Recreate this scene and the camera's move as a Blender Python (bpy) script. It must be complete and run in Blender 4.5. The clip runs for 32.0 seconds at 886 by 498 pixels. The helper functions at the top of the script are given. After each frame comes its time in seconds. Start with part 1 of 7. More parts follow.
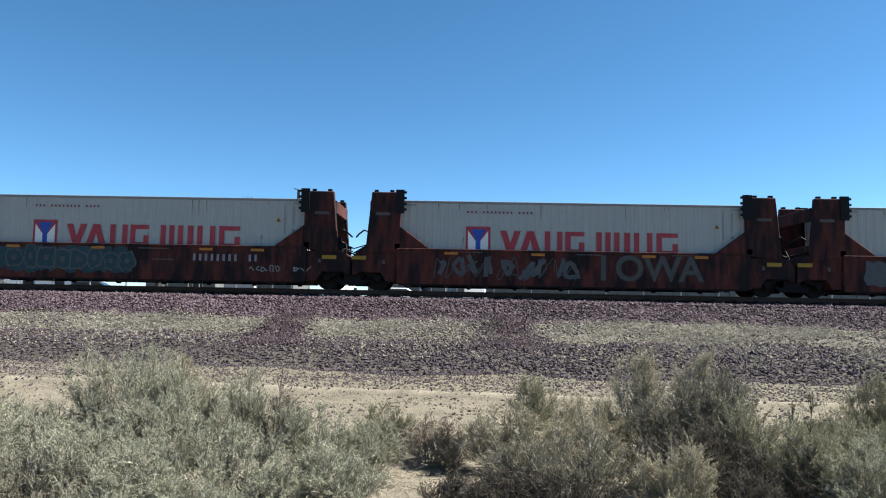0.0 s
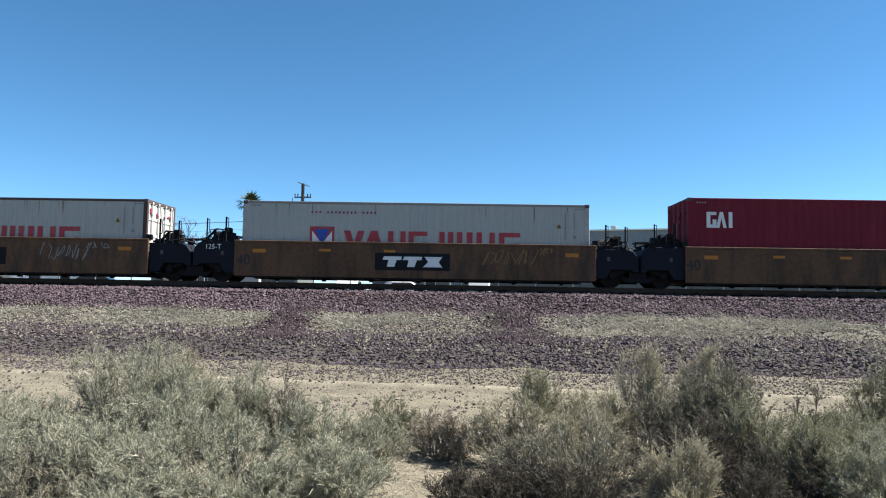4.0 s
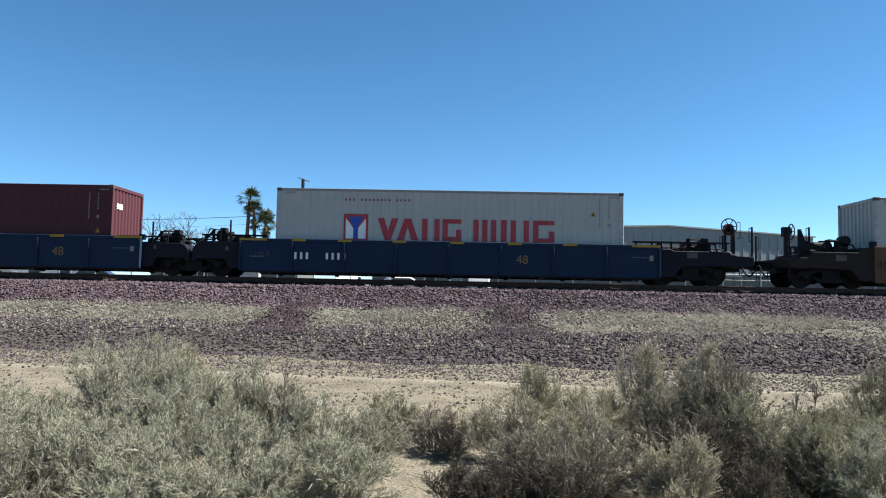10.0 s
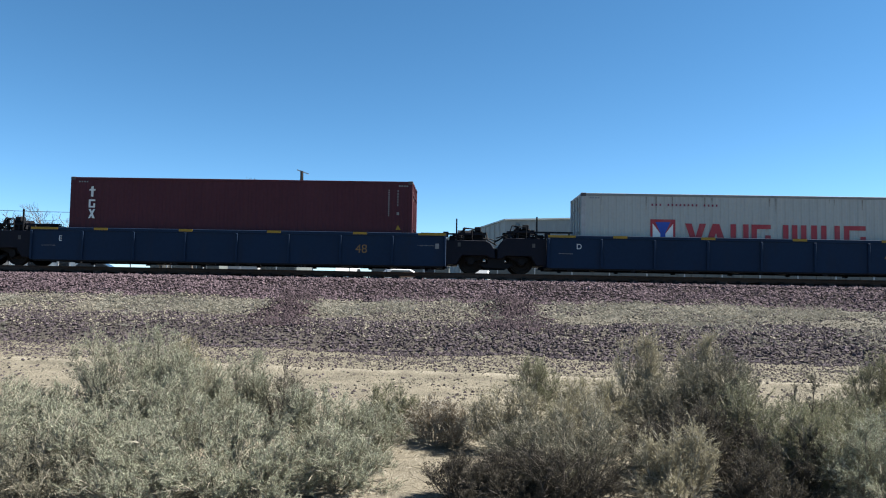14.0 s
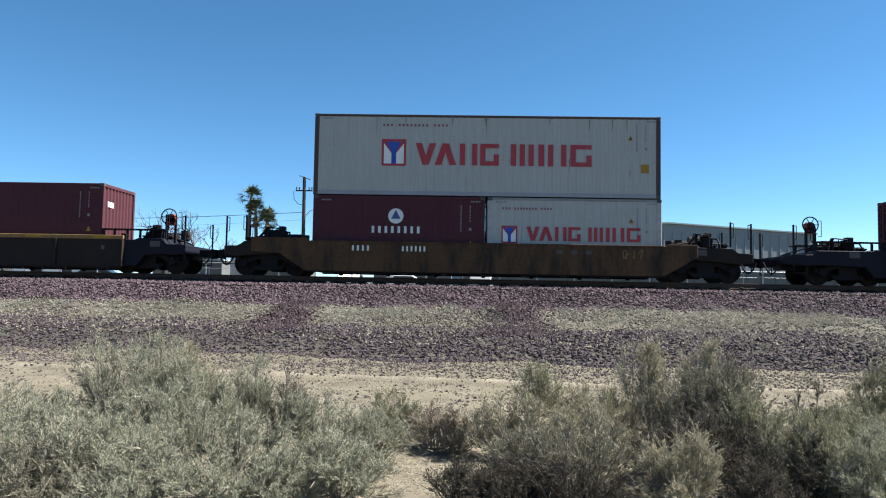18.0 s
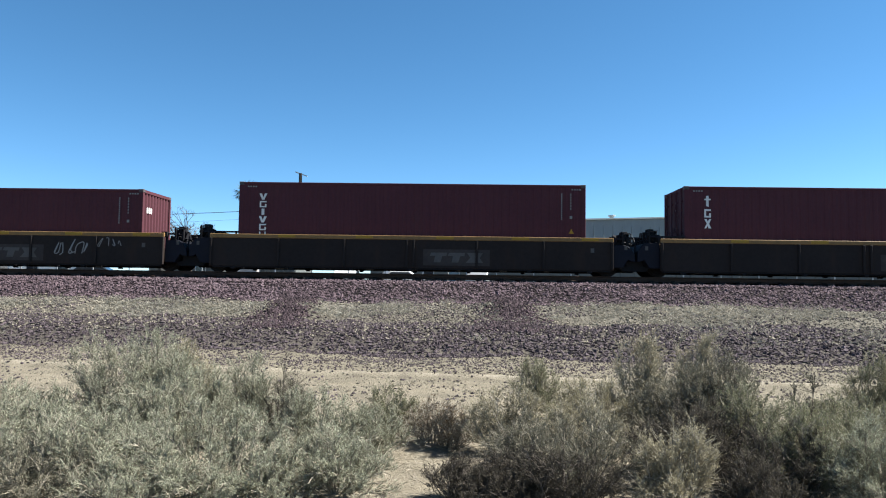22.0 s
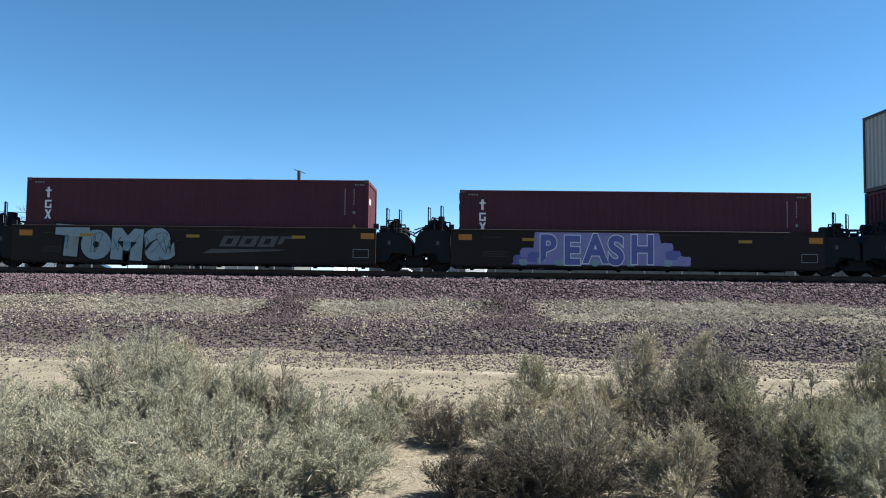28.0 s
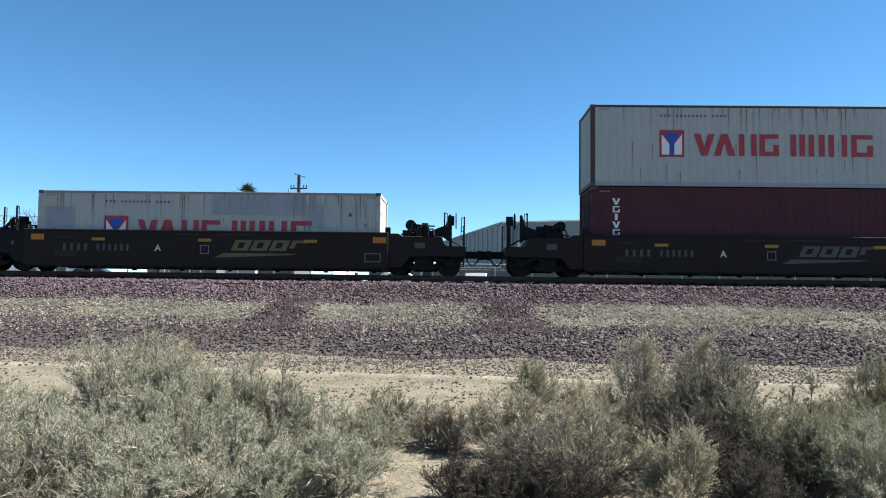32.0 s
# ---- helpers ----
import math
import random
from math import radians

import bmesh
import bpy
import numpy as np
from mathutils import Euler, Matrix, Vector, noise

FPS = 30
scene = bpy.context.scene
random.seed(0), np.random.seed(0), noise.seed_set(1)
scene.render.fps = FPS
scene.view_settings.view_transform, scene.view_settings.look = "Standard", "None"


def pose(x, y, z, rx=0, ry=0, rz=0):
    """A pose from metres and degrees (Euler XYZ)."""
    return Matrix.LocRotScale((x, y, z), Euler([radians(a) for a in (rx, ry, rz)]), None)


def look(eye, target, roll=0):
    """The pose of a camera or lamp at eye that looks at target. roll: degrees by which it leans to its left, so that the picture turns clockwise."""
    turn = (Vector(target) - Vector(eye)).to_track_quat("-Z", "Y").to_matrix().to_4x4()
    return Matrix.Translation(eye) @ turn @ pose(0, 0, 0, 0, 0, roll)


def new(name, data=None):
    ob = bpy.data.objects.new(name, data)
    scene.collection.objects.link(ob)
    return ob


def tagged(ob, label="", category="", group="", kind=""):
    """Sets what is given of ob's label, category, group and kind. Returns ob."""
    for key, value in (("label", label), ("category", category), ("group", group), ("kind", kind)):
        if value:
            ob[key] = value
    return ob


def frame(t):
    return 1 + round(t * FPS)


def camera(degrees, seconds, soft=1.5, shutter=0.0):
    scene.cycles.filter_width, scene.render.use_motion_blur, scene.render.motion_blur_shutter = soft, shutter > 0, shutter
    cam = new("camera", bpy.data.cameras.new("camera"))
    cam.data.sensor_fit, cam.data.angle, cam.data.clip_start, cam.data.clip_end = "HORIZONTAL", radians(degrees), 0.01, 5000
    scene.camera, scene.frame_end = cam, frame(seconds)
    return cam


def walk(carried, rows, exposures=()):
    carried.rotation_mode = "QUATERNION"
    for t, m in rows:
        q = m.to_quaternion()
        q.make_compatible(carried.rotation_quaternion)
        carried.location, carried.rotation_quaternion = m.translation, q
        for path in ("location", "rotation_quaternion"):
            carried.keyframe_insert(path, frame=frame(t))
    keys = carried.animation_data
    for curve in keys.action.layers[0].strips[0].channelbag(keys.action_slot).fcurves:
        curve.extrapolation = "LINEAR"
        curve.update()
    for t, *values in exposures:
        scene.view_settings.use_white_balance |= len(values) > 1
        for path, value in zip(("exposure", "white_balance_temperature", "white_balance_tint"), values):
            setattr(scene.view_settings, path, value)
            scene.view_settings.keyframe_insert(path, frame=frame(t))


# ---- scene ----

EYE = (0.0, 0.0, 1.75)
# seconds, yaw, pitch, roll of the hand-held camera
PATH = [
    (0, 1.10, 4.58, -0.50), (0.5, 1.08, 4.38, -0.51), (1, 0.96, 4.28, -0.59), (1.5, 1.10, 4.34, -0.60),
    (2, 1.09, 3.97, -0.52), (2.5, 0.81, 3.87, -0.44), (3, 1.29, 4.27, -0.39), (3.5, 1.49, 4.20, -0.39),
    (5.5, 1.22, 3.76, -0.52), (6, 1.65, 4.10, -0.48), (6.5, 1.60, 4.09, -0.49), (7, 1.60, 4.16, -0.49),
    (7.5, 1.62, 4.11, -0.53), (8, 1.53, 3.99, -0.54), (8.5, 1.55, 4.09, -0.50), (9, 1.70, 3.91, -0.50),
    (9.5, 1.66, 4.10, -0.51), (10, 1.43, 3.73, -0.59), (10.5, 1.49, 3.45, -0.64), (11, 1.05, 3.78, -0.66),
    (11.5, 1.13, 3.27, -0.55), (12, 1.27, 3.24, -0.46), (12.5, 1.30, 3.39, -0.44), (13, 1.45, 3.17, -0.42),
    (13.5, 1.52, 3.10, -0.40), (14, 1.37, 3.08, -0.47), (14.5, 1.29, 3.22, -0.48), (16.5, 1.62, 3.47, -0.47),
    (17, 1.51, 3.42, -0.50), (17.5, 1.46, 3.31, -0.48), (18, 1.56, 3.55, -0.48), (18.5, 1.50, 3.14, -0.56),
    (19, 1.14, 3.30, -0.56), (19.5, 0.96, 3.51, -0.40), (20, 0.89, 3.35, -0.55), (20.5, 1.45, 3.38, -0.39),
    (21, 1.44, 3.12, -0.19), (21.5, 1.23, 2.84, -0.19), (22, 1.30, 3.21, -0.22), (22.5, 1.22, 3.20, -0.23),
    (23, 1.14, 3.03, -0.17), (23.5, 1.38, 2.84, -0.17), (24, 1.28, 3.01, -0.16), (24.5, 1.21, 2.85, -0.21),
    (25, 1.00, 2.87, -0.26), (25.5, 1.38, 2.80, -0.19), (27.5, 1.32, 3.11, -0.12), (28, 1.20, 2.99, -0.13),
    (28.5, 1.32, 3.00, -0.10), (29, 1.32, 3.01, -0.05), (29.5, 1.15, 3.19, -0.12), (30, 1.17, 3.26, -0.04),
    (30.5, 1.04, 3.29, -0.05), (31, 0.97, 3.28, -0.07), (31.5, 0.83, 3.27, -0.13), (32, 1.19, 3.32, -0.15),
]
cam = camera(63.74, 32.0, soft=1.1)
walk(cam, [(t, pose(*EYE, 90 + p, r, y)) for t, y, p, r in PATH], [(t, 1.36 + e) for t, e in ((0, 0.4), (6, 0.4), (8, 0.34), (17, 0.34), (19, 0.44), (24, 0.42), (30, 0.42), (32, 0.5))])

# ---- light: clear desert noon, sun to the right along the track ----
SUN_EL, SUN_AZ = 48.0, 5.0          # azimuth from +x towards +y
world = bpy.data.worlds.new("world")
scene.world = world
world.use_nodes = True
wn = world.node_tree.nodes
sky = wn.new("ShaderNodeTexSky")
sky.sky_type = "NISHITA"
sky.sun_disc = False
sky.sun_elevation = radians(SUN_EL)
sky.sun_rotation = radians(90 - SUN_AZ)
sky.altitude = 2600
sky.air_density, sky.dust_density, sky.ozone_density = 0.85, 0.15, 4.0
wn["Background"].inputs["Strength"].default_value = 0.057
deep = wn.new("ShaderNodeHueSaturation")      # the deep blue of dry desert air
deep.inputs["Hue"].default_value = 0.489
deep.inputs["Saturation"].default_value = 1.15
world.node_tree.links.new(sky.outputs[0], deep.inputs["Color"])
world.node_tree.links.new(deep.outputs[0], wn["Background"].inputs["Color"])
sun_data = bpy.data.lights.new("sun", "SUN")
sun_data.energy, sun_data.angle, sun_data.color = 5.0, radians(0.53), (1.0, 0.975, 0.92)
sun = new("sun", sun_data)
sun.matrix_world = look((math.cos(radians(SUN_AZ)) * 50, math.sin(radians(SUN_AZ)) * 50, 50 * math.tan(radians(SUN_EL))), (0, 0, 0))

# ---- materials ----


def links_of(m):
    return m.node_tree.nodes, m.node_tree.links


def paint(name, color, rough=0.55, metal=0.0, vary=0.18, fine=9.0, coarse=0.7, bump=0.0, streak=0.0,
          dirt=(0.09, 0.075, 0.06), dirt_amount=0.0, dirt_from=(0.5, 0.78), stretch=(1, 1, 1), random_tone=0.0, island=False, spec=0.18, thin=0.0):
    """A surface of one paint or stuff, with grain and blotches, dirt streaks that run down, and fine relief."""
    m = bpy.data.materials.new(name)
    m.use_nodes = True
    n, l = links_of(m)
    p = n["Principled BSDF"]
    p.inputs["Roughness"].default_value = rough
    p.inputs["Metallic"].default_value = metal
    p.inputs["Specular IOR Level"].default_value = spec
    tc = n.new("ShaderNodeTexCoord")
    mp = n.new("ShaderNodeMapping")
    mp.inputs["Scale"].default_value = stretch
    l.new(tc.outputs["Object"], mp.inputs["Vector"])
    big, small = n.new("ShaderNodeTexNoise"), n.new("ShaderNodeTexNoise")
    big.inputs["Scale"].default_value, small.inputs["Scale"].default_value = coarse, fine
    big.inputs["Detail"].default_value, small.inputs["Detail"].default_value = 4, 5
    for t in (big, small):
        l.new(mp.outputs[0], t.inputs["Vector"])
    add = n.new("ShaderNodeMath")
    add.operation = "ADD"
    l.new(big.outputs["Fac"], add.inputs[0])
    l.new(small.outputs["Fac"], add.inputs[1])
    mr = n.new("ShaderNodeMapRange")
    mr.inputs["From Min"].default_value, mr.inputs["From Max"].default_value = 0.6, 1.4
    mr.inputs["To Min"].default_value, mr.inputs["To Max"].default_value = 1 - vary, 1 + vary
    l.new(add.outputs[0], mr.inputs["Value"])
    value = mr.outputs[0]
    if random_tone:
        src = n.new("ShaderNodeNewGeometry").outputs["Random Per Island"] if island else n.new("ShaderNodeObjectInfo").outputs["Random"]
        rr = n.new("ShaderNodeMapRange")
        rr.inputs["To Min"].default_value, rr.inputs["To Max"].default_value = 1 - random_tone, 1 + random_tone
        l.new(src, rr.inputs["Value"])
        mu = n.new("ShaderNodeMath")
        mu.operation = "MULTIPLY"
        l.new(value, mu.inputs[0])
        l.new(rr.outputs[0], mu.inputs[1])
        value = mu.outputs[0]
    mix = n.new("ShaderNodeMix")
    mix.data_type, mix.blend_type = "RGBA", "MULTIPLY"
    mix.inputs["Factor"].default_value = 1
    mix.inputs["A"].default_value = (*color, 1)
    l.new(value, mix.inputs["B"])
    out = mix.outputs["Result"]
    if dirt_amount:
        ms = n.new("ShaderNodeMapping")
        ms.inputs["Scale"].default_value = (1.5, 1.5, 0.33) if streak else (1, 1, 1)
        l.new(tc.outputs["Object"], ms.inputs["Vector"])
        ns = n.new("ShaderNodeTexNoise")
        ns.inputs["Scale"].default_value, ns.inputs["Detail"].default_value, ns.inputs["Roughness"].default_value = 1.6, 6, 0.62
        l.new(ms.outputs[0], ns.inputs["Vector"])
        rm = n.new("ShaderNodeMapRange")
        rm.inputs["From Min"].default_value, rm.inputs["From Max"].default_value = dirt_from
        rm.inputs["To Max"].default_value = dirt_amount
        l.new(ns.outputs["Fac"], rm.inputs["Value"])
        dm = n.new("ShaderNodeMix")
        dm.data_type = "RGBA"
        dm.inputs["B"].default_value = (*dirt, 1)
        l.new(rm.outputs[0], dm.inputs["Factor"])
        l.new(out, dm.inputs["A"])
        out = dm.outputs["Result"]
    l.new(out, p.inputs["Base Color"])
    if thin:            # a thin leaf passes part of the light on
        tr, both = n.new("ShaderNodeBsdfTranslucent"), n.new("ShaderNodeMixShader")
        both.inputs["Fac"].default_value = thin
        l.new(out, tr.inputs["Color"])
        l.new(p.outputs[0], both.inputs[1])
        l.new(tr.outputs[0], both.inputs[2])
        l.new(both.outputs[0], n["Material Output"].inputs["Surface"])
    if bump:
        b = n.new("ShaderNodeBump")
        b.inputs["Strength"].default_value = bump
        b.inputs["Distance"].default_value = 0.02
        l.new(small.outputs["Fac"], b.inputs["Height"])
        l.new(b.outputs[0], p.inputs["Normal"])
    return m


RUST = (0.11, 0.05, 0.03)
M = dict(
    white=paint("white_container_paint", (0.335, 0.335, 0.31), 0.6, vary=0.06, streak=1, dirt=(0.25, 0.23, 0.2), dirt_amount=0.25),
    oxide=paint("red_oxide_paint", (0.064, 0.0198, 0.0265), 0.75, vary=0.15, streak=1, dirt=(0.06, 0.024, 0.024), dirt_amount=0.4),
    crimson=paint("crimson_paint", (0.1312, 0.0098, 0.0213), 0.7, vary=0.1, streak=1, dirt=(0.2, 0.03, 0.035), dirt_amount=0.4),
    post=paint("dark_post_paint", (0.06, 0.042, 0.039), 0.6, dirt=RUST, dirt_amount=0.5),
    casting=paint("corner_steel", (0.07, 0.06, 0.06), 0.6, bump=0.3),
    logo_red=paint("red_marking", (0.31, 0.04, 0.05), 0.5, vary=0.08, streak=1, dirt=(0.35, 0.2, 0.2), dirt_amount=0.25),
    logo_blue=paint("blue_marking", (0.03, 0.07, 0.3), 0.5),
    run_stain=paint("brown_run_stain", (0.17, 0.125, 0.095), 0.7, vary=0.2),
    maroon=paint("maroon_marking", (0.2, 0.03, 0.06), 0.6),
    pale_frame=paint("dulled_white_frame", (0.34, 0.33, 0.32), 0.6, dirt=RUST, dirt_amount=0.35),
    leaf_dark=paint("dark_grey_leaf", (0.1288, 0.1219, 0.0885), 0.8, vary=0.15, random_tone=0.55, island=True, thin=0.35),
    mark=paint("pale_marking", (0.62, 0.62, 0.6), 0.5, vary=0.1, dirt=(0.2, 0.16, 0.15), dirt_amount=0.3),
    faded=paint("faded_marking", (0.2, 0.195, 0.19), 0.6, vary=0.15),
    dark_mark=paint("dark_marking", (0.025, 0.025, 0.03), 0.6),
    yellow=paint("reflector_yellow", (0.279, 0.1612, 0.0186), 0.35, vary=0.12, dirt=(0.2, 0.13, 0.04), dirt_amount=0.4),
    orange=paint("reflector_orange", (0.374, 0.136, 0.0204), 0.4, vary=0.12, dirt=(0.2, 0.1, 0.04), dirt_amount=0.4),
    ochre=paint("ochre_car_paint", (0.1, 0.054, 0.031), 0.8, vary=0.3, coarse=0.45, streak=1, dirt=(0.034, 0.025, 0.02), dirt_amount=0.9, dirt_from=(0.44, 0.7)),
    grimy=paint("oil_black_ochre_paint", (0.02, 0.015, 0.013), 0.85, vary=0.25, streak=1, dirt=(0.03, 0.02, 0.012), dirt_amount=0.6),
    umber=paint("grimy_ochre_car_paint", (0.075, 0.04, 0.02), 0.8, vary=0.3, coarse=0.5, streak=1, dirt=(0.018, 0.014, 0.012), dirt_amount=0.9, dirt_from=(0.45, 0.66)),
    blue=paint("blue_car_paint", (0.0073, 0.0195, 0.0439), 0.8, vary=0.15, streak=1, dirt=(0.015, 0.018, 0.026), dirt_amount=0.5),
    brown=paint("grimy_brown_car_paint", (0.019, 0.0145, 0.0135), 0.85, vary=0.25, streak=1, dirt=(0.034, 0.02, 0.014), dirt_amount=0.7),
    chord=paint("worn_yellow_brown_chord", (0.2, 0.115, 0.045), 0.6, vary=0.2, streak=1, dirt=(0.1, 0.06, 0.035), dirt_amount=0.6),
    mineral=paint("mineral_brown_car_paint", (0.018, 0.0125, 0.011), 0.8, vary=0.14, streak=1, dirt=(0.014, 0.012, 0.012), dirt_amount=0.5),
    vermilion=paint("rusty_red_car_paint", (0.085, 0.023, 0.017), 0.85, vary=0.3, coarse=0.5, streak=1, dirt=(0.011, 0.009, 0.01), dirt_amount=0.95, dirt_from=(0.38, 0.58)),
    black=paint("sooty_black_steel", (0.0075, 0.0075, 0.0094), 0.75, vary=0.25, dirt=(0.014, 0.011, 0.01), dirt_amount=0.5),
    navy=paint("navy_black_steel", (0.005, 0.0059, 0.0118), 0.7, vary=0.25, dirt=(0.012, 0.01, 0.01), dirt_amount=0.4),
    wheel=paint("rusty_wheel_steel", (0.014, 0.011, 0.01), 0.7, metal=0.2, vary=0.25),
    rail=paint("rusted_rail", (0.07, 0.042, 0.032), 0.7, vary=0.25, bump=0.3),
    hub_red=paint("red_brake_housing", (0.14, 0.03, 0.025), 0.5, dirt=RUST, dirt_amount=0.5),
    tie=paint("weathered_tie", (0.0318, 0.0254, 0.0224), 0.9, vary=0.25, bump=0.5, random_tone=0.25),
    teal=paint("teal_spray", (0.022, 0.05, 0.057), 0.6, vary=0.25, dirt=(0.05, 0.05, 0.05), dirt_amount=0.6),
    grey_spray=paint("grey_spray", (0.075, 0.08, 0.082), 0.6, vary=0.25, dirt=(0.06, 0.05, 0.05), dirt_amount=0.5),
    silver_spray=paint("pale_blue_spray", (0.2, 0.26, 0.275), 0.55, vary=0.18, dirt=(0.12, 0.14, 0.16), dirt_amount=0.5),
    lilac=paint("lilac_spray", (0.2, 0.18, 0.33), 0.55, vary=0.15, dirt=(0.16, 0.14, 0.3), dirt_amount=0.5),
    periwinkle=paint("periwinkle_spray", (0.1, 0.105, 0.26), 0.55, vary=0.2),
    indigo=paint("indigo_spray", (0.07, 0.08, 0.22), 0.55, vary=0.2),
    siding=paint("pale_metal_siding", (0.19, 0.21, 0.217), 0.6, vary=0.06, streak=1, dirt=(0.3, 0.32, 0.3), dirt_amount=0.3),
    dull_siding=paint("dulled_metal_siding", (0.104, 0.1136, 0.1104), 0.7, vary=0.15, dirt=(0.09, 0.085, 0.08), dirt_amount=0.5),
    roofing=paint("pale_metal_roof", (0.273, 0.3055, 0.299), 0.45, vary=0.08),
    galvanised=paint("galvanised_steel", (0.4, 0.4, 0.4), 0.45, metal=0.6),
    timber=paint("weathered_pole_timber", (0.0292, 0.0247, 0.0221), 0.9, vary=0.2, stretch=(1, 1, 0.1), bump=0.4),
    bark=paint("grey_bark", (0.0845, 0.0715, 0.0618), 0.9, vary=0.25, bump=0.4),
    palm_trunk=paint("palm_bark", (0.091, 0.0715, 0.0553), 0.9, vary=0.25, stretch=(1, 1, 6), bump=0.5),
    palm_leaf=paint("palm_frond", (0.0455, 0.0585, 0.026), 0.6, vary=0.3, random_tone=0.35, island=True),
    palm_dead=paint("dry_palm_frond", (0.156, 0.1105, 0.0585), 0.8, vary=0.3, random_tone=0.3, island=True),
    plaster=paint("off_white_wall", (0.7, 0.69, 0.65), 0.8, vary=0.08),
    glass_dark=paint("dark_window_glass", (0.02, 0.025, 0.03), 0.08, vary=0.05, spec=0.6),
    car_white=paint("white_car_paint", (0.75, 0.76, 0.77), 0.25, vary=0.03),
    rubber=paint("tyre_rubber", (0.02, 0.02, 0.02), 0.85),
    twig=paint("grey_twig", (0.2134, 0.1902, 0.1485), 0.9, vary=0.2, random_tone=0.35, island=True),
    twig_pale=paint("bleached_twig", (0.2728, 0.248, 0.1984), 0.9, vary=0.2, random_tone=0.3, island=True),
    leaf_grey=paint("grey_green_leaf", (0.246, 0.252, 0.18), 0.75, vary=0.15, random_tone=0.38, island=True, thin=0.35),
    leaf_green=paint("olive_green_leaf", (0.165, 0.165, 0.1), 0.75, vary=0.15, random_tone=0.38, island=True, thin=0.35),
    leaf_tan=paint("straw_leaf", (0.24, 0.215, 0.135), 0.8, vary=0.15, random_tone=0.38, island=True, thin=0.35),
    leaf_brown=paint("dry_brown_leaf", (0.12, 0.08, 0.048), 0.85, vary=0.2, random_tone=0.4, island=True, thin=0.35),
    stone_purple=paint("purple_grey_ballast_stone", (0.072, 0.0515, 0.0585), 0.9, vary=0.2, random_tone=0.6, island=True),
    stone_maroon=paint("dark_maroon_rock", (0.037, 0.0255, 0.029), 0.9, vary=0.2, random_tone=0.6, island=True),
    stone_dark=paint("dark_slag_stone", (0.049, 0.0385, 0.0425), 0.9, vary=0.2, random_tone=0.6, island=True),
    stone_pale=paint("pale_gravel_stone", (0.1346, 0.1197, 0.0935), 0.9, vary=0.2, random_tone=0.45, island=True),
    straw=paint("dry_grass", (0.225, 0.213, 0.175), 0.85, vary=0.2, random_tone=0.4, island=True, thin=0.3),
    dull_mark=paint("dulled_marking", (0.075, 0.07, 0.066), 0.7, vary=0.2, dirt=(0.03, 0.025, 0.025), dirt_amount=0.5),
    olive_mark=paint("worn_olive_marking", (0.12, 0.095, 0.05), 0.7, vary=0.2, dirt=(0.03, 0.025, 0.02), dirt_amount=0.5),
    worn_plate=paint("worn_grey_plate", (0.04, 0.033, 0.03), 0.8, vary=0.25, dirt=(0.02, 0.016, 0.014), dirt_amount=0.6),
    grey_mark=paint("grey_marking", (0.2, 0.2, 0.225), 0.6, vary=0.15),
    leaf_warm=paint("olive_tan_leaf", (0.258, 0.2316, 0.156), 0.8, vary=0.15, random_tone=0.38, island=True, thin=0.35),
    # brown leaf colour lowered to stand for shadow deep in the brush
    leaf_shade=paint("shaded_brown_leaf", (0.057, 0.0501, 0.0375), 0.85, vary=0.2, random_tone=0.55, island=True, thin=0.35),
    patch_grey=paint("grey_patch_paint", (0.25, 0.26, 0.285), 0.65, vary=0.12, streak=1, dirt=(0.2, 0.18, 0.16), dirt_amount=0.4),
    bird=paint("dark_feather", (0.03, 0.03, 0.035), 0.8),
)

# ---- small building helpers ----
GRADE = -0.0098                       # the whole site falls gently to the right
TILT = math.degrees(math.atan(-GRADE))
TRACK_Y = 26.08
RAIL_Z = 2.265


def box(bm, x0, x1, y0, y1, z0, z1):
    v = [bm.verts.new((x, y, z)) for x in (x0, x1) for y in (y0, y1) for z in (z0, z1)]
    for f in ((0, 1, 3, 2), (4, 6, 7, 5), (0, 4, 5, 1), (2, 3, 7, 6), (0, 2, 6, 4), (1, 5, 7, 3)):
        bm.faces.new([v[i] for i in f])


def prism(bm, pts, y0, y1):
    """A profile in the x-z plane, drawn out from y0 to y1."""
    a = [bm.verts.new((x, y0, z)) for x, z in pts]
    b = [bm.verts.new((x, y1, z)) for x, z in pts]
    bm.faces.new(a), bm.faces.new(b[::-1])
    for i in range(len(pts)):
        j = (i + 1) % len(pts)
        bm.faces.new((a[i], b[i], b[j], a[j]))


def tube(bm, p, q, r, seg=6, r2=None):
    p, q = Vector(p), Vector(q)
    d = (q - p).normalized()
    e = d.cross(Vector((0, 0, 1)) if abs(d.z) < 0.9 else Vector((1, 0, 0))).normalized()
    g = d.cross(e)
    r2 = r if r2 is None else r2
    ring = [[bm.verts.new(c + (e * math.cos(k) + g * math.sin(k)) * s) for k in (2 * math.pi * i / seg for i in range(seg))] for c, s in ((p, r), (q, r2))]
    bm.faces.new(ring[0][::-1]), bm.faces.new(ring[1])
    for i in range(seg):
        bm.faces.new((ring[0][i], ring[0][(i + 1) % seg], ring[1][(i + 1) % seg], ring[1][i]))


def pipe(bm, pts, r, seg=5):
    for p, q in zip(pts, pts[1:]):
        tube(bm, p, q, r, seg)


def poly(bm, pts, y):
    """A flat painted shape in the x-z plane at depth y, facing the front."""
    f = bm.faces.new([bm.verts.new((x, y, z)) for x, z in pts])
    bm.normal_update()
    if f.normal.y > 0:
        f.normal_flip()


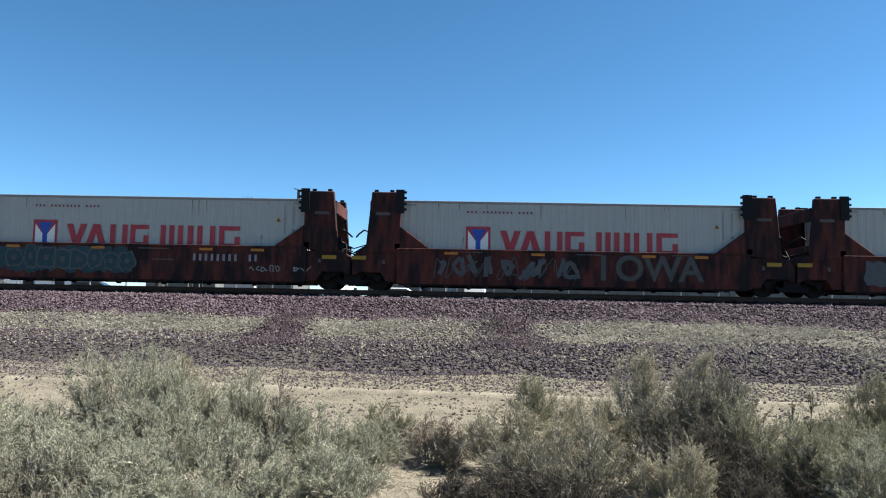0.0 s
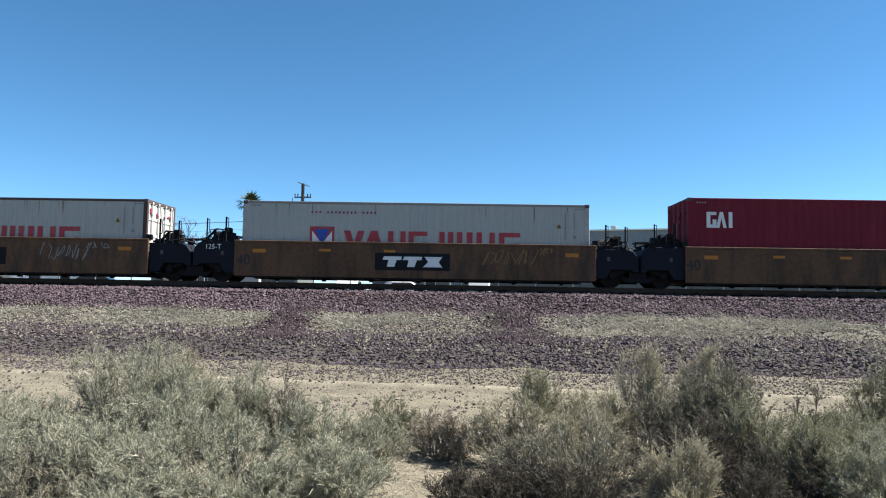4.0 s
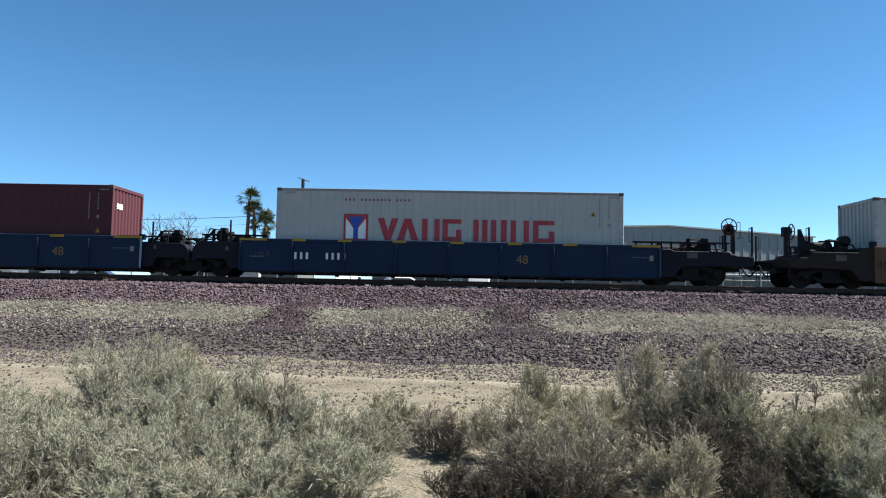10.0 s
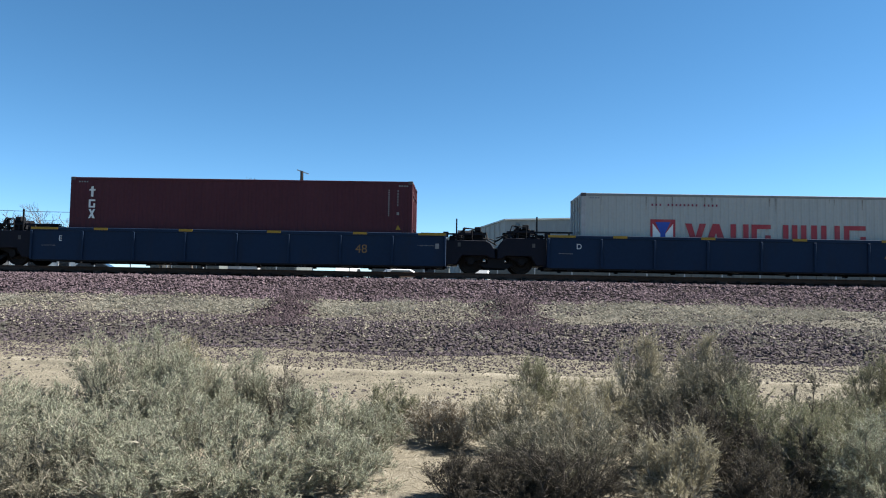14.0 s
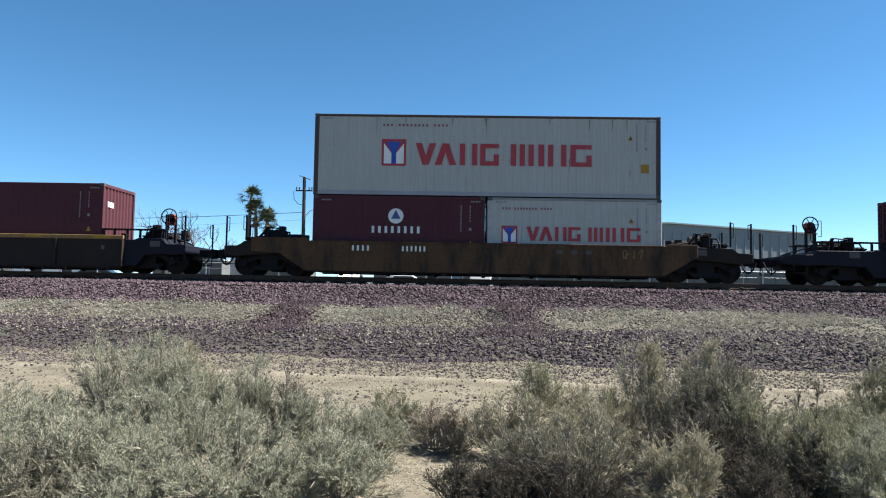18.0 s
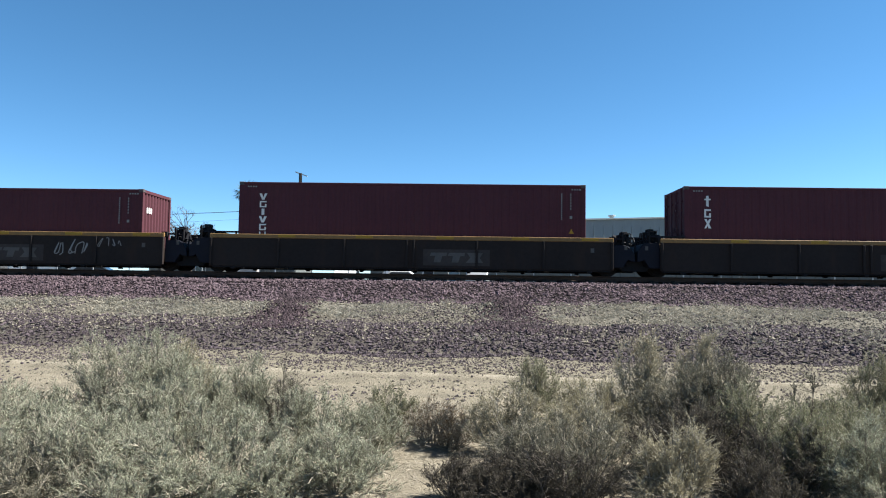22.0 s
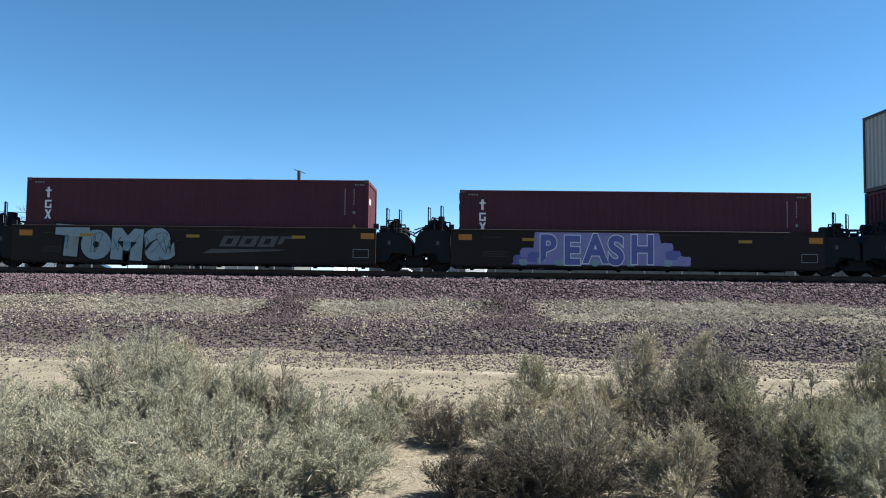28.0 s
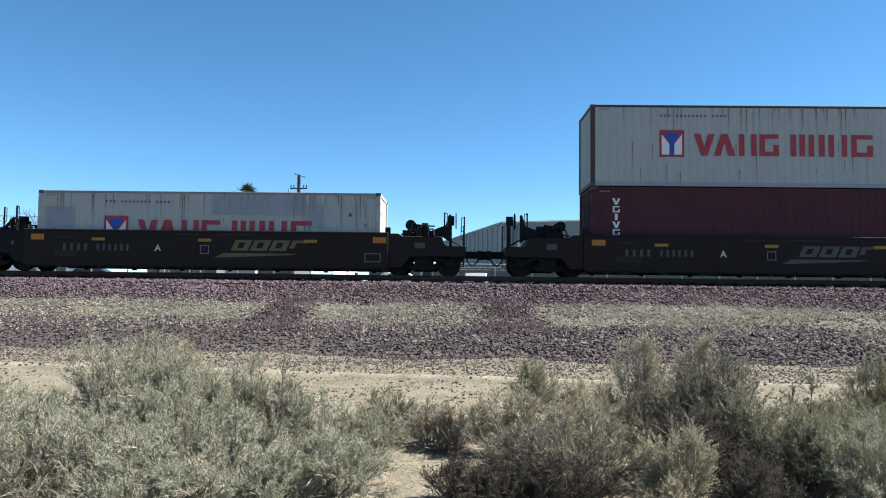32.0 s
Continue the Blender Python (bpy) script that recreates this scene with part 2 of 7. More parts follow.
def quad(bm, x0, x1, z0, z1, y):
    poly(bm, [(x0, z0), (x1, z0), (x1, z1), (x0, z1)], y)


def mesh_of(bm, mat, name, bevel=0.0):
    bmesh.ops.recalc_face_normals(bm, faces=[f for f in bm.faces if len(bm.faces) < 4000] or bm.faces[:])
    if bevel:
        bmesh.ops.bevel(bm, geom=bm.edges[:], offset=bevel, segments=1, affect="EDGES", clamp_overlap=True)
    me = bpy.data.meshes.new(name)
    bm.to_mesh(me)
    bm.free()
    me.materials.append(mat)
    return me


def flat_of(bm, mat, name):
    me = bpy.data.meshes.new(name)
    bm.to_mesh(me)
    bm.free()
    me.materials.append(mat)
    return me


def part(name, bm, mat, parent, label="", bevel=0.0, at=None):
    me = bm if isinstance(bm, bpy.types.Mesh) else mesh_of(bm, mat, name, bevel)
    ob = new(name, me)
    ob.parent = parent
    if at is not None:
        ob.matrix_basis = at
    if label:
        ob["label"] = label
    if name in TOO_SMALL:
        ob["kind"] = "stuff"
    return ob


TOO_SMALL = ("data_print", "car_number", "small_print", "run_stain", "small_lettering", "sprayed_scrawl", "twig_work")


def thing(name, label, category, group="", kind="", at=None):
    ob = new(name)
    ob.empty_display_size = 0.3
    if at is not None:
        ob.matrix_basis = at
    return tagged(ob, label, category, group, kind)


def raw(name, verts, faces, mat, parent=None, label="", smooth=False):
    """An object from arrays of corners and of faces that all have the same number of corners."""
    verts, faces = np.asarray(verts, np.float32), np.asarray(faces, np.int32)
    me = bpy.data.meshes.new(name)
    me.vertices.add(len(verts))
    me.vertices.foreach_set("co", verts.ravel())
    n, k = faces.shape
    me.loops.add(n * k)
    me.loops.foreach_set("vertex_index", faces.ravel())
    me.polygons.add(n)
    me.polygons.foreach_set("loop_start", np.arange(0, n * k, k, dtype=np.int32))
    me.materials.append(mat)
    if smooth:
        me.polygons.foreach_set("use_smooth", np.ones(n, bool))
    else:
        me.shade_flat()
    me.update(calc_edges=True)
    ob = new(name, me)
    ob.parent = parent
    if label:
        ob["label"] = label
    return ob


# ---- ground ----
CREST_Y = 24.35


def foot_y(x):
    return 18.2 - 0.095 * np.clip(x, -30, 22)


def hash_noise(x, y, s, seed):
    """Smooth value noise on arrays."""
    xs, ys = x / s + seed * 17.3, y / s + seed * 9.1
    xi, yi = np.floor(xs), np.floor(ys)
    fx, fy = xs - xi, ys - yi
    fx, fy = fx * fx * (3 - 2 * fx), fy * fy * (3 - 2 * fy)

    def h(a, b):
        v = np.sin(a * 127.1 + b * 311.7 + seed * 74.7) * 43758.5453
        return v - np.floor(v)
    return (h(xi, yi) * (1 - fx) + h(xi + 1, yi) * fx) * (1 - fy) + (h(xi, yi + 1) * (1 - fx) + h(xi + 1, yi + 1) * fx) * fy - 0.5


def rut_y(x):
    return 14.0 - 0.115 * np.clip(x, -25, 3) - 0.03 * np.clip(x - 3, 0, 20)


def ground_z(x, y):
    """Height of the ground: bank below the track, sandy flat with wheel ruts in front, flat land beyond."""
    x, y = np.asarray(x, float), np.asarray(y, float)
    s = (CREST_Y - y) / (CREST_Y - foot_y(x))
    near = np.interp(s, [0, 0.04, 0.249, 0.766, 1.0, 1.16], [0.22, 0.17, -0.447, -1.08, -1.65, -1.75])
    far = np.interp(y, [CREST_Y, 24.9, 27.8, 29.6, 34, 60], [0.22, 0.29, 0.29, -0.25, -0.12, 0.0])
    rel = np.where(y < CREST_Y, near, far)
    d = y - rut_y(x)
    flat = np.clip((s - 1.02) / 0.1, 0, 1)
    rel = rel + flat * (0.11 * np.exp(-((d + 0.02) / 0.16) ** 2) - 0.05 * np.exp(-((d - 0.7) / 0.35) ** 2) - 0.04 * np.exp(-((d + 1.0) / 0.3) ** 2))
    bumps = 0.10 * hash_noise(x, y, 2.3, 1) + 0.06 * hash_noise(x, y, 0.7, 2) + 0.03 * hash_noise(x, y, 0.25, 3)
    smooth_road = 1 - 0.85 * np.exp(-((d - 0.3) / 0.9) ** 2)
    rel = rel + bumps * np.where((y > CREST_Y - 0.3) & (y < 28), 0.15, 1) * smooth_road
    # heaps of rock on the pale band
    for cx, cy, w, up in ((1.4, 22.0, 0.8, 0.3), (-5.2, 22.0, 0.9, 0.12)):
        rel = rel + up * np.exp(-((x - cx) / w) ** 2 - ((y - cy) / 0.6) ** 2)
    return 1.75 + rel + GRADE * x


def build_ground():
    xs = np.concatenate([[-2500, -900, -450, -200, -100, -60, -40, -30, -25], np.arange(-21, 21.01, 0.2), [25, 30, 40, 60, 100, 200, 450, 900, 2500]])
    ys = np.concatenate([[-1200, -300, -80, -20, -4, 0, 2, 3], np.arange(4, 25.0, 0.16), np.arange(25.2, 30, 0.4), [32, 36, 42, 50, 60, 75, 100, 150, 250, 600, 1500, 4000]])
    gx, gy = np.meshgrid(xs, ys)
    gz = ground_z(gx, gy)
    nx, ny = len(xs), len(ys)
    verts = np.stack([gx.ravel(), gy.ravel(), gz.ravel()], 1)
    i = (np.arange(ny - 1)[:, None] * nx + np.arange(nx - 1)[None]).ravel()
    faces = np.stack([i, i + 1, i + nx + 1, i + nx], 1)
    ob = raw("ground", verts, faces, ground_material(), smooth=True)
    return tagged(ob, "pale desert sand flat rising to a stony railway bank", "ground", kind="structure")


def ground_material():
    m = bpy.data.materials.new("desert_ground")
    m.use_nodes = True
    n, l = links_of(m)
    p = n["Principled BSDF"]
    p.inputs["Roughness"].default_value = 0.95
    p.inputs["Specular IOR Level"].default_value = 0.15
    tc, sep = n.new("ShaderNodeTexCoord"), n.new("ShaderNodeSeparateXYZ")
    l.new(tc.outputs["Object"], sep.inputs[0])

    def math_node(op, a, b=None):
        k = n.new("ShaderNodeMath")
        k.operation = op
        for i, v in enumerate((a, b)):
            if v is None:
                continue
            if isinstance(v, (int, float)):
                k.inputs[i].default_value = v
            else:
                l.new(v, k.inputs[i])
        return k.outputs[0]

    def noise_node(scale, detail=5, rough=0.6):
        k = n.new("ShaderNodeTexNoise")
        k.inputs["Scale"].default_value, k.inputs["Detail"].default_value, k.inputs["Roughness"].default_value = scale, detail, rough
        l.new(tc.outputs["Object"], k.inputs["Vector"])
        return k.outputs["Fac"]

    x, y = sep.outputs["X"], sep.outputs["Y"]
    s = math_node("DIVIDE", math_node("SUBTRACT", CREST_Y, y), math_node("ADD", 6.15, math_node("MULTIPLY", x, 0.095)))
    wob = math_node("MULTIPLY", math_node("SUBTRACT", noise_node(0.9), 0.5), 0.22)
    s = math_node("ADD", s, wob)
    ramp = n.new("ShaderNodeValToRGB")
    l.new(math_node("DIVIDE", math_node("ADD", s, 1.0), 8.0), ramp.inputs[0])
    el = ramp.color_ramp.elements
    # near-black up to 0.2 stands in for the shadow between ballast stones
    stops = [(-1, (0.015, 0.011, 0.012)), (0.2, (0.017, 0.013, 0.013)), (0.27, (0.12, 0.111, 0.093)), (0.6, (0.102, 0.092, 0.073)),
             # stops past 3: unseen ground, darkened to cut light bounced onto the train
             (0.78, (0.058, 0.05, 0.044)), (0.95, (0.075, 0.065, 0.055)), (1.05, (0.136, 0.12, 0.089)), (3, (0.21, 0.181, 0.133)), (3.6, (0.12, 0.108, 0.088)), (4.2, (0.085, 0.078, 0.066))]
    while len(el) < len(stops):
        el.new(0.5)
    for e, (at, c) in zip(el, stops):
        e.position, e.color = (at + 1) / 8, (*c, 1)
    sand = n.new("ShaderNodeMix")
    sand.data_type = "RGBA"
    l.new(math_node("GREATER_THAN", y, 29.0), sand.inputs["Factor"])
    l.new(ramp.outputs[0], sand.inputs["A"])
    sand.inputs["B"].default_value = (0.13, 0.118, 0.095, 1)
    # fine pale sand packed along the wheel track
    line = math_node("ADD", 14.0, math_node("MULTIPLY", math_node("MINIMUM", x, 3.0), -0.115))
    line = math_node("SUBTRACT", line, math_node("MULTIPLY", math_node("MAXIMUM", math_node("SUBTRACT", x, 3.0), 0.0), 0.03))
    off = math_node("ABSOLUTE", math_node("SUBTRACT", math_node("SUBTRACT", y, line), 0.12))
    band = n.new("ShaderNodeMapRange")
    band.inputs["From Min"].default_value, band.inputs["From Max"].default_value = 0.34, 0.16
    band.inputs["To Min"].default_value, band.inputs["To Max"].default_value = 0.0, 0.9
    l.new(math_node("ADD", off, math_node("MULTIPLY", math_node("SUBTRACT", noise_node(1.3), 0.5), 0.25)), band.inputs["Value"])
    packed = n.new("ShaderNodeMix")
    packed.data_type = "RGBA"
    l.new(band.outputs[0], packed.inputs["Factor"])
    l.new(sand.outputs["Result"], packed.inputs["A"])
    packed.inputs["B"].default_value = (0.235, 0.207, 0.158, 1)
    tone = n.new("ShaderNodeMapRange")
    tone.inputs["From Min"].default_value, tone.inputs["From Max"].default_value = 0.7, 1.35
    tone.inputs["To Min"].default_value, tone.inputs["To Max"].default_value = 0.62, 1.34
    l.new(math_node("ADD", noise_node(1.7), noise_node(22.0, 6, 0.75)), tone.inputs["Value"])
    mix = n.new("ShaderNodeMix")
    mix.data_type, mix.blend_type = "RGBA", "MULTIPLY"
    mix.inputs["Factor"].default_value = 1
    l.new(packed.outputs["Result"], mix.inputs["A"])
    l.new(tone.outputs[0], mix.inputs["B"])
    l.new(mix.outputs["Result"], p.inputs["Base Color"])
    bp = n.new("ShaderNodeBump")
    bp.inputs["Strength"].default_value, bp.inputs["Distance"].default_value = 0.9, 0.05
    l.new(noise_node(26.0, 6, 0.7), bp.inputs["Height"])
    l.new(bp.outputs[0], p.inputs["Normal"])
    return m


OCTA = np.array([(1, 0, 0), (-1, 0, 0), (0, 1, 0), (0, -1, 0), (0, 0, 1), (0, 0, -1)], float)
OCTA_F = np.array([(0, 2, 4), (2, 1, 4), (1, 3, 4), (3, 0, 4), (2, 0, 5), (1, 2, 5), (3, 1, 5), (0, 3, 5)])


def stones(name, label, xy, size, mat, seed):
    """Angular stones lying at the given places, joined as one field."""
    rng = np.random.default_rng(seed)
    k = len(xy)
    v = np.repeat(OCTA[None], k, 0) * rng.uniform(0.6, 1.4, (k, 6, 1)) + rng.normal(0, 0.22, (k, 6, 3))
    v *= (size * rng.uniform(0.6, 1.5, k))[:, None, None] * np.array([1, 1, 0.75])
    a = rng.uniform(0, 6.28, k)
    c, s = np.cos(a)[:, None], np.sin(a)[:, None]
    v = np.stack([v[:, :, 0] * c - v[:, :, 1] * s, v[:, :, 0] * s + v[:, :, 1] * c, v[:, :, 2]], 2)
    v[:, :, 0] += xy[:, :1]
    v[:, :, 1] += xy[:, 1:2]
    v[:, :, 2] += (ground_z(xy[:, 0], xy[:, 1]) + size * 0.25)[:, None]
    f = (np.arange(k)[:, None, None] * 6 + OCTA_F[None]).reshape(-1, 3)
    ob = raw(name, v.reshape(-1, 3), f, mat)
    return tagged(ob, label, "stones", kind="stuff")


def scatter(k, s0, s1, seed, power=1.0, patch=0.0, half=19.0, thin=False):
    """Places on the bank between the fractions s0 and s1 of its slope."""
    rng = np.random.default_rng(seed)
    x = rng.uniform(-half, half, k)
    s = s0 + (s1 - s0) * rng.uniform(0, 1, k) ** power
    edge = np.clip(s / 0.2, 0, 1)
    s = s + edge * (0.07 * hash_noise(x, 0 * x, 2.9, 41) + 0.06 * hash_noise(x, 0 * x, 0.9, 42))
    y = CREST_Y - s * (CREST_Y - foot_y(x))
    if patch:
        keep = hash_noise(x, y, 1.6, seed) + 0.5 * hash_noise(x, y, 0.6, seed + 1) > patch - 0.5
        x, y = x[keep], y[keep]
    if thin:            # the rock thins out towards the west and lies in heaps
        keep = rng.uniform(0, 1, len(x)) < np.clip(0.9 + 0.085 * x, 0.3, 1.0) + 0.5 * hash_noise(x, y, 1.3, seed)
        x, y = x[keep], y[keep]
    return np.stack([x, y], 1)


def build_bank():
    stones("ballast", "purple-grey crushed ballast along the track shoulder", scatter(23000, -0.03, 0.26, 11), 0.041, M["stone_purple"], 1)
    stones("bank_gravel", "pale gravel and dry litter on the bank", scatter(13000, 0.24, 0.85, 12), 0.034, M["stone_pale"], 2)
    stones("bank_stones", "scattered dark stones on the pale bank", scatter(16000, 0.26, 0.85, 13, patch=0.42), 0.029, M["stone_dark"], 3)
    stones("slag", "dark broken rock along the foot of the bank", scatter(16000, 0.64, 1.03, 14, thin=True), 0.045, M["stone_dark"], 4)
    stones("slag_grit", "dark grit between the broken rocks", scatter(15000, 0.62, 1.04, 17), 0.024, M["stone_dark"], 7)
    stones("foot_stones", "small dark stones spilled on the sand", scatter(14000, 0.98, 1.55, 15, power=1.6), 0.022, M["stone_dark"], 5)
    stones("sand_pebbles", "small pebbles on pale sand", scatter(9000, 1.05, 2.4, 16), 0.018, M["stone_pale"], 6)
    stones("sand_clods", "dark clods and small rocks lying on the sand", scatter(7000, 1.08, 2.5, 18, patch=0.46), 0.025, M["stone_dark"], 8)
    # two spills of dark rock that come down over the pale band
    rng = np.random.default_rng(21)
    for cx, w, k in ((-5.2, 0.95, 2600), (1.5, 1.0, 3300)):
        t = rng.uniform(0.16, 0.8, k)
        x = cx + rng.normal(0, 0.5, k) * w * (0.5 + 0.6 * t)
        y = CREST_Y - t * (CREST_Y - foot_y(x))
        stones("rock_spill", "dark rock spilled down over the pale bank", np.stack([x, y], 1), 0.047, M["stone_maroon"], 30 + k)


# ---- track ----
def build_track():
    track = tagged(thing("railway_track", "single railway track of steel rails on weathered ties", "track", kind="structure",
                         at=pose(0, TRACK_Y, RAIL_Z, 0, TILT, 0)))
    for y in (-0.75, 0.75):
        bm = bmesh.new()
        head = [(-0.036, -0.035), (-0.036, -0.006), (-0.028, 0), (0.028, 0), (0.036, -0.006), (0.036, -0.035), (0.009, -0.045), (0.009, -0.15),
                (0.075, -0.165), (0.075, -0.178), (-0.075, -0.178), (-0.075, -0.165), (-0.009, -0.15), (-0.009, -0.045)]
        a = [[bm.verts.new((x, y + u, w)) for u, w in head] for x in (-480, 480)]
        for i in range(len(head)):
            j = (i + 1) % len(head)
            bm.faces.new((a[0][i], a[0][j], a[1][j], a[1][i]))
        bm.faces.new(a[0]), bm.faces.new(a[1])
        part("rail", bm, M["rail"], track)
    bm = bmesh.new()
    box(bm, -0.13, 0.13, -1.36, 1.36, -0.36, -0.182)
    for y in (-0.75, 0.75):
        for e in (-0.11, 0.11):
            box(bm, -0.07, 0.07, y + e - 0.03, y + e + 0.03, -0.185, -0.125)
    me = mesh_of(bm, M["tie"], "tie", 0.015)
    for i in range(-130, 131):
        if abs(i) <= 40:
            part("tie", me, None, track, at=pose(i * 0.75, 0, 0))
    c = np.array([(x, y, z) for x in (-0.13, 0.13) for y in (-1.36, 1.36) for z in (-0.36, -0.182)])
    at = np.array([i * 0.75 for i in range(-520, 521) if abs(i) > 40])
    v = np.repeat(c[None], len(at), 0)
    v[:, :, 0] += at[:, None]
    f = np.array([(0, 1, 3, 2), (4, 6, 7, 5), (0, 4, 5, 1), (2, 3, 7, 6), (0, 2, 6, 4), (1, 5, 7, 3)])
    raw("far_ties", v.reshape(-1, 3), (np.arange(len(at))[:, None, None] * 8 + f[None]).reshape(-1, 4), M["tie"], track)["kind"] = "stuff"


build_ground()
build_bank()
build_track()

# ---- the train ----
MOVERS, WHEELSETS = [], []
CACHE = {}


def run(t):
    """How far the train has come at t seconds."""
    return 11.1423 * t + 0.02387 * t * t


def cached(key, build):
    if key not in CACHE:
        CACHE[key] = build()
    return CACHE[key]


def word_mesh(text, size, mat, bold=0.0):
    """Flat lettering in the built-in font, in the x-z plane, facing the front."""
    def build():
        cu = bpy.data.curves.new("lettering", "FONT")
        cu.body, cu.size, cu.offset = text, size, bold
        ob = new("lettering", cu)
        bpy.context.view_layer.update()
        me = bpy.data.meshes.new_from_object(ob.evaluated_get(bpy.context.evaluated_depsgraph_get()))
        bpy.data.objects.remove(ob)
        me.transform(Matrix.Rotation(radians(90), 4, "X"))
        me.materials.clear()
        me.materials.append(mat)
        return me
    return cached(("word", text, size, mat.name, bold), build)


def word(text, size, x, z, y, mat, parent, name="lettering", bold=0.0, label="", wide=1.0):
    return part(name, word_mesh(text, size, mat, bold), None, parent, label, at=pose(x, y, z) @ Matrix.Diagonal((wide, 1, 1, 1)))


def bars(bm, x0, x1, z0, z1, k, y, gaps=()):
    """A row of plain upright bars in the place of k characters."""
    w = (x1 - x0) / k
    for i in range(k):
        if i not in gaps:
            quad(bm, x0 + w * (i + 0.26), x0 + w * (i + 0.66), z0, z1, y)


def upright_bars(bm, x, z0, z1, k, w, y):
    h = (z1 - z0) / k
    for i in range(k):
        quad(bm, x, x + w, z0 + h * (i + 0.15), z0 + h * (i + 0.85), y)


def blob(bm, cx, cz, w, h, seed, y, k=14, rough=0.16):
    rng = random.Random(seed)
    pts = []
    for i in range(k):
        a = 2 * math.pi * i / k
        c, s = math.cos(a), math.sin(a)
        r = 1 / max(abs(c) ** 4 + abs(s) ** 4, 1e-6) ** 0.25 * (1 + rng.uniform(-rough, rough))
        pts.append((cx + c * r * w / 2, cz + s * r * h / 2))
    poly(bm, pts, y)


def scribble(bm, x0, x1, z0, z1, seed, y, k=9, w=0.035):
    """A sprayed tag: slanted letter-like strokes that bend and cross."""
    rng = random.Random(seed)
    cell = (x1 - x0) / k
    lift = 0.0
    for c in range(k):
        xa = x0 + cell * c
        lo, hi = z0 + rng.uniform(0, 0.25) * (z1 - z0), z1 - rng.uniform(0, 0.35) * (z1 - z0)
        n = rng.choice((3, 4, 4, 5))
        knots = [(xa + cell * rng.uniform(0.0, 1.05), (lo, hi, rng.uniform(lo, hi))[(j + c) % 3]) for j in range(n)]
        pts = []
        for j in range(n - 1):
            p0, p1, p2, p3 = knots[max(j - 1, 0)], knots[j], knots[j + 1], knots[min(j + 2, n - 1)]
            for q in range(5):
                t = q / 5
                pts.append(tuple(0.5 * (2 * p1[d] + (p2[d] - p0[d]) * t + (2 * p0[d] - 5 * p1[d] + 4 * p2[d] - p3[d]) * t * t + (3 * p1[d] - p0[d] - 3 * p2[d] + p3[d]) * t ** 3) for d in (0, 1)))
        pts.append(knots[-1])
        pts = [(x + 0.22 * (z - lo), z) for x, z in pts]
        for (xa_, za), (xb, zb) in zip(pts, pts[1:]):
            d = math.hypot(xb - xa_, zb - za) or 1
            nx, nz = -(zb - za) / d * w / 2, (xb - xa_) / d * w / 2
            poly(bm, [(xa_ + nx, za + nz), (xb + nx, zb + nz), (xb - nx, zb - nz), (xa_ - nx, za - nz)], y - lift)
            lift += 0.00003


# -- containers --
HC, STD = 2.896, 2.591
W2 = 1.219


def corrugated(bm, a0, a1, z0, z1, depth, pitch, put):
    """A trapezoid-ribbed sheet; put(a, d, z) gives the corner for a along it and d into it."""
    k = max(2, round((a1 - a0) / pitch))
    p = (a1 - a0) / k
    line = []
    for i in range(k):
        a = a0 + i * p
        line += [(a, 0), (a + 0.38 * p, 0), (a + 0.56 * p, depth), (a + 0.84 * p, depth)]
    line.append((a1, 0))
    lo = [bm.verts.new(put(a, d, z0)) for a, d in line]
    hi = [bm.verts.new(put(a, d, z1)) for a, d in line]
    for i in range(len(line) - 1):
        bm.faces.new((lo[i], lo[i + 1], hi[i + 1], hi[i]))


def side_mesh(L, H, mat, front):
    def build():
        bm = bmesh.new()
        s = -1 if front else 1
        corrugated(bm, -L / 2 + 0.14, L / 2 - 0.14, 0.14, H - 0.1, 0.015, 0.278, lambda a, d, z: (a, s * (W2 - 0.012 - d), z))
        return mesh_of(bm, mat, "side_wall")
    return cached(("side", L, H, mat.name, front), build)


def box_mesh(key, dims, mat, name, bevel=0.0):
    def build():
        bm = bmesh.new()
        box(bm, *dims)
        return mesh_of(bm, mat, name, bevel)
    return cached((key, dims, mat.name), build)


def end_sheet(H, mat, s, L):
    def build():
        bm = bmesh.new()
        corrugated(bm, -W2 + 0.1, W2 - 0.1, 0.14, H - 0.1, 0.05, 0.25, lambda a, d, z: (s * (L / 2 - 0.03 - d), a, z))
        return mesh_of(bm, mat, "end_wall")
    return cached(("end", H, mat.name, s, L), build)


def door_leaf(H, mat, s, L, side):
    def build():
        bm = bmesh.new()
        y0, y1 = (0.012, W2 - 0.1) if side > 0 else (-W2 + 0.1, -0.012)
        x = s * (L / 2 - 0.05)
        box(bm, min(x, x - s * 0.04), max(x, x - s * 0.04), y0, y1, 0.14, H - 0.1)
        for k in range(5):
            z = 0.14 + (H - 0.24) * k / 4
            z0, z1 = max(0.14, z - 0.05), min(H - 0.1, z + 0.05)
            box(bm, min(x, x + s * 0.025), max(x, x + s * 0.025), y0, y1, z0, z1)
        for y in (y0, y1 - 0.07):
            box(bm, min(x, x + s * 0.025), max(x, x + s * 0.025), y, y + 0.07, 0.16, H - 0.12)
        return mesh_of(bm, mat, "door")
    return cached(("door", H, mat.name, s, L, side), build)


def rod_mesh(H, mat):
    def build():
        bm = bmesh.new()
        tube(bm, (0, 0, 0.1), (0, 0, H - 0.06), 0.022, 6)
        for z in (0.12, 0.9, 1.25, H - 0.5, H - 0.1):
            box(bm, -0.035, 0.035, -0.06, 0.06, z - 0.03, z + 0.03)
        box(bm, -0.01, 0.03, -0.3, 0.02, 1.05, 1.11)
        return mesh_of(bm, mat, "lock_rod")
    return cached(("rod", H, mat.name), build)


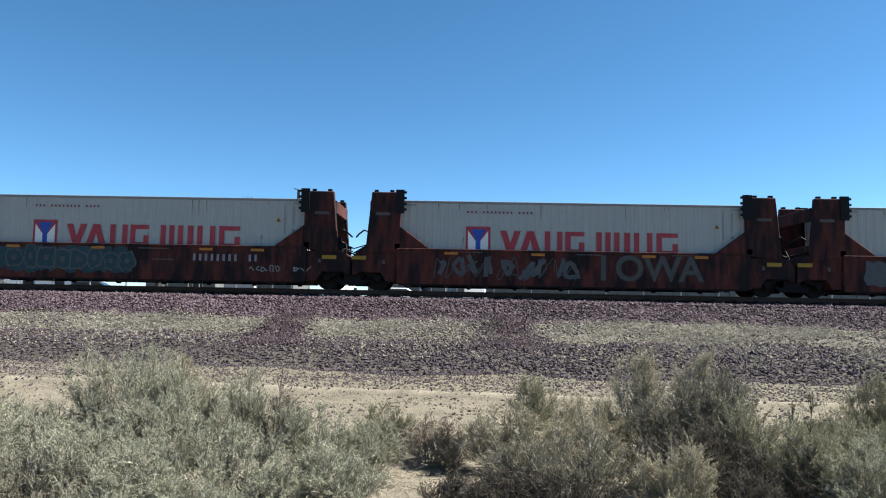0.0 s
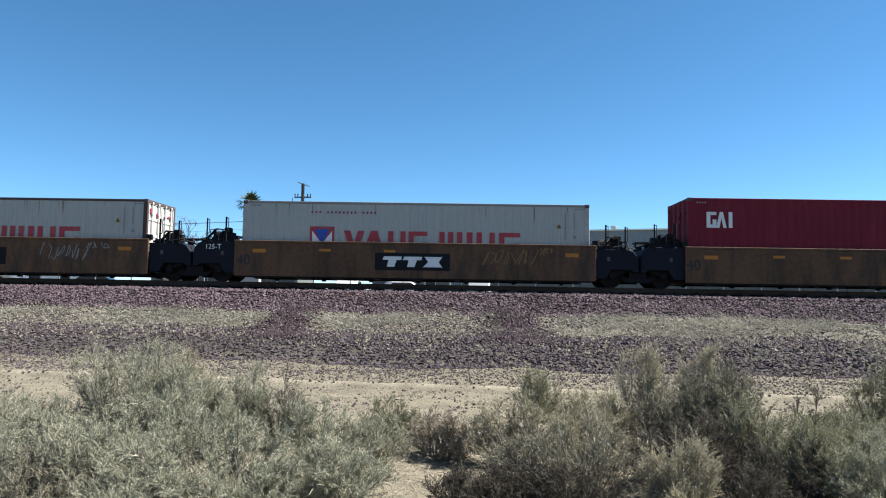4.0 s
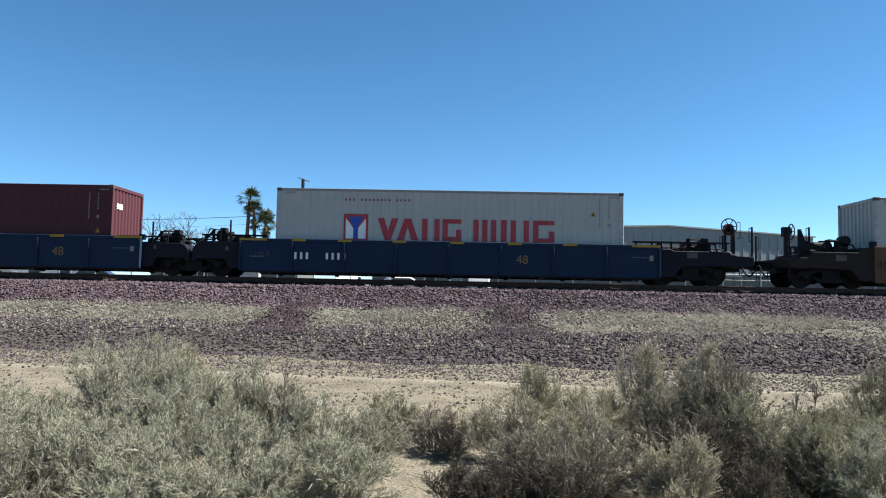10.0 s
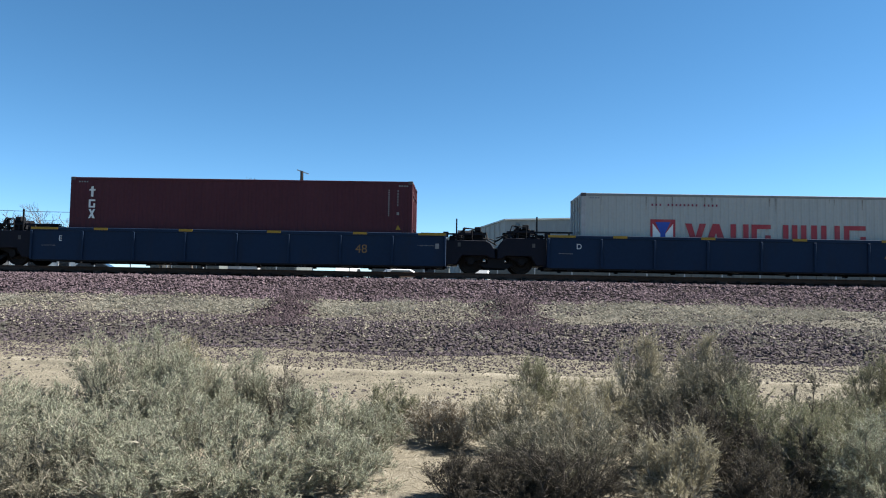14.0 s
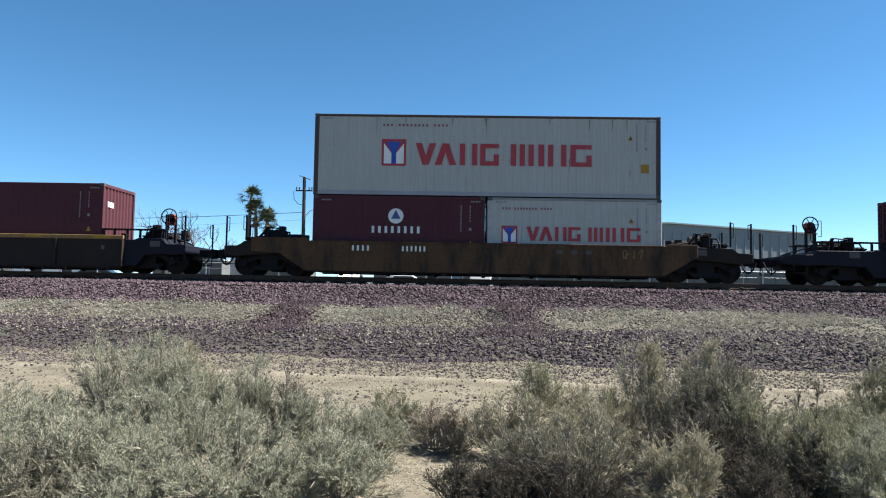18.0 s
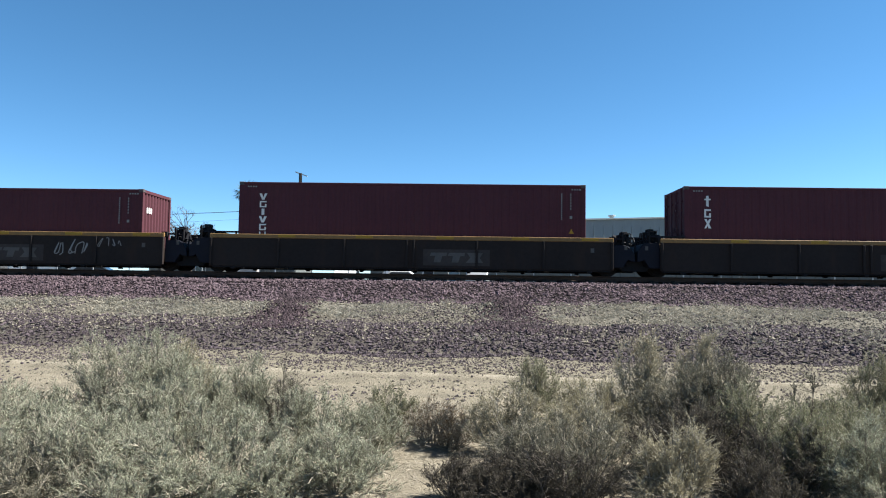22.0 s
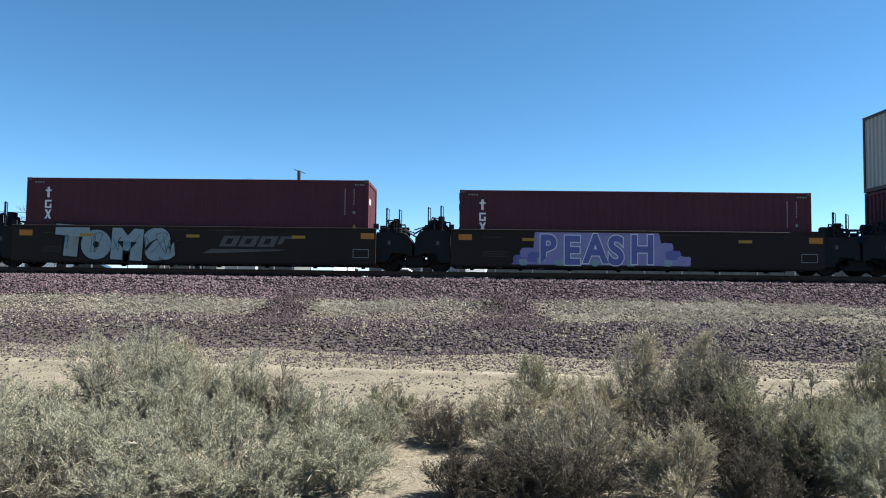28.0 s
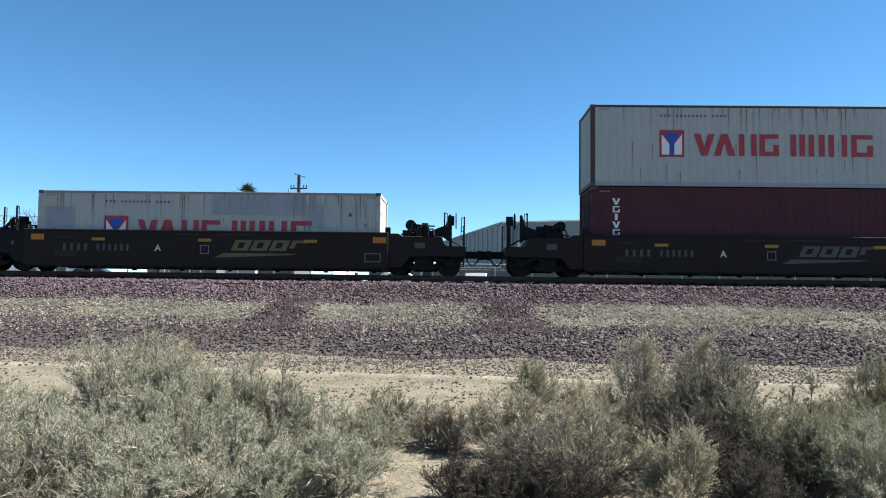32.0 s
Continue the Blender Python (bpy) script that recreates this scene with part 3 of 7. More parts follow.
def framed_mark(bm_r, bm_w, bm_b, x, z, w, h, y):
    """A square emblem: red field, pale uprights and a blue funnel."""
    quad(bm_r, x, x + w, z - h, z, y)
    t = 0.09 * w
    for s in (0, 1):
        a, b = (x + t, x + 0.42 * w) if s == 0 else (x + w - t, x + 0.58 * w)
        poly(bm_w, [(a, z - h + t), (b, z - h + t), (b, z - 0.55 * h), (a, z - 0.16 * h)], y - 0.003)
    poly(bm_b, [(x + 0.2 * w, z - 0.1 * h), (x + 0.8 * w, z - 0.1 * h), (x + 0.6 * w, z - 0.5 * h), (x + 0.6 * w, z - h + t), (x + 0.4 * w, z - h + t), (x + 0.4 * w, z - 0.5 * h)], y - 0.006)


def block_word(bm, x, z, h, y, widths):
    """Plain shapes in the rhythm of a word: wedges, paired bars and square rings."""
    for kind, dx, w in widths:
        a, b = x + dx, x + dx + w
        lo, hi = z - h, z
        t = 0.24 * h
        if kind in "v^":            # a chevron, point down or up
            up, dn = (hi, lo) if kind == "v" else (lo, hi)
            c = (a + b) / 2
            poly(bm, [(a, up), (a + 0.31 * w, up), (c, up + (dn - up) * 0.6), (b - 0.31 * w, up), (b, up), (c + 0.15 * w, dn), (c - 0.15 * w, dn)], y)
        elif kind == "i":
            quad(bm, a, b, lo, hi, y)
        elif kind in "nm":
            k = 2 if kind == "n" else 3
            for i in range(k):
                c = a + (w - t) * i / (k - 1)
                quad(bm, c, c + t, lo, hi, y)
        elif kind == "o":
            quad(bm, a, b, hi - 0.2 * h, hi, y)
            quad(bm, a, b, lo, lo + 0.2 * h, y)
            quad(bm, a, a + t, lo + 0.2 * h, hi - 0.2 * h, y)
            quad(bm, b - t, b, lo + 0.2 * h, lo + 0.52 * h, y)


WORD = [("v", 0.0, 0.72), ("^", 0.68, 0.76), ("n", 1.56, 0.62), ("o", 2.28, 0.66), ("m", 3.36, 0.8), ("i", 4.32, 0.2), ("n", 4.66, 0.64), ("o", 5.44, 0.74)]


def data_column(box_ob, L, H, y, mat, kind):
    """Small owner's marks near the right edge of the side."""
    bm = bmesh.new()
    upright_bars(bm, L / 2 - 0.86, H - 1.25, H - 0.3, 14, 0.042, y)
    upright_bars(bm, L / 2 - 0.54, H - 0.9, H - 0.3, 6, 0.036, y)
    quad(bm, L / 2 - 0.56, L / 2 - 0.47, H - 1.2, H - 1.1, y)
    for k in range(4):
        quad(bm, L / 2 - 0.5 + 0.09 * k, L / 2 - 0.44 + 0.09 * k, H - 0.2, H - 0.15, y)
        quad(bm, -L / 2 + 0.3 + 0.09 * k, -L / 2 + 0.36 + 0.09 * k, H - 0.2, H - 0.15, y)
    part("data_print", flat_of(bm, mat, "data_print"), None, box_ob)
    bm = bmesh.new()
    x = L / 2 - (1.18 if kind == "white" else 0.62)
    z = H - (0.85 if kind == "white" else 1.72)
    poly(bm, [(x + 0.03, z), (x + 0.21, z), (x + 0.12, z + 0.17)], y)
    part("warning_triangle", flat_of(bm, M["yellow"], "warning_triangle"), None, box_ob, "small yellow warning triangle")
    if kind == "white":
        bm = bmesh.new()
        poly(bm, [(x + 0.08, z + 0.035), (x + 0.16, z + 0.035), (x + 0.12, z + 0.11)], y - 0.003)
        part("warning_triangle_core", flat_of(bm, M["dark_mark"], "warning_triangle_core"), None, box_ob)


def container(u, base, L, H, color, livery, doors=1, label="", streaks=0, tail="", keyed=True):
    """A shipping container whose left end lies at u along the train, base metres above the rails."""
    ob = thing("shipping_container", label, "container", "containers on the train")
    mat = M[color]
    frame_mat = (M["post"] if tail or streaks in (202, 203) else M["pale_frame"]) if color == "white" else mat
    part("side_wall", side_mesh(L, H, mat, True), None, ob)
    part("side_wall", side_mesh(L, H, mat, False), None, ob)
    part("roof", box_mesh("roof", (-L / 2 + 0.1, L / 2 - 0.1, -W2 + 0.04, W2 - 0.04, H - 0.05, H - 0.02), mat, "roof"), None, ob)
    part("floor", box_mesh("floor", (-L / 2 + 0.1, L / 2 - 0.1, -W2 + 0.05, W2 - 0.05, 0.08, 0.16), M["black"], "floor"), None, ob)
    for s in (-1, 1):
        # on white boxes the darker rail paint also holds the roof edge's shade
        part("top_rail", box_mesh("toprail", (-L / 2 + 0.16, L / 2 - 0.16, s * W2 - (0.06 if s > 0 else 0), s * W2 + (0.06 if s < 0 else 0), H - 0.1, H - 0.012), frame_mat if color != "white" or frame_mat == M["post"] else M["faded"], "top_rail", 0.008), None, ob)
        part("bottom_rail", box_mesh("botrail", (-L / 2 + 0.16, L / 2 - 0.16, s * W2 - (0.06 if s > 0 else 0), s * W2 + (0.06 if s < 0 else 0), 0.015, 0.16), mat if color != "white" else M["patch_grey"], "bottom_rail", 0.008), None, ob)
        for t in (-1, 1):
            x, y = t * (L / 2 - 0.08), s * (W2 - 0.055)
            part("corner_post", box_mesh("post", (-0.08, 0.08, -0.055, 0.055, 0.12, H - 0.12), frame_mat, "corner_post", 0.012), None, ob, at=pose(x, y, 0))
            for z in (0, H - 0.118):
                part("corner_casting", box_mesh("cast", (-0.089, 0.089, -0.081, 0.081, 0.0, 0.118), M["casting"], "corner_casting", 0.012), None, ob, at=pose(t * (L / 2 - 0.087), s * (W2 - 0.079), z))
    for s in (-1, 1):
        x0, x1 = sorted((s * (L / 2 - 0.01), s * (L / 2 - 0.12)))
        part("end_header", box_mesh("ehead", (x0, x1, -W2 + 0.1, W2 - 0.1, H - 0.12, H - 0.014), frame_mat, "end_header"), None, ob)
        part("end_sill", box_mesh("esill", (x0, x1, -W2 + 0.1, W2 - 0.1, 0.02, 0.15), frame_mat, "end_sill"), None, ob)
        if s == doors:
            for side in (-1, 1):
                d = part("door", door_leaf(H, mat, s, L, side), None, ob)
                for k in (0.3, 0.82):
                    part("lock_rod", rod_mesh(H, mat if color != "white" else M["pale_frame"]), None, d, at=pose(s * (L / 2 - 0.01), side * k, 0))
            if s > 0:
                for y, z, w, h in ((-0.95, H - 0.5, 0.2, 0.22), (-0.42, H - 0.6, 0.12, 0.2), (0.55, H - 0.5, 0.3, 0.08)):
                    bm = bmesh.new()
                    bm.faces.new([bm.verts.new((L / 2 - 0.018, y + a, z + b)) for a, b in ((0, 0), (w, 0), (w, h), (0, h))])
                    part("door_mark", flat_of(bm, M["maroon"] if color == "white" else M["faded"], "door_mark"), None, ob)
                bm = bmesh.new()
                v = [bm.verts.new((L / 2 - 0.018, y, z)) for y, z in ((0.62, 0.45), (0.9, 0.45), (0.9, 0.85), (0.62, 0.85))]
                bm.faces.new(v)
                part("door_placard", flat_of(bm, M["yellow"], "door_placard"), None, ob, "yellow placard")
        else:
            part("end_wall", end_sheet(H, mat, s, L), None, ob)
            if s > 0:
                bm = bmesh.new()
                y0, w, h = -0.85, 0.5, 0.2
                for k in range(1 if color == "white" else 3):
                    a = y0 + k * 0.16
                    v = [bm.verts.new((L / 2 - 0.022, a + p, H - 0.82 + q)) for p, q in ((0, 0), (0.11, 0), (0.11, h), (0, h))]
                    bm.faces.new(v)
                part("end_marks", flat_of(bm, M["logo_red"] if color == "white" else M["mark"], "end_marks"), None, ob)
    y = -W2 - 0.004
    light = M["mark"]
    if livery == "yw":
        r, w, b = bmesh.new(), bmesh.new(), bmesh.new()
        sc = 1.0 if L > 10 else 0.64
        x = -L / 2 + (2.4 if L > 10 else 0.5)
        top = H - (0.9 if L > 10 else 1.0)
        framed_mark(r, w, b, x, top, 0.86 * sc, 0.95 * sc, y)
        field = part("emblem", flat_of(r, M["logo_red"], "emblem"), None, ob, "square red emblem with a blue funnel")
        part("emblem_field", flat_of(w, M["mark"], "emblem_field"), None, field)
        part("emblem_funnel", flat_of(b, M["logo_blue"], "emblem_funnel"), None, field)
        for k, dx, ww in WORD:
            def shape(k=k, ww=ww):
                bm = bmesh.new()
                block_word(bm, 0, 0, 0.77 * sc, 0, [(k, 0, ww * sc)])
                return flat_of(bm, M["logo_red"], "word_shape")
            part("word_shape", cached(("shape", k, ww, sc), shape), None, ob, at=pose(x + 1.2 * sc + (0 if L > 10 else 0.1) + dx * sc, y, top - (0.13 if L > 10 else 0.02)))
        bm = bmesh.new()
        bars(bm, x, x + 2.36 * (1 if L > 10 else 0.75), H - 0.43, H - 0.355, 17, y, gaps=(3, 12))
        part("small_lettering", flat_of(bm, M["maroon"], "small_lettering"), None, ob, "small row of dark red letters")
        data_column(ob, L, H, y, M["grey_mark"], "white")
        if streaks:
            rng = random.Random(streaks)
            bm = bmesh.new()
            for k in range(14 if streaks < 500 else 60):
                xx = rng.uniform(-L / 2 + 0.4, L / 2 - 0.4)
                zz = rng.choice((H - 0.12, H - 0.12, rng.uniform(0.5, 1.8)))
                ln, ww = rng.uniform(0.12, 0.6 if streaks < 500 else 1.1), rng.uniform(0.012, 0.04)
                poly(bm, [(xx, zz), (xx + ww, zz), (xx + ww * 0.6, zz - ln), (xx + ww * 0.4, zz - ln)], y + 0.001)
            part("run_stain", flat_of(bm, M["run_stain"], "run_stain"), None, ob, "dark runs of rust")
        if tail == "placard":
            bm = bmesh.new()
            quad(bm, L / 2 - 0.7, L / 2 - 0.42, H - 2.0, H - 1.7, y)
            part("placard", flat_of(bm, M["yellow"], "placard"), None, ob, "yellow placard")
    elif livery in ("stack3", "stack6"):
        stack = []
        if livery == "stack3":
            x, z = -L / 2 + 0.68, H - 0.36
            bm = bmesh.new()
            poly(bm, [(x + 0.08, z), (x + 0.18, z + 0.03), (x + 0.18, z - 0.4), (x + 0.08, z - 0.38)], y)
            quad(bm, x + 0.01, x + 0.26, z - 0.15, z - 0.09, y - 0.003)
            stack.append(bm)
            bm = bmesh.new()
            block_word(bm, x, z - 0.5, 0.32, y, [("o", 0, 0.27)])
            stack.append(bm)
            bm = bmesh.new()
            poly(bm, [(x, z - 0.88), (x + 0.1, z - 0.88), (x + 0.14, z - 0.98), (x + 0.2, z - 0.88), (x + 0.28, z - 0.88), (x + 0.19, z - 1.06), (x + 0.28, z - 1.24), (x + 0.17, z - 1.24), (x + 0.13, z - 1.14), (x + 0.08, z - 1.24), (x, z - 1.24), (x + 0.1, z - 1.06)], y)
            stack.append(bm)
        else:
            for k in range(6):
                bm = bmesh.new()
                w = 0.28 if k in (0, 3) else 0.1 if k == 2 else 0.24
                block_word(bm, -L / 2 + 0.86 - w / 2, H - 0.42 - 0.27 * k, 0.22, y, [("i" if k == 2 else "v" if k in (0, 3) else "n" if k == 5 else "o", 0, w)])
                stack.append(bm)
        for bm in stack:
            at = pose(-L / 2 + 0.68, 0, H - 0.36) @ Matrix.Diagonal((0.86, 1, 0.9, 1)) @ pose(L / 2 - 0.68, 0, 0.36 - H) if livery == "stack3" else None
            part("stacked_shape", flat_of(bm, light, "stacked_shape"), None, ob, "pale letter-like shape", at=at)
        data_column(ob, L, H, y, M["faded"], "red")
    elif livery == "word3":
        bm = bmesh.new()
        block_word(bm, -L / 2 + 0.64, H - 0.5, 0.55, y, [("o", 0, 0.34), ("^", 0.33, 0.36), ("i", 0.76, 0.13)])
        part("logo_lettering", flat_of(bm, light, "logo_lettering"), None, ob, "white word shapes")
        data_column(ob, L, H, y, M["faded"], "red")
    elif livery == "sign":
        bm = bmesh.new()
        x, z = -L / 2 + 0.62, H - 0.3
        quad(bm, x + 0.03, x + 0.15, z - 0.44, z - 0.04, y)
        bars(bm, x + 0.2, x + 1.15, z - 0.46, z - 0.22, 6, y)
        part("logo_lettering", flat_of(bm, light, "logo_lettering"), None, ob, "pale word shapes beside a small tower")
        bm = bmesh.new()
        poly(bm, [(x + 0.16, z - 0.07), (x + 1.15, z), (x + 1.15, z - 0.18)], y)
        part("logo_beam", flat_of(bm, M["yellow"], "logo_beam"), None, ob, "yellow light beam")
        data_column(ob, L, H, y, M["faded"], "red")
    elif livery == "emblem":
        bm = bmesh.new()
        poly(bm, [(-0.1 + 0.27 * math.cos(a), H - 0.72 + 0.27 * math.sin(a)) for a in (2 * math.pi * i / 20 for i in range(20))], y)
        bars(bm, -1.0, 0.82, H - 1.32, H - 1.08, 8, y)
        part("logo_lettering", flat_of(bm, light, "logo_lettering"), None, ob, "pale round emblem over word shapes")
        bm = bmesh.new()
        poly(bm, [(-0.27, H - 0.82), (0.07, H - 0.82), (-0.1, H - 0.5)], y - 0.003)
        part("emblem_sail", flat_of(bm, M["indigo"], "emblem_sail"), None, ob)
        data_column(ob, L, H, y, M["faded"], "red")
    elif livery == "square":
        bm = bmesh.new()
        x, z = -L / 2 + 0.72, H - 0.26
        quad(bm, x, x + 0.38, z - 0.05, z, y), quad(bm, x, x + 0.38, z - 0.43, z - 0.38, y)
        quad(bm, x, x + 0.05, z - 0.38, z - 0.05, y), quad(bm, x + 0.33, x + 0.38, z - 0.38, z - 0.05, y)
        poly(bm, [(x + 0.08, z - 0.34), (x + 0.16, z - 0.34), (x + 0.28, z - 0.1), (x + 0.14, z - 0.1)], y)
        part("logo_square", flat_of(bm, M["faded"], "logo_square"), None, ob, "pale outlined square mark")
        data_column(ob, L, H, y, M["faded"], "red")
    MOVERS.append((ob, u + L / 2, base - 0.075))
    return ob


# -- trucks and wheels --
def lathe_y(bm, rings, seg=20):
    """A body of revolution about the y axis from (y, radius) pairs."""
    loops = [[bm.verts.new((r * math.cos(a), y, r * math.sin(a))) for a in (2 * math.pi * i / seg for i in range(seg))] for y, r in rings]
    for a, b in zip(loops, loops[1:]):
        for i in range(seg):
            j = (i + 1) % seg
            bm.faces.new((a[i], a[j], b[j], b[i]))
    bm.faces.new(loops[0]), bm.faces.new(loops[-1][::-1])


def wheelset_mesh():
    bm = bmesh.new()
    for s in (-1, 1):
        rings = [(s * 0.82, 0.09), (s * 0.82, 0.16), (s * 0.78, 0.2), (s * 0.79, 0.34), (s * 0.825, 0.36), (s * 0.825, 0.415), (s * 0.72, 0.42), (s * 0.70, 0.445), (s * 0.68, 0.44), (s * 0.68, 0.09)]
        lathe_y(bm, rings)
    tube(bm, (0, -1.02, 0), (0, 1.02, 0), 0.085, 10)
    for s in (-1, 1):
        for k in range(4):
            a = k * math.pi / 2
            box(bm, 0.26 * math.cos(a) - 0.035, 0.26 * math.cos(a) + 0.035, s * 0.8 - 0.01, s * 0.8 + 0.01, 0.26 * math.sin(a) - 0.035, 0.26 * math.sin(a) + 0.035)
    return mesh_of(bm, M["wheel"], "wheelset")


def sideframe_mesh():
    bm = bmesh.new()
    prism(bm, [(-1.12, 0.56), (-0.76, 0.6), (-0.44, 0.76), (0.44, 0.76), (0.76, 0.6), (1.12, 0.56), (1.12, 0.4), (0.72, 0.42), (0.4, 0.56), (0.3, 0.56), (0.3, 0.34), (0.62, 0.34), (0.42, 0.17), (-0.42, 0.17), (-0.62, 0.34), (-0.3, 0.34), (-0.3, 0.56), (-0.4, 0.56), (-0.72, 0.42), (-1.12, 0.4)], -0.07, 0.07)
    for s in (-1, 1):
        tube(bm, (s * 0.89, -0.14, 0.42), (s * 0.89, 0.06, 0.42), 0.13, 12)
        box(bm, s * 0.89 - 0.15, s * 0.89 + 0.15, -0.06, 0.06, 0.4, 0.58)
    for k in range(3):
        x = -0.18 + 0.18 * k
        tube(bm, (x, 0, 0.3), (x, 0, 0.56), 0.07, 8)
    return mesh_of(bm, M["black"], "sideframe", 0.01)


def bolster_mesh():
    bm = bmesh.new()
    prism(bm, [(-0.2, 0.4), (0.2, 0.4), (0.26, 0.6), (0.2, 0.72), (-0.2, 0.72), (-0.26, 0.6)], -1.05, 1.05)
    tube(bm, (0, 0, 0.7), (0, 0, 0.8), 0.2, 12)
    box(bm, -0.7, 0.7, -0.04, 0.04, 0.3, 0.4)
    for s in (-1, 1):
        box(bm, s * 0.42 - 0.05, s * 0.42 + 0.05, -0.85, 0.85, 0.32, 0.42)
    return mesh_of(bm, M["black"], "truck")


def truck(car, x):
    t = part("truck", cached("bolster", bolster_mesh), None, car, at=pose(x, 0, 0))
    for s in (-1, 1):
        part("sideframe", cached("sideframe", sideframe_mesh), None, t, at=pose(0, s * 1.0, 0, 0, 0, 0 if s < 0 else 180))
    for s in (-1, 1):
        w = part("wheelset", cached("wheelset", wheelset_mesh), None, t, at=pose(s * 0.89, 0, 0.42))
        WHEELSETS.append((w, s * 0.89))


# -- well cars --
def flip(e, pts):
    return [(e * x, z) for x, z in pts]


def post(car, x, y, z0, z1, mat, r=0.03, loop=0.0):
    bm = bmesh.new()
    box(bm, x - r, x + r, y - r, y + r, z0, z1)
    if loop:
        pipe(bm, [(x, y, z1 - 0.04), (x + loop, y, z1 - 0.04), (x + loop, y, z1 - 0.5), (x, y, z1 - 0.55)], 0.014)
    part("grab_post", bm, mat, car)


def brake_wheel(car, x, y, z, mat, edge=False):
    """A spoked hand wheel on its stand, with a red gear housing."""
    bm = bmesh.new()
    n = 20
    ring = [(0.27 * math.cos(2 * math.pi * i / n), 0.27 * math.sin(2 * math.pi * i / n)) for i in range(n + 1)]
    spokes = [(0.25 * math.cos(2 * math.pi * i / 6), 0.25 * math.sin(2 * math.pi * i / 6)) for i in range(6)]
    put = (lambda a, b: (x, y + a, z + b)) if edge else (lambda a, b: (x + a, y, z + b))
    pipe(bm, [put(a, b) for a, b in ring], 0.022)
    for a, b in spokes:
        tube(bm, put(0, 0), put(a, b), 0.014, 5)
    part("brake_wheel", bm, mat, car, "spoked hand wheel")
    bm = bmesh.new()
    if edge:
        box(bm, x - 0.3, x - 0.06, y - 0.12, y + 0.12, z - 0.16, z + 0.16)
        box(bm, x - 0.24, x - 0.14, y - 0.06, y + 0.06, z - 0.9, z - 0.16)
    else:
        lathe_y(bm, [(-0.02, 0.06), (-0.02, 0.15), (0.2, 0.17), (0.2, 0.05)], 12)
        for v in bm.verts:
            v.co += Vector((x + 0.04, y + 0.06, z - 0.05))
        box(bm, x - 0.1, x + 0.2, y + 0.04, y + 0.22, z - 0.3, z - 0.04)
    part("brake_housing", bm, mat if edge else M["hub_red"], car, "" if edge else "red gear housing")
    if not edge:
        bm = bmesh.new()
        for dx in (-0.1, 0.2):
            box(bm, x + dx - 0.035, x + dx + 0.035, y + 0.08, y + 0.16, z - 0.95, z - 0.1)
        pipe(bm, [(x + 0.3, y + 0.1, z - 0.4), (x + 0.42, y + 0.1, z - 0.4), (x + 0.42, y + 0.1, z + 0.15), (x + 0.3, y + 0.1, z + 0.15)], 0.012)
        part("brake_stand", bm, mat, car)


def hose(car, x, e, mat):
    bm = bmesh.new()
    pipe(bm, [(x + e * 0.6 * f, -0.35, 0.86 - 0.42 * math.sin(math.pi * f)) for f in (0, 0.15, 0.3, 0.5, 0.7, 0.85, 1)], 0.028, 6)
    part("brake_hose", bm, M["rubber"], car, "hanging rubber air hose")


def coupler(car, x, e, mat):
    bm = bmesh.new()
    box(bm, min(x, x + e * 0.5), max(x, x + e * 0.5), -0.1, 0.1, 0.72, 0.98)
    prism(bm, flip(e, [(abs(x) + 0.45, 0.66), (abs(x) + 0.72, 0.7), (abs(x) + 0.72, 0.98), (abs(x) + 0.45, 1.02)]), -0.16, 0.14)
    part("coupler", bm, M["black"], car)


SPEC = {
    "D": dict(hp=7.8, L=6.28, top=1.5, bot=0.27, tip=9.18, truck=7.55, side="ochre", end="grimy", joint="navy", deck=1.30),
    "B": dict(hp=9.03, L=7.3, top=1.32, bot=0.28, tip=10.5, truck=8.45, side="blue", end="navy", joint="navy", deck=1.24),
    "S": dict(hp=9.8, L=6.3, top=1.30, bot=0.26, tip=9.15, truck=7.65, side="umber", end="grimy", joint="black", deck=1.32),
    "T": dict(hp=7.8, L=7.0, top=1.26, bot=0.26, tip=9.2, truck=7.7, side="brown", end="navy", joint="navy", deck=1.3),
    "N": dict(hp=7.69, L=6.4, top=1.53, bot=0.28, tip=9.1, truck=7.6, side="mineral", end="mineral", joint="black", deck=1.42),
    "H": dict(hp=7.67, L=6.1, top=1.52, bot=0.3, tip=9.05, truck=7.55, side="vermilion", end="mineral", joint="black", deck=1.4),
}


def side_profile(style, s):
    L, t, b = s["L"], s["top"], s["bot"]
    if style == "S":
        return [(-L, b), (L - 0.2, b), (L + 0.95, 0.92), (L + 0.95, t + 0.06), (L - 0.05, t + 0.06), (L - 0.15, t), (-L + 0.15, t), (-L + 0.05, t + 0.1), (-L - 1.9, t + 0.1), (-L - 1.9, 0.9), (-L - 0.9, 0.85)]
    return [(-L, b), (L, b), (L, t), (-L, t)]


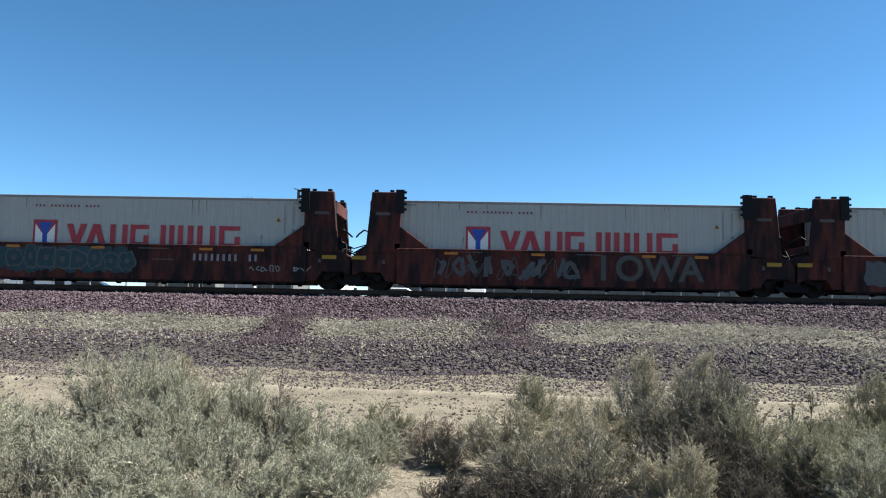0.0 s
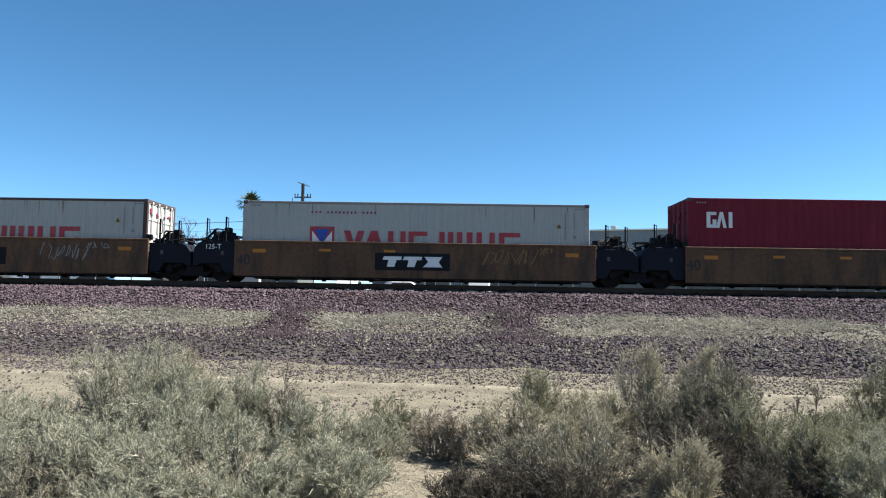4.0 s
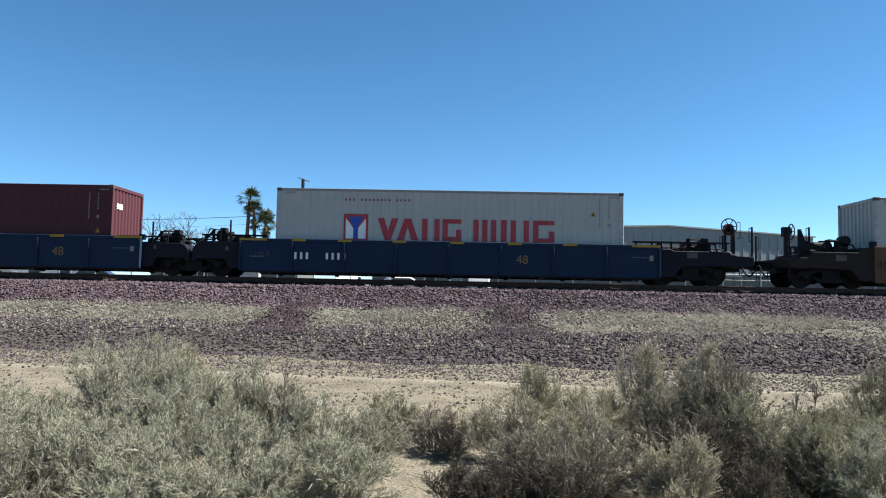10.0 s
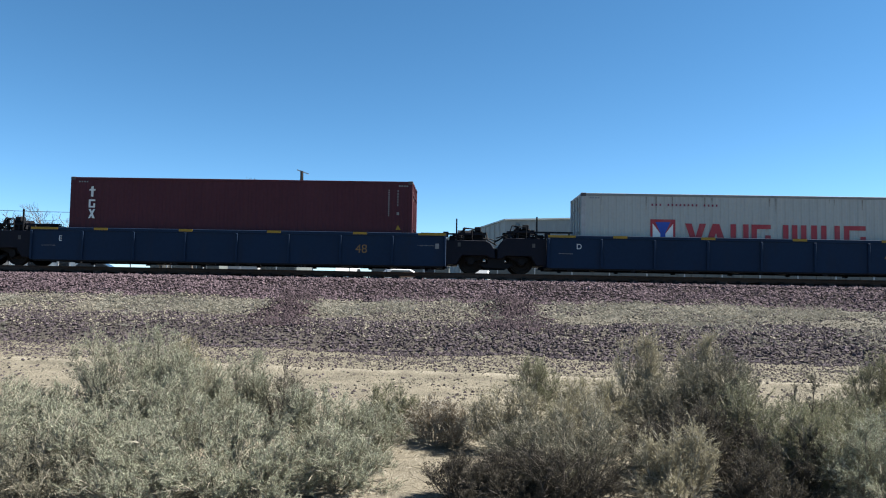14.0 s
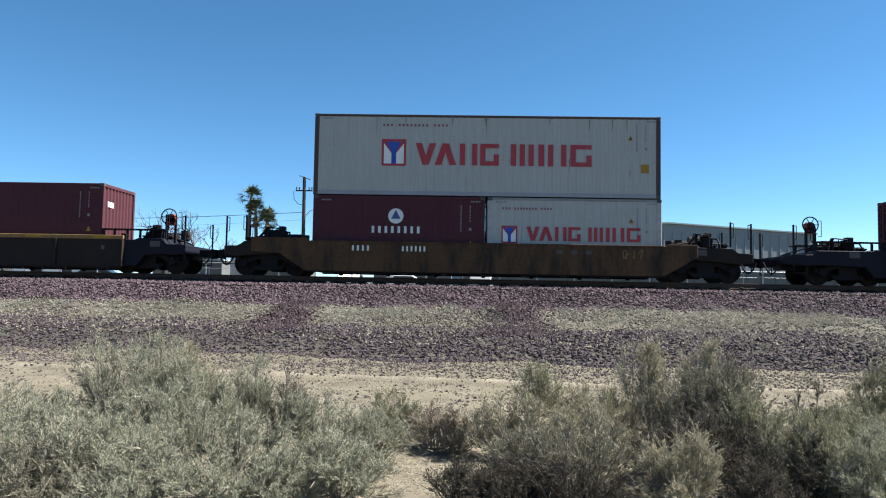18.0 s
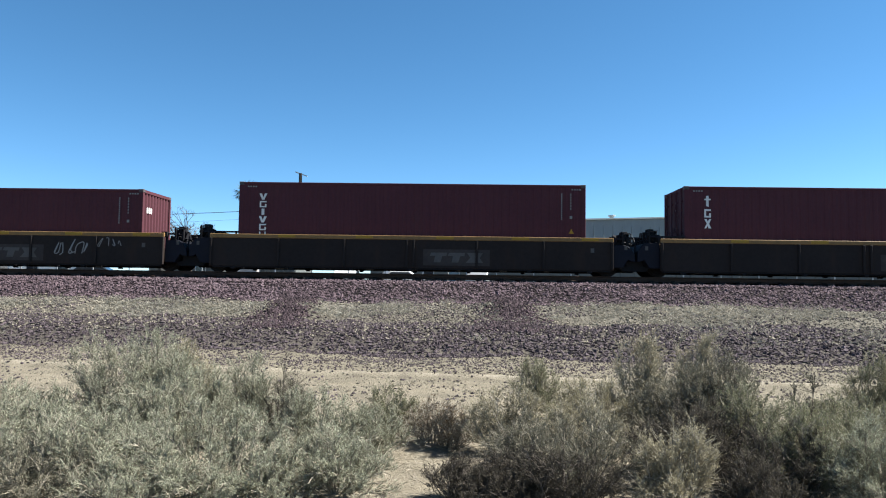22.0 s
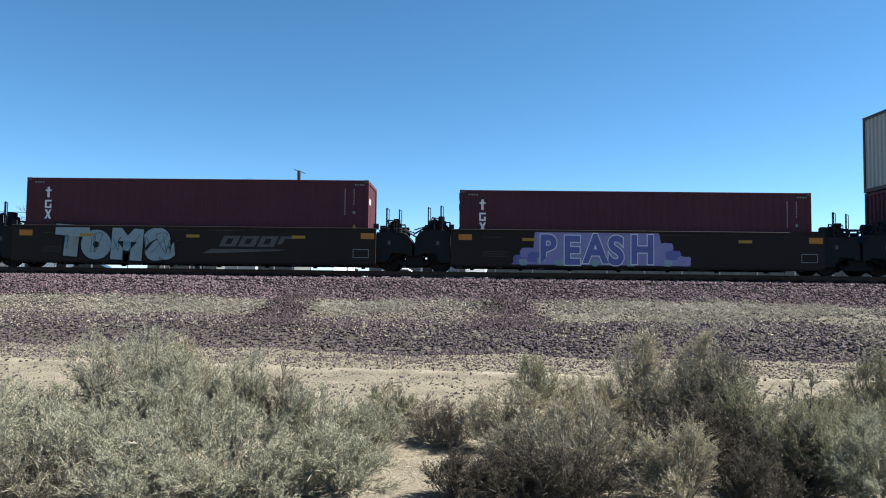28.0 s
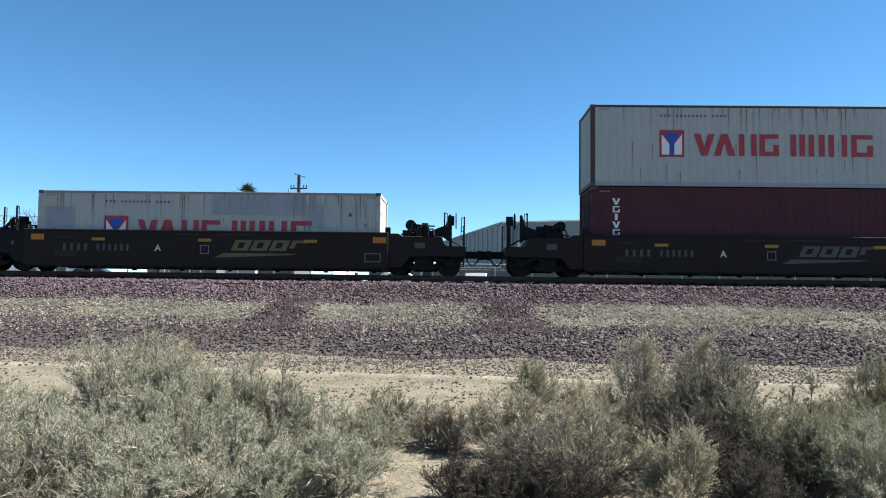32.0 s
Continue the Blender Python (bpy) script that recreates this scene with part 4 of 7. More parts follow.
def car_sides(car, style, s):
    L, t, b = s["L"], s["top"], s["bot"]
    mat = M[s["side"]]
    for y in (-1, 1):
        def build(y=y):
            bm = bmesh.new()
            y0, y1 = sorted((y * 1.4, y * 1.475))
            prism(bm, side_profile(style, s), y0, y1)
            return mesh_of(bm, mat, "side", 0.012)
        side = part("side", cached(("carside", style, y), build), None, car)

        def chord(y=y):
            bm = bmesh.new()
            y0, y1 = sorted((y * 1.36, y * 1.5))
            if style in "TB":
                box(bm, -L, L, y0, y1, t - 0.02, t + 0.1 if style == "B" else t + 0.12)
            elif style == "S":
                box(bm, -L + 0.2, L - 0.2, y0, y1, t - 0.05, t + 0.012)
            else:
                box(bm, -L, L, y0, y1, t - 0.07, t + 0.012)
            return mesh_of(bm, M["chord"] if style == "T" else mat, "top_chord", 0.012)
        part("top_chord", cached(("chord", style, y), chord), None, side)

        def sill(y=y):
            bm = bmesh.new()
            y0, y1 = sorted((y * 1.28, y * 1.44))
            box(bm, -L + 0.1, L - 0.1, y0, y1, b - 0.05, b + 0.08)
            for k in range(7):
                x = -L + 0.8 + k * (2 * L - 1.6) / 6
                box(bm, x - 0.07, x + 0.07, y0, y1, b - 0.1, b)
            return mesh_of(bm, M["black"], "side_sill", 0.01)
        part("side_sill", cached(("sill", style, y), sill), None, side)
        if style in "TB":
            def rib():
                bm = bmesh.new()
                box(bm, -0.04, 0.04, -0.06, 0.0, b + 0.02, t - 0.02)
                return mesh_of(bm, mat, "rib", 0.01)
            me = cached(("rib", style), rib)
            xs = [-L + 0.05 + k * (2 * L - 0.1) / 8 for k in range(9)] if style == "B" else [-L + 0.05, -4.6, -2.3, -0.12, 0.12, 2.3, 4.6, L - 0.05]
            for x in xs:
                part("rib", me, None, side, at=pose(x, y * 1.475, 0, 0, 0, 0 if y < 0 else 180))

    def beam():
        bm = bmesh.new()
        box(bm, -0.1, 0.1, -1.4, 1.4, b - 0.02, b + 0.075)
        return mesh_of(bm, M["black"], "floor_beam")
    for k in range(9):
        part("floor_beam", cached(("beam", style), beam), None, car, at=pose(-L + 0.3 + k * (2 * L - 0.6) / 8, 0, 0))


def deck_gear(car, x0, x1, top, mat, seed):
    """Air-brake gear on the deck of a car's end, between x0 and x1."""
    rng = random.Random(seed)
    w = x1 - x0
    bm = bmesh.new()
    a = x0 + w * rng.uniform(0.12, 0.3)
    tube(bm, (a, -0.55, top + 0.24), (a + 0.42 * w, -0.55, top + 0.24), 0.17, 12)
    for f in (0.08, 0.34):
        box(bm, a + f * w - 0.03, a + f * w + 0.03, -0.7, -0.4, top - 0.02, top + 0.16)
    part("air_reservoir", bm, mat, car)
    x = x0 + w * rng.uniform(0.55, 0.8)
    bm = bmesh.new()
    box(bm, x - 0.17, x + 0.17, -1.05, -0.75, top - 0.02, top + 0.34)
    box(bm, x - 0.11, x + 0.11, -1.1, -0.8, top + 0.34, top + 0.5)
    box(bm, x - 0.24, x - 0.14, -1.0, -0.86, top + 0.12, top + 0.4)
    part("control_valve", bm, mat, car, bevel=0.02)
    bm = bmesh.new()
    pipe(bm, [(x - 0.1, -1.02, top + 0.42), (x - 0.35 * w, -1.05, top + 0.46), (x - 0.42 * w, -1.08, top + 0.2), (x - 0.45 * w, -1.1, top - 0.05)], 0.022, 5)
    part("air_pipe", bm, mat, car)
    bm = bmesh.new()
    pipe(bm, [(x + 0.1, -0.95, top + 0.3), (x + 0.3, -1.1, top + 0.28), (x + 0.34, -1.25, top + 0.05), (x + 0.3, -1.3, top - 0.3)], 0.028, 6)
    part("air_pipe", bm, mat, car)
    bm = bmesh.new()
    p = x0 + w * 0.06
    prism(bm, [(p, top), (p + 0.09, top), (p + 0.5, top + 0.44), (p + 0.41, top + 0.44)], -1.22, -1.14)
    box(bm, p + 0.36, p + 0.44, -1.22, -1.14, top, top + 0.44)
    part("brace", bm, mat, car)
    bm = bmesh.new()
    box(bm, x0 + 0.05 * w, x1 - 0.05 * w, 0.5, 1.1, top + 0.28, top + 0.33)
    for f in (0.1, 0.5, 0.9):
        box(bm, x0 + f * w - 0.03, x0 + f * w + 0.03, 0.77, 0.83, top - 0.02, top + 0.28)
    part("crossover_board", bm, mat, car)
    bm = bmesh.new()
    g = x0 + w * rng.uniform(0.3, 0.5)
    pipe(bm, [(g, -1.33, top - 0.02), (g, -1.33, top + 0.4), (g + 0.3, -1.33, top + 0.4), (g + 0.3, -1.33, top - 0.02)], 0.014, 5)
    part("grab_iron", bm, mat, car)


def joint_end(car, style, s, e, own_truck):
    """The end over a shared truck."""
    L, hp, t = s["L"], s["hp"], s["top"]
    top = t - 0.02 if e < 0 else t - 0.12
    pts = [(L, 0.36), (L, top), (hp - 0.36, top), (hp - 0.2, top - 0.08), (hp - 0.05, top - 0.3), (hp - 0.03, 0.58), (hp - 0.2, 0.6), (hp - 0.3, 0.68), (L + 0.55, 0.68), (L + 0.35, 0.36)]
    bm = bmesh.new()
    prism(bm, flip(e, pts), -1.38, 1.38)
    end = part("end_frame", bm, M[s["joint"] if style != "H" else "vermilion"], car, bevel=0.015)
    bm = bmesh.new()
    x0, x1 = sorted((e * (hp - 0.4), e * (hp + 0.02)))
    box(bm, x0, x1, -0.3, 0.3, 0.66, 0.95)
    tube(bm, (e * hp, 0, 0.66), (e * hp, 0, 1.0), 0.18, 10)
    part("articulation", bm, M["black"], car)
    # deck gear: brackets, pipes and a walkway plate
    rng = random.Random(len(style) + int(e) + int(hp * 10))
    m = M[s["joint"]]
    bm = bmesh.new()
    if style in "TB":
        x0, x1 = sorted((e * (L - 0.9), e * (hp - 0.35)))
        box(bm, x0, x1, -1.32, -1.12, top + 0.2, top + 0.25)
        for f in (0.05, 0.35, 0.65, 0.95):
            x = x0 + (x1 - x0) * f
            box(bm, x - 0.025, x + 0.025, -1.25, -1.19, top - 0.02, top + 0.2)
    else:
        x0, x1 = sorted((e * (L + 0.08), e * (hp - 0.45)))
        box(bm, x0, x1, -1.3, -0.9, top + 0.02, top + 0.09)
        for f in (0.1, 0.5, 0.9):
            x = x0 + (x1 - x0) * f
            box(bm, x - 0.04, x + 0.04, -1.25, -1.0, top - 0.02, top + 0.03)
    part("walkway", bm, m, car)
    for k in range(5):
        bm = bmesh.new()
        x = e * (L + 0.2 + k * (hp - L - 0.35) / 5)
        y = -1.1 + 0.4 * k
        h = rng.uniform(0.1, 0.28)
        box(bm, x - 0.1, x + 0.1, y - 0.08, y + 0.08, top - 0.02, top + h)
        box(bm, x - 0.05, x + 0.14, y - 0.11, y + 0.05, top + h * 0.3, top + h * 0.7)
        part("brake_valve", bm, M["black"], car, bevel=0.01)
    bm = bmesh.new()
    pipe(bm, [(e * (L + 0.1), -0.8, top + 0.12), (e * (L + 0.6), -0.7, top + 0.2), (e * (hp - 0.3), -0.6, top + 0.1), (e * (hp + 0.05), -0.5, top - 0.1)], 0.03, 6)
    part("air_pipe", bm, M["black"], car)
    bm = bmesh.new()
    pipe(bm, [(e * (L + 0.2), -1.2, top + 0.02), (e * (hp - 0.5), -1.15, top + 0.16), (e * hp, -1.0, top + 0.02)], 0.022, 5)
    part("air_pipe", bm, M["black"], car)
    bm = bmesh.new()
    box(bm, e * (L - 0.02) - 0.09, e * (L - 0.02) + 0.09, -1.42, -1.26, t - 0.02, t + 0.17)
    part("container_guide", bm, M["black"], car)
    if own_truck:
        truck(car, e * hp)
    if style in "DN":
        x = e * (L + 0.35)
        post(car, x, -1.36, top, top + 0.85, M["black"], 0.025, 0.08)
        post(car, e * (hp - 0.5), -1.36, top - 0.1, top + 0.8, M["black"], 0.02, 0.08)
    elif style in "BT":
        post(car, e * (L + 0.35), -1.36, top, top + (0.75 if style == "B" else 0.45), M["black"], 0.025)
    deck_gear(car, *sorted((e * (L + 0.12), e * (hp - 0.25))), top, M["black"], int(hp * 10) + int(e) * 3 + ord(style))
    # a placard on the near side of the end
    bm = bmesh.new()
    x0 = e * (L + 0.45)
    quad(bm, x0 - 0.05, x0 + 0.05, 0.98, 1.12, -1.384)
    part("placard", flat_of(bm, M["dull_mark"], "placard"), None, car)
    return end


def coupled_end(car, style, s, e, gear):
    """The end of a car with its own truck, platform and coupler."""
    L, t, tip, dk = s["L"], s["top"], s["tip"], s["deck"]
    if style == "S":
        pts = [(L + 0.5, 0.88), (L + 0.5, dk - 0.04), (tip - 0.7, dk - 0.06), (tip - 0.5, 1.1), (tip, 1.08), (tip, 0.78), (tip - 0.4, 0.72)]
    else:
        pts = [(L, s["bot"] + 0.05), (L, t - 0.02), (L + 0.35, t - 0.02), (L + 0.5, dk), (tip - 0.85, dk), (tip - 0.7, 1.1), (tip, 1.08), (tip, 0.78), (tip - 0.3, 0.72), (tip - 0.6, 0.72), (tip - 0.8, 0.74), (L + 0.75, 0.7), (L + 0.45, s["bot"] + 0.05)]
    bm = bmesh.new()
    prism(bm, flip(e, pts), -1.42, 1.42)
    end = part("end_platform", bm, M[s["end"]], car, bevel=0.015)
    bm = bmesh.new()
    x0, x1 = sorted((e * (L + 0.4), e * (tip - 0.1)))
    box(bm, x0, x1, -0.35, 0.35, 0.6, 0.95)
    part("draft_sill", bm, M["black"], car)
    truck(car, e * s["truck"])
    coupler(car, e * tip, e, M["black"])
    hose(car, e * (tip - 0.05), e, M["rubber"])
    m = M["black"]
    # corner posts with ladder loops, and the end steps
    for y in (-1.38, 1.38):
        post(car, e * (tip - 0.06), y, 0.7, 2.12 if y < 0 else 2.05, m, 0.025, -e * 0.1)
        bm = bmesh.new()
        for z in (0.45, 0.75):
            x0, x1 = sorted((e * (tip - 0.06), e * (tip - 0.5)))
            box(bm, x0, x1, y - 0.03, y + 0.03, z, z + 0.03)
        for x in (e * (tip - 0.06), e * (tip - 0.5)):
            box(bm, x - 0.015, x + 0.015, y - 0.015, y + 0.015, 0.45, 1.0)
        part("step", bm, m, end)
    post(car, e * (tip - 0.75), -1.36, dk, dk + 0.85, m, 0.025, e * 0.1)
    if style in "BT":
        x0, x1 = sorted((e * (L - 0.9), e * (tip - 0.8)))
        bm = bmesh.new()
        box(bm, x0, x1, -1.34, -1.1, dk + 0.28, dk + 0.33)
        for f in (0.03, 0.2, 0.4, 0.6, 0.8, 0.97):
            x = x0 + (x1 - x0) * f
            box(bm, x - 0.03, x + 0.03, -1.28, -1.2, dk - 0.02, dk + 0.28)
        part("walkway_rail", bm, m, car)
    rng = random.Random(int(tip * 10) + int(e) + len(gear))
    for k in range(6):
        bm = bmesh.new()
        x = e * (L + 0.55 + k * 0.3)
        y = rng.uniform(-1.2, 0.6)
        h = rng.uniform(0.08, 0.3)
        box(bm, x - 0.12, x + 0.12, y - 0.1, y + 0.1, dk - 0.02, dk + h)
        box(bm, x - 0.05, x + 0.16, y - 0.13, y + 0.05, dk + h * 0.3, dk + h * 0.7)
        part("brake_valve", bm, m, car, bevel=0.01)
    bm = bmesh.new()
    pipe(bm, [(e * (L + 0.4), -0.9, dk + 0.1), (e * (L + 1.2), -0.8, dk + 0.2), (e * (tip - 0.9), -0.6, dk + 0.14), (e * (tip - 0.1), -0.4, 1.12)], 0.03, 6)
    part("air_pipe", bm, m, car)
    bm = bmesh.new()
    tube(bm, (e * (L + 0.5), 0.2, dk + 0.16), (e * (L + 1.25), 0.2, dk + 0.16), 0.16, 12)
    part("air_reservoir", bm, m, car)
    deck_gear(car, *sorted((e * (L + 0.5), e * (tip - 0.95))), dk, m, int(tip * 10) + int(e) * 3 + ord(style))
    if gear == "wheel":
        brake_wheel(car, e * (tip - 0.75), -1.15, 2.15 if style != "T" else 2.1, m)
    elif gear == "edge":
        brake_wheel(car, e * (tip - 0.35), -0.9, 2.02, m, edge=True)
        bm = bmesh.new()
        tube(bm, (e * (L + 0.75), -1.05, dk + 0.42), (e * (L + 0.75), -0.75, dk + 0.42), 0.19, 14)
        box(bm, e * (L + 0.75) - 0.05, e * (L + 0.75) + 0.05, -0.98, -0.82, dk, dk + 0.3)
        pipe(bm, [(e * (L + 0.85), -0.9, dk + 0.42), (e * (L + 1.6), -0.9, dk + 0.4)], 0.03)
        prism(bm, flip(e, [(tip - 1.5, dk), (tip - 1.5, dk + 0.12), (tip - 0.72, dk + 0.42), (tip - 0.6, dk + 0.8), (tip - 0.52, dk + 0.8), (tip - 0.52, dk - 0.2), (tip - 0.8, dk)]), -1.12, -1.0)
        part("hand_brake_gear", bm, m, car)
    bm = bmesh.new()
    x0 = e * (L + 1.1)
    quad(bm, x0 - 0.18, x0 + 0.18, 1.0, 1.2, -1.426)
    part("placard", flat_of(bm, M["dull_mark"], "placard"), None, car)
    bm = bmesh.new()
    box(bm, e * (L - 0.02) - 0.09, e * (L - 0.02) + 0.09, -1.42, -1.26, t - 0.02, t + 0.19)
    part("container_guide", bm, m, car)
    return end


def bulkheads(car, s, e, coupled):
    """Tall end bulkheads that brace the upper load."""
    t = s["top"]
    if coupled:
        pts = [(5.98, t - 0.05), (5.98, 3.5), (7.05, 3.5), (7.2, 3.28), (7.3, 2.9), (8.2, 1.5), (8.2, 1.3)]
    else:
        pts = [(5.98, t - 0.05), (5.98, 3.5), (7.0, 3.5), (7.12, 2.2), (7.2, 1.3)]
    for y in (-1, 1):
        y0, y1 = sorted((y * 1.42, y * 1.22))
        bm = bmesh.new()
        prism(bm, flip(e, pts), y0, y1)
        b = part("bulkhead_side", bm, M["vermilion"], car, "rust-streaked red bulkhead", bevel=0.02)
        bm = bmesh.new()
        prism(bm, flip(e, [(4.85, t - 0.05), (5.98, 2.3), (5.98, t - 0.05)]), y0, y1)
        part("gusset", bm, M["vermilion"], b, bevel=0.015)
        bm = bmesh.new()
        x0, x1 = sorted((e * 5.86, e * 6.16))
        box(bm, x0, x1, y * 1.44 - 0.04, y * 1.44 + 0.04, 2.75, 3.58)
        for z in (2.85, 3.05, 3.25, 3.45):
            box(bm, min(e * 5.78, e * 5.86), max(e * 5.78, e * 5.86), y * 1.44 - 0.03, y * 1.44 + 0.03, z, z + 0.08)
        part("container_lock", bm, M["black"], b)
        for x in (6.3, 6.85):
            bm = bmesh.new()
            box(bm, e * x - 0.07, e * x + 0.07, y * 1.32 - 0.06, y * 1.32 + 0.06, 3.49, 3.58)
            part("lifting_lug", bm, M["black"], b)
    bm = bmesh.new()
    x0, x1 = sorted((e * 6.95, e * 7.08))
    box(bm, x0, x1, -1.24, 1.24, 2.75, 3.2)
    box(bm, x0, x1, -1.24, 1.24, 1.5, 1.9)
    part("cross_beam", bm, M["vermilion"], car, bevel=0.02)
    bm = bmesh.new()
    quad(bm, *sorted((e * 6.35, e * 6.85)), 2.68, 2.78, -1.424)
    part("worn_patch", flat_of(bm, M["dull_mark"], "worn_patch"), None, car)
    bm = bmesh.new()
    pipe(bm, [(e * 7.1, -0.9, 2.1), (e * 7.3, -0.95, 2.2), (e * 7.5, -0.9, 2.05), (e * 7.6, -0.8, 1.95)], 0.03, 6)
    part("air_pipe", bm, M["black"], car)


def reflectors(car, xs, z, y, color="yellow", w=0.46, h=0.13):
    for x in xs:
        me = box_mesh("refl", (-w / 2, w / 2, -0.006, 0.0, -h / 2, h / 2), M[color], "reflector")
        part("reflector", me, None, car, at=pose(x, y, z))


def number(car, groups, y, mat="faded", name="car_number"):
    """Rows of plain bars in place of the car's number: (x0, x1, z0, z1, characters)."""
    bm = bmesh.new()
    for x0, x1, z0, z1, k in groups:
        bars(bm, x0, x1, z0, z1, k, y)
    part(name, flat_of(bm, M[mat], name), None, car)


def plaque(car, x0, x1, z0, z1, y, back="black", fore="mark", shapes=True):
    bm = bmesh.new()
    quad(bm, x0, x1, z0, z1, y)
    part("plaque", flat_of(bm, M[back], "plaque"), None, car)
    w, h = x1 - x0, z1 - z0
    for k in range(3 if shapes else 0):
        a = x0 + w * (0.12 + 0.27 * k)
        b = a + w * 0.24
        bm = bmesh.new()
        if k < 2:
            poly(bm, [(a - 0.02 * w, z1 - 0.4 * h), (a + 0.06 * w, z1 - 0.4 * h), (a + 0.04 * w, z0 + 0.2 * h), (b - 0.1 * w, z0 + 0.2 * h), (b - 0.07 * w, z1 - 0.4 * h), (b - 0.01 * w, z1 - 0.4 * h), (b, z1 - 0.2 * h), (a, z1 - 0.2 * h)], y - 0.003)
        else:
            poly(bm, [(a, z1 - 0.2 * h), (b, z1 - 0.2 * h), (b - 0.05 * w, z0 + 0.5 * h), (b, z0 + 0.2 * h), (a - 0.02 * w, z0 + 0.2 * h), (a + 0.05 * w, z0 + 0.5 * h)], y - 0.003)
        part("plaque_shape", flat_of(bm, M[fore], "plaque_shape"), None, car)


def slant_logo(car, x0, x1, z0, z1, y, mat="faded"):
    """A slanted block mark over a tapering stripe."""
    bm = bmesh.new()
    w, h = (x1 - x0), (z1 - z0)
    k = 4
    for i in range(k):
        a = x0 + w * (0.14 + 0.215 * i)
        b = a + w * 0.19
        for lo, hi, f0, f1 in ((0.42, 0.56, 0, 1), (0.86, 1.0, 0, 1), (0.56, 0.86, 0, 0.3), (0.56, 0.86, 0.66, 1)):
            if i == 3 and (lo == 0.42 or f0 == 0.66):
                continue
            sl = 0.12 * h
            za, zb = z0 + h * lo, z0 + h * hi
            poly(bm, [(a + (b - a) * f0 + sl * lo * 4, za), (a + (b - a) * f1 + sl * lo * 4, za), (a + (b - a) * f1 + sl * hi * 4, zb), (a + (b - a) * f0 + sl * hi * 4, zb)], y)
    poly(bm, [(x0, z0 + 0.02 * h), (x0 + 0.1 * w, z0 + 0.28 * h), (x0 + 0.95 * w, z0 + 0.28 * h), (x0 + 0.85 * w, z0 + 0.2 * h)], y)
    part("slanted_logo", flat_of(bm, M[mat], "slanted_logo"), None, car, "slanted pale block mark over a stripe")


def well_car(style, u, left, right, label, gear="none", gear_right="none"):
    s = SPEC[style]
    car = thing("well_car", label, "rail car", "cars of the train")
    car_sides(car, style, s)
    for e, kind, g in ((-1, left, gear), (1, right, gear_right)):
        if kind == "J":
            joint_end(car, style, s, e, own_truck=(e < 0))
        else:
            coupled_end(car, style, s, e, g)
        if style == "H":
            bulkheads(car, s, e, kind == "C")
    MOVERS.append((car, u, 0.0))
    return car


FRONT = -1.482


def small_print(car, spots, mat="faded"):
    bm = bmesh.new()
    for x, z, w, k in spots:
        for r in range(k):
            bars(bm, x, x + w * (1 - 0.15 * (r % 2)), z - 0.075 * r - 0.028, z - 0.075 * r, 14, FRONT)
    part("small_print", flat_of(bm, M[mat], "small_print"), None, car)


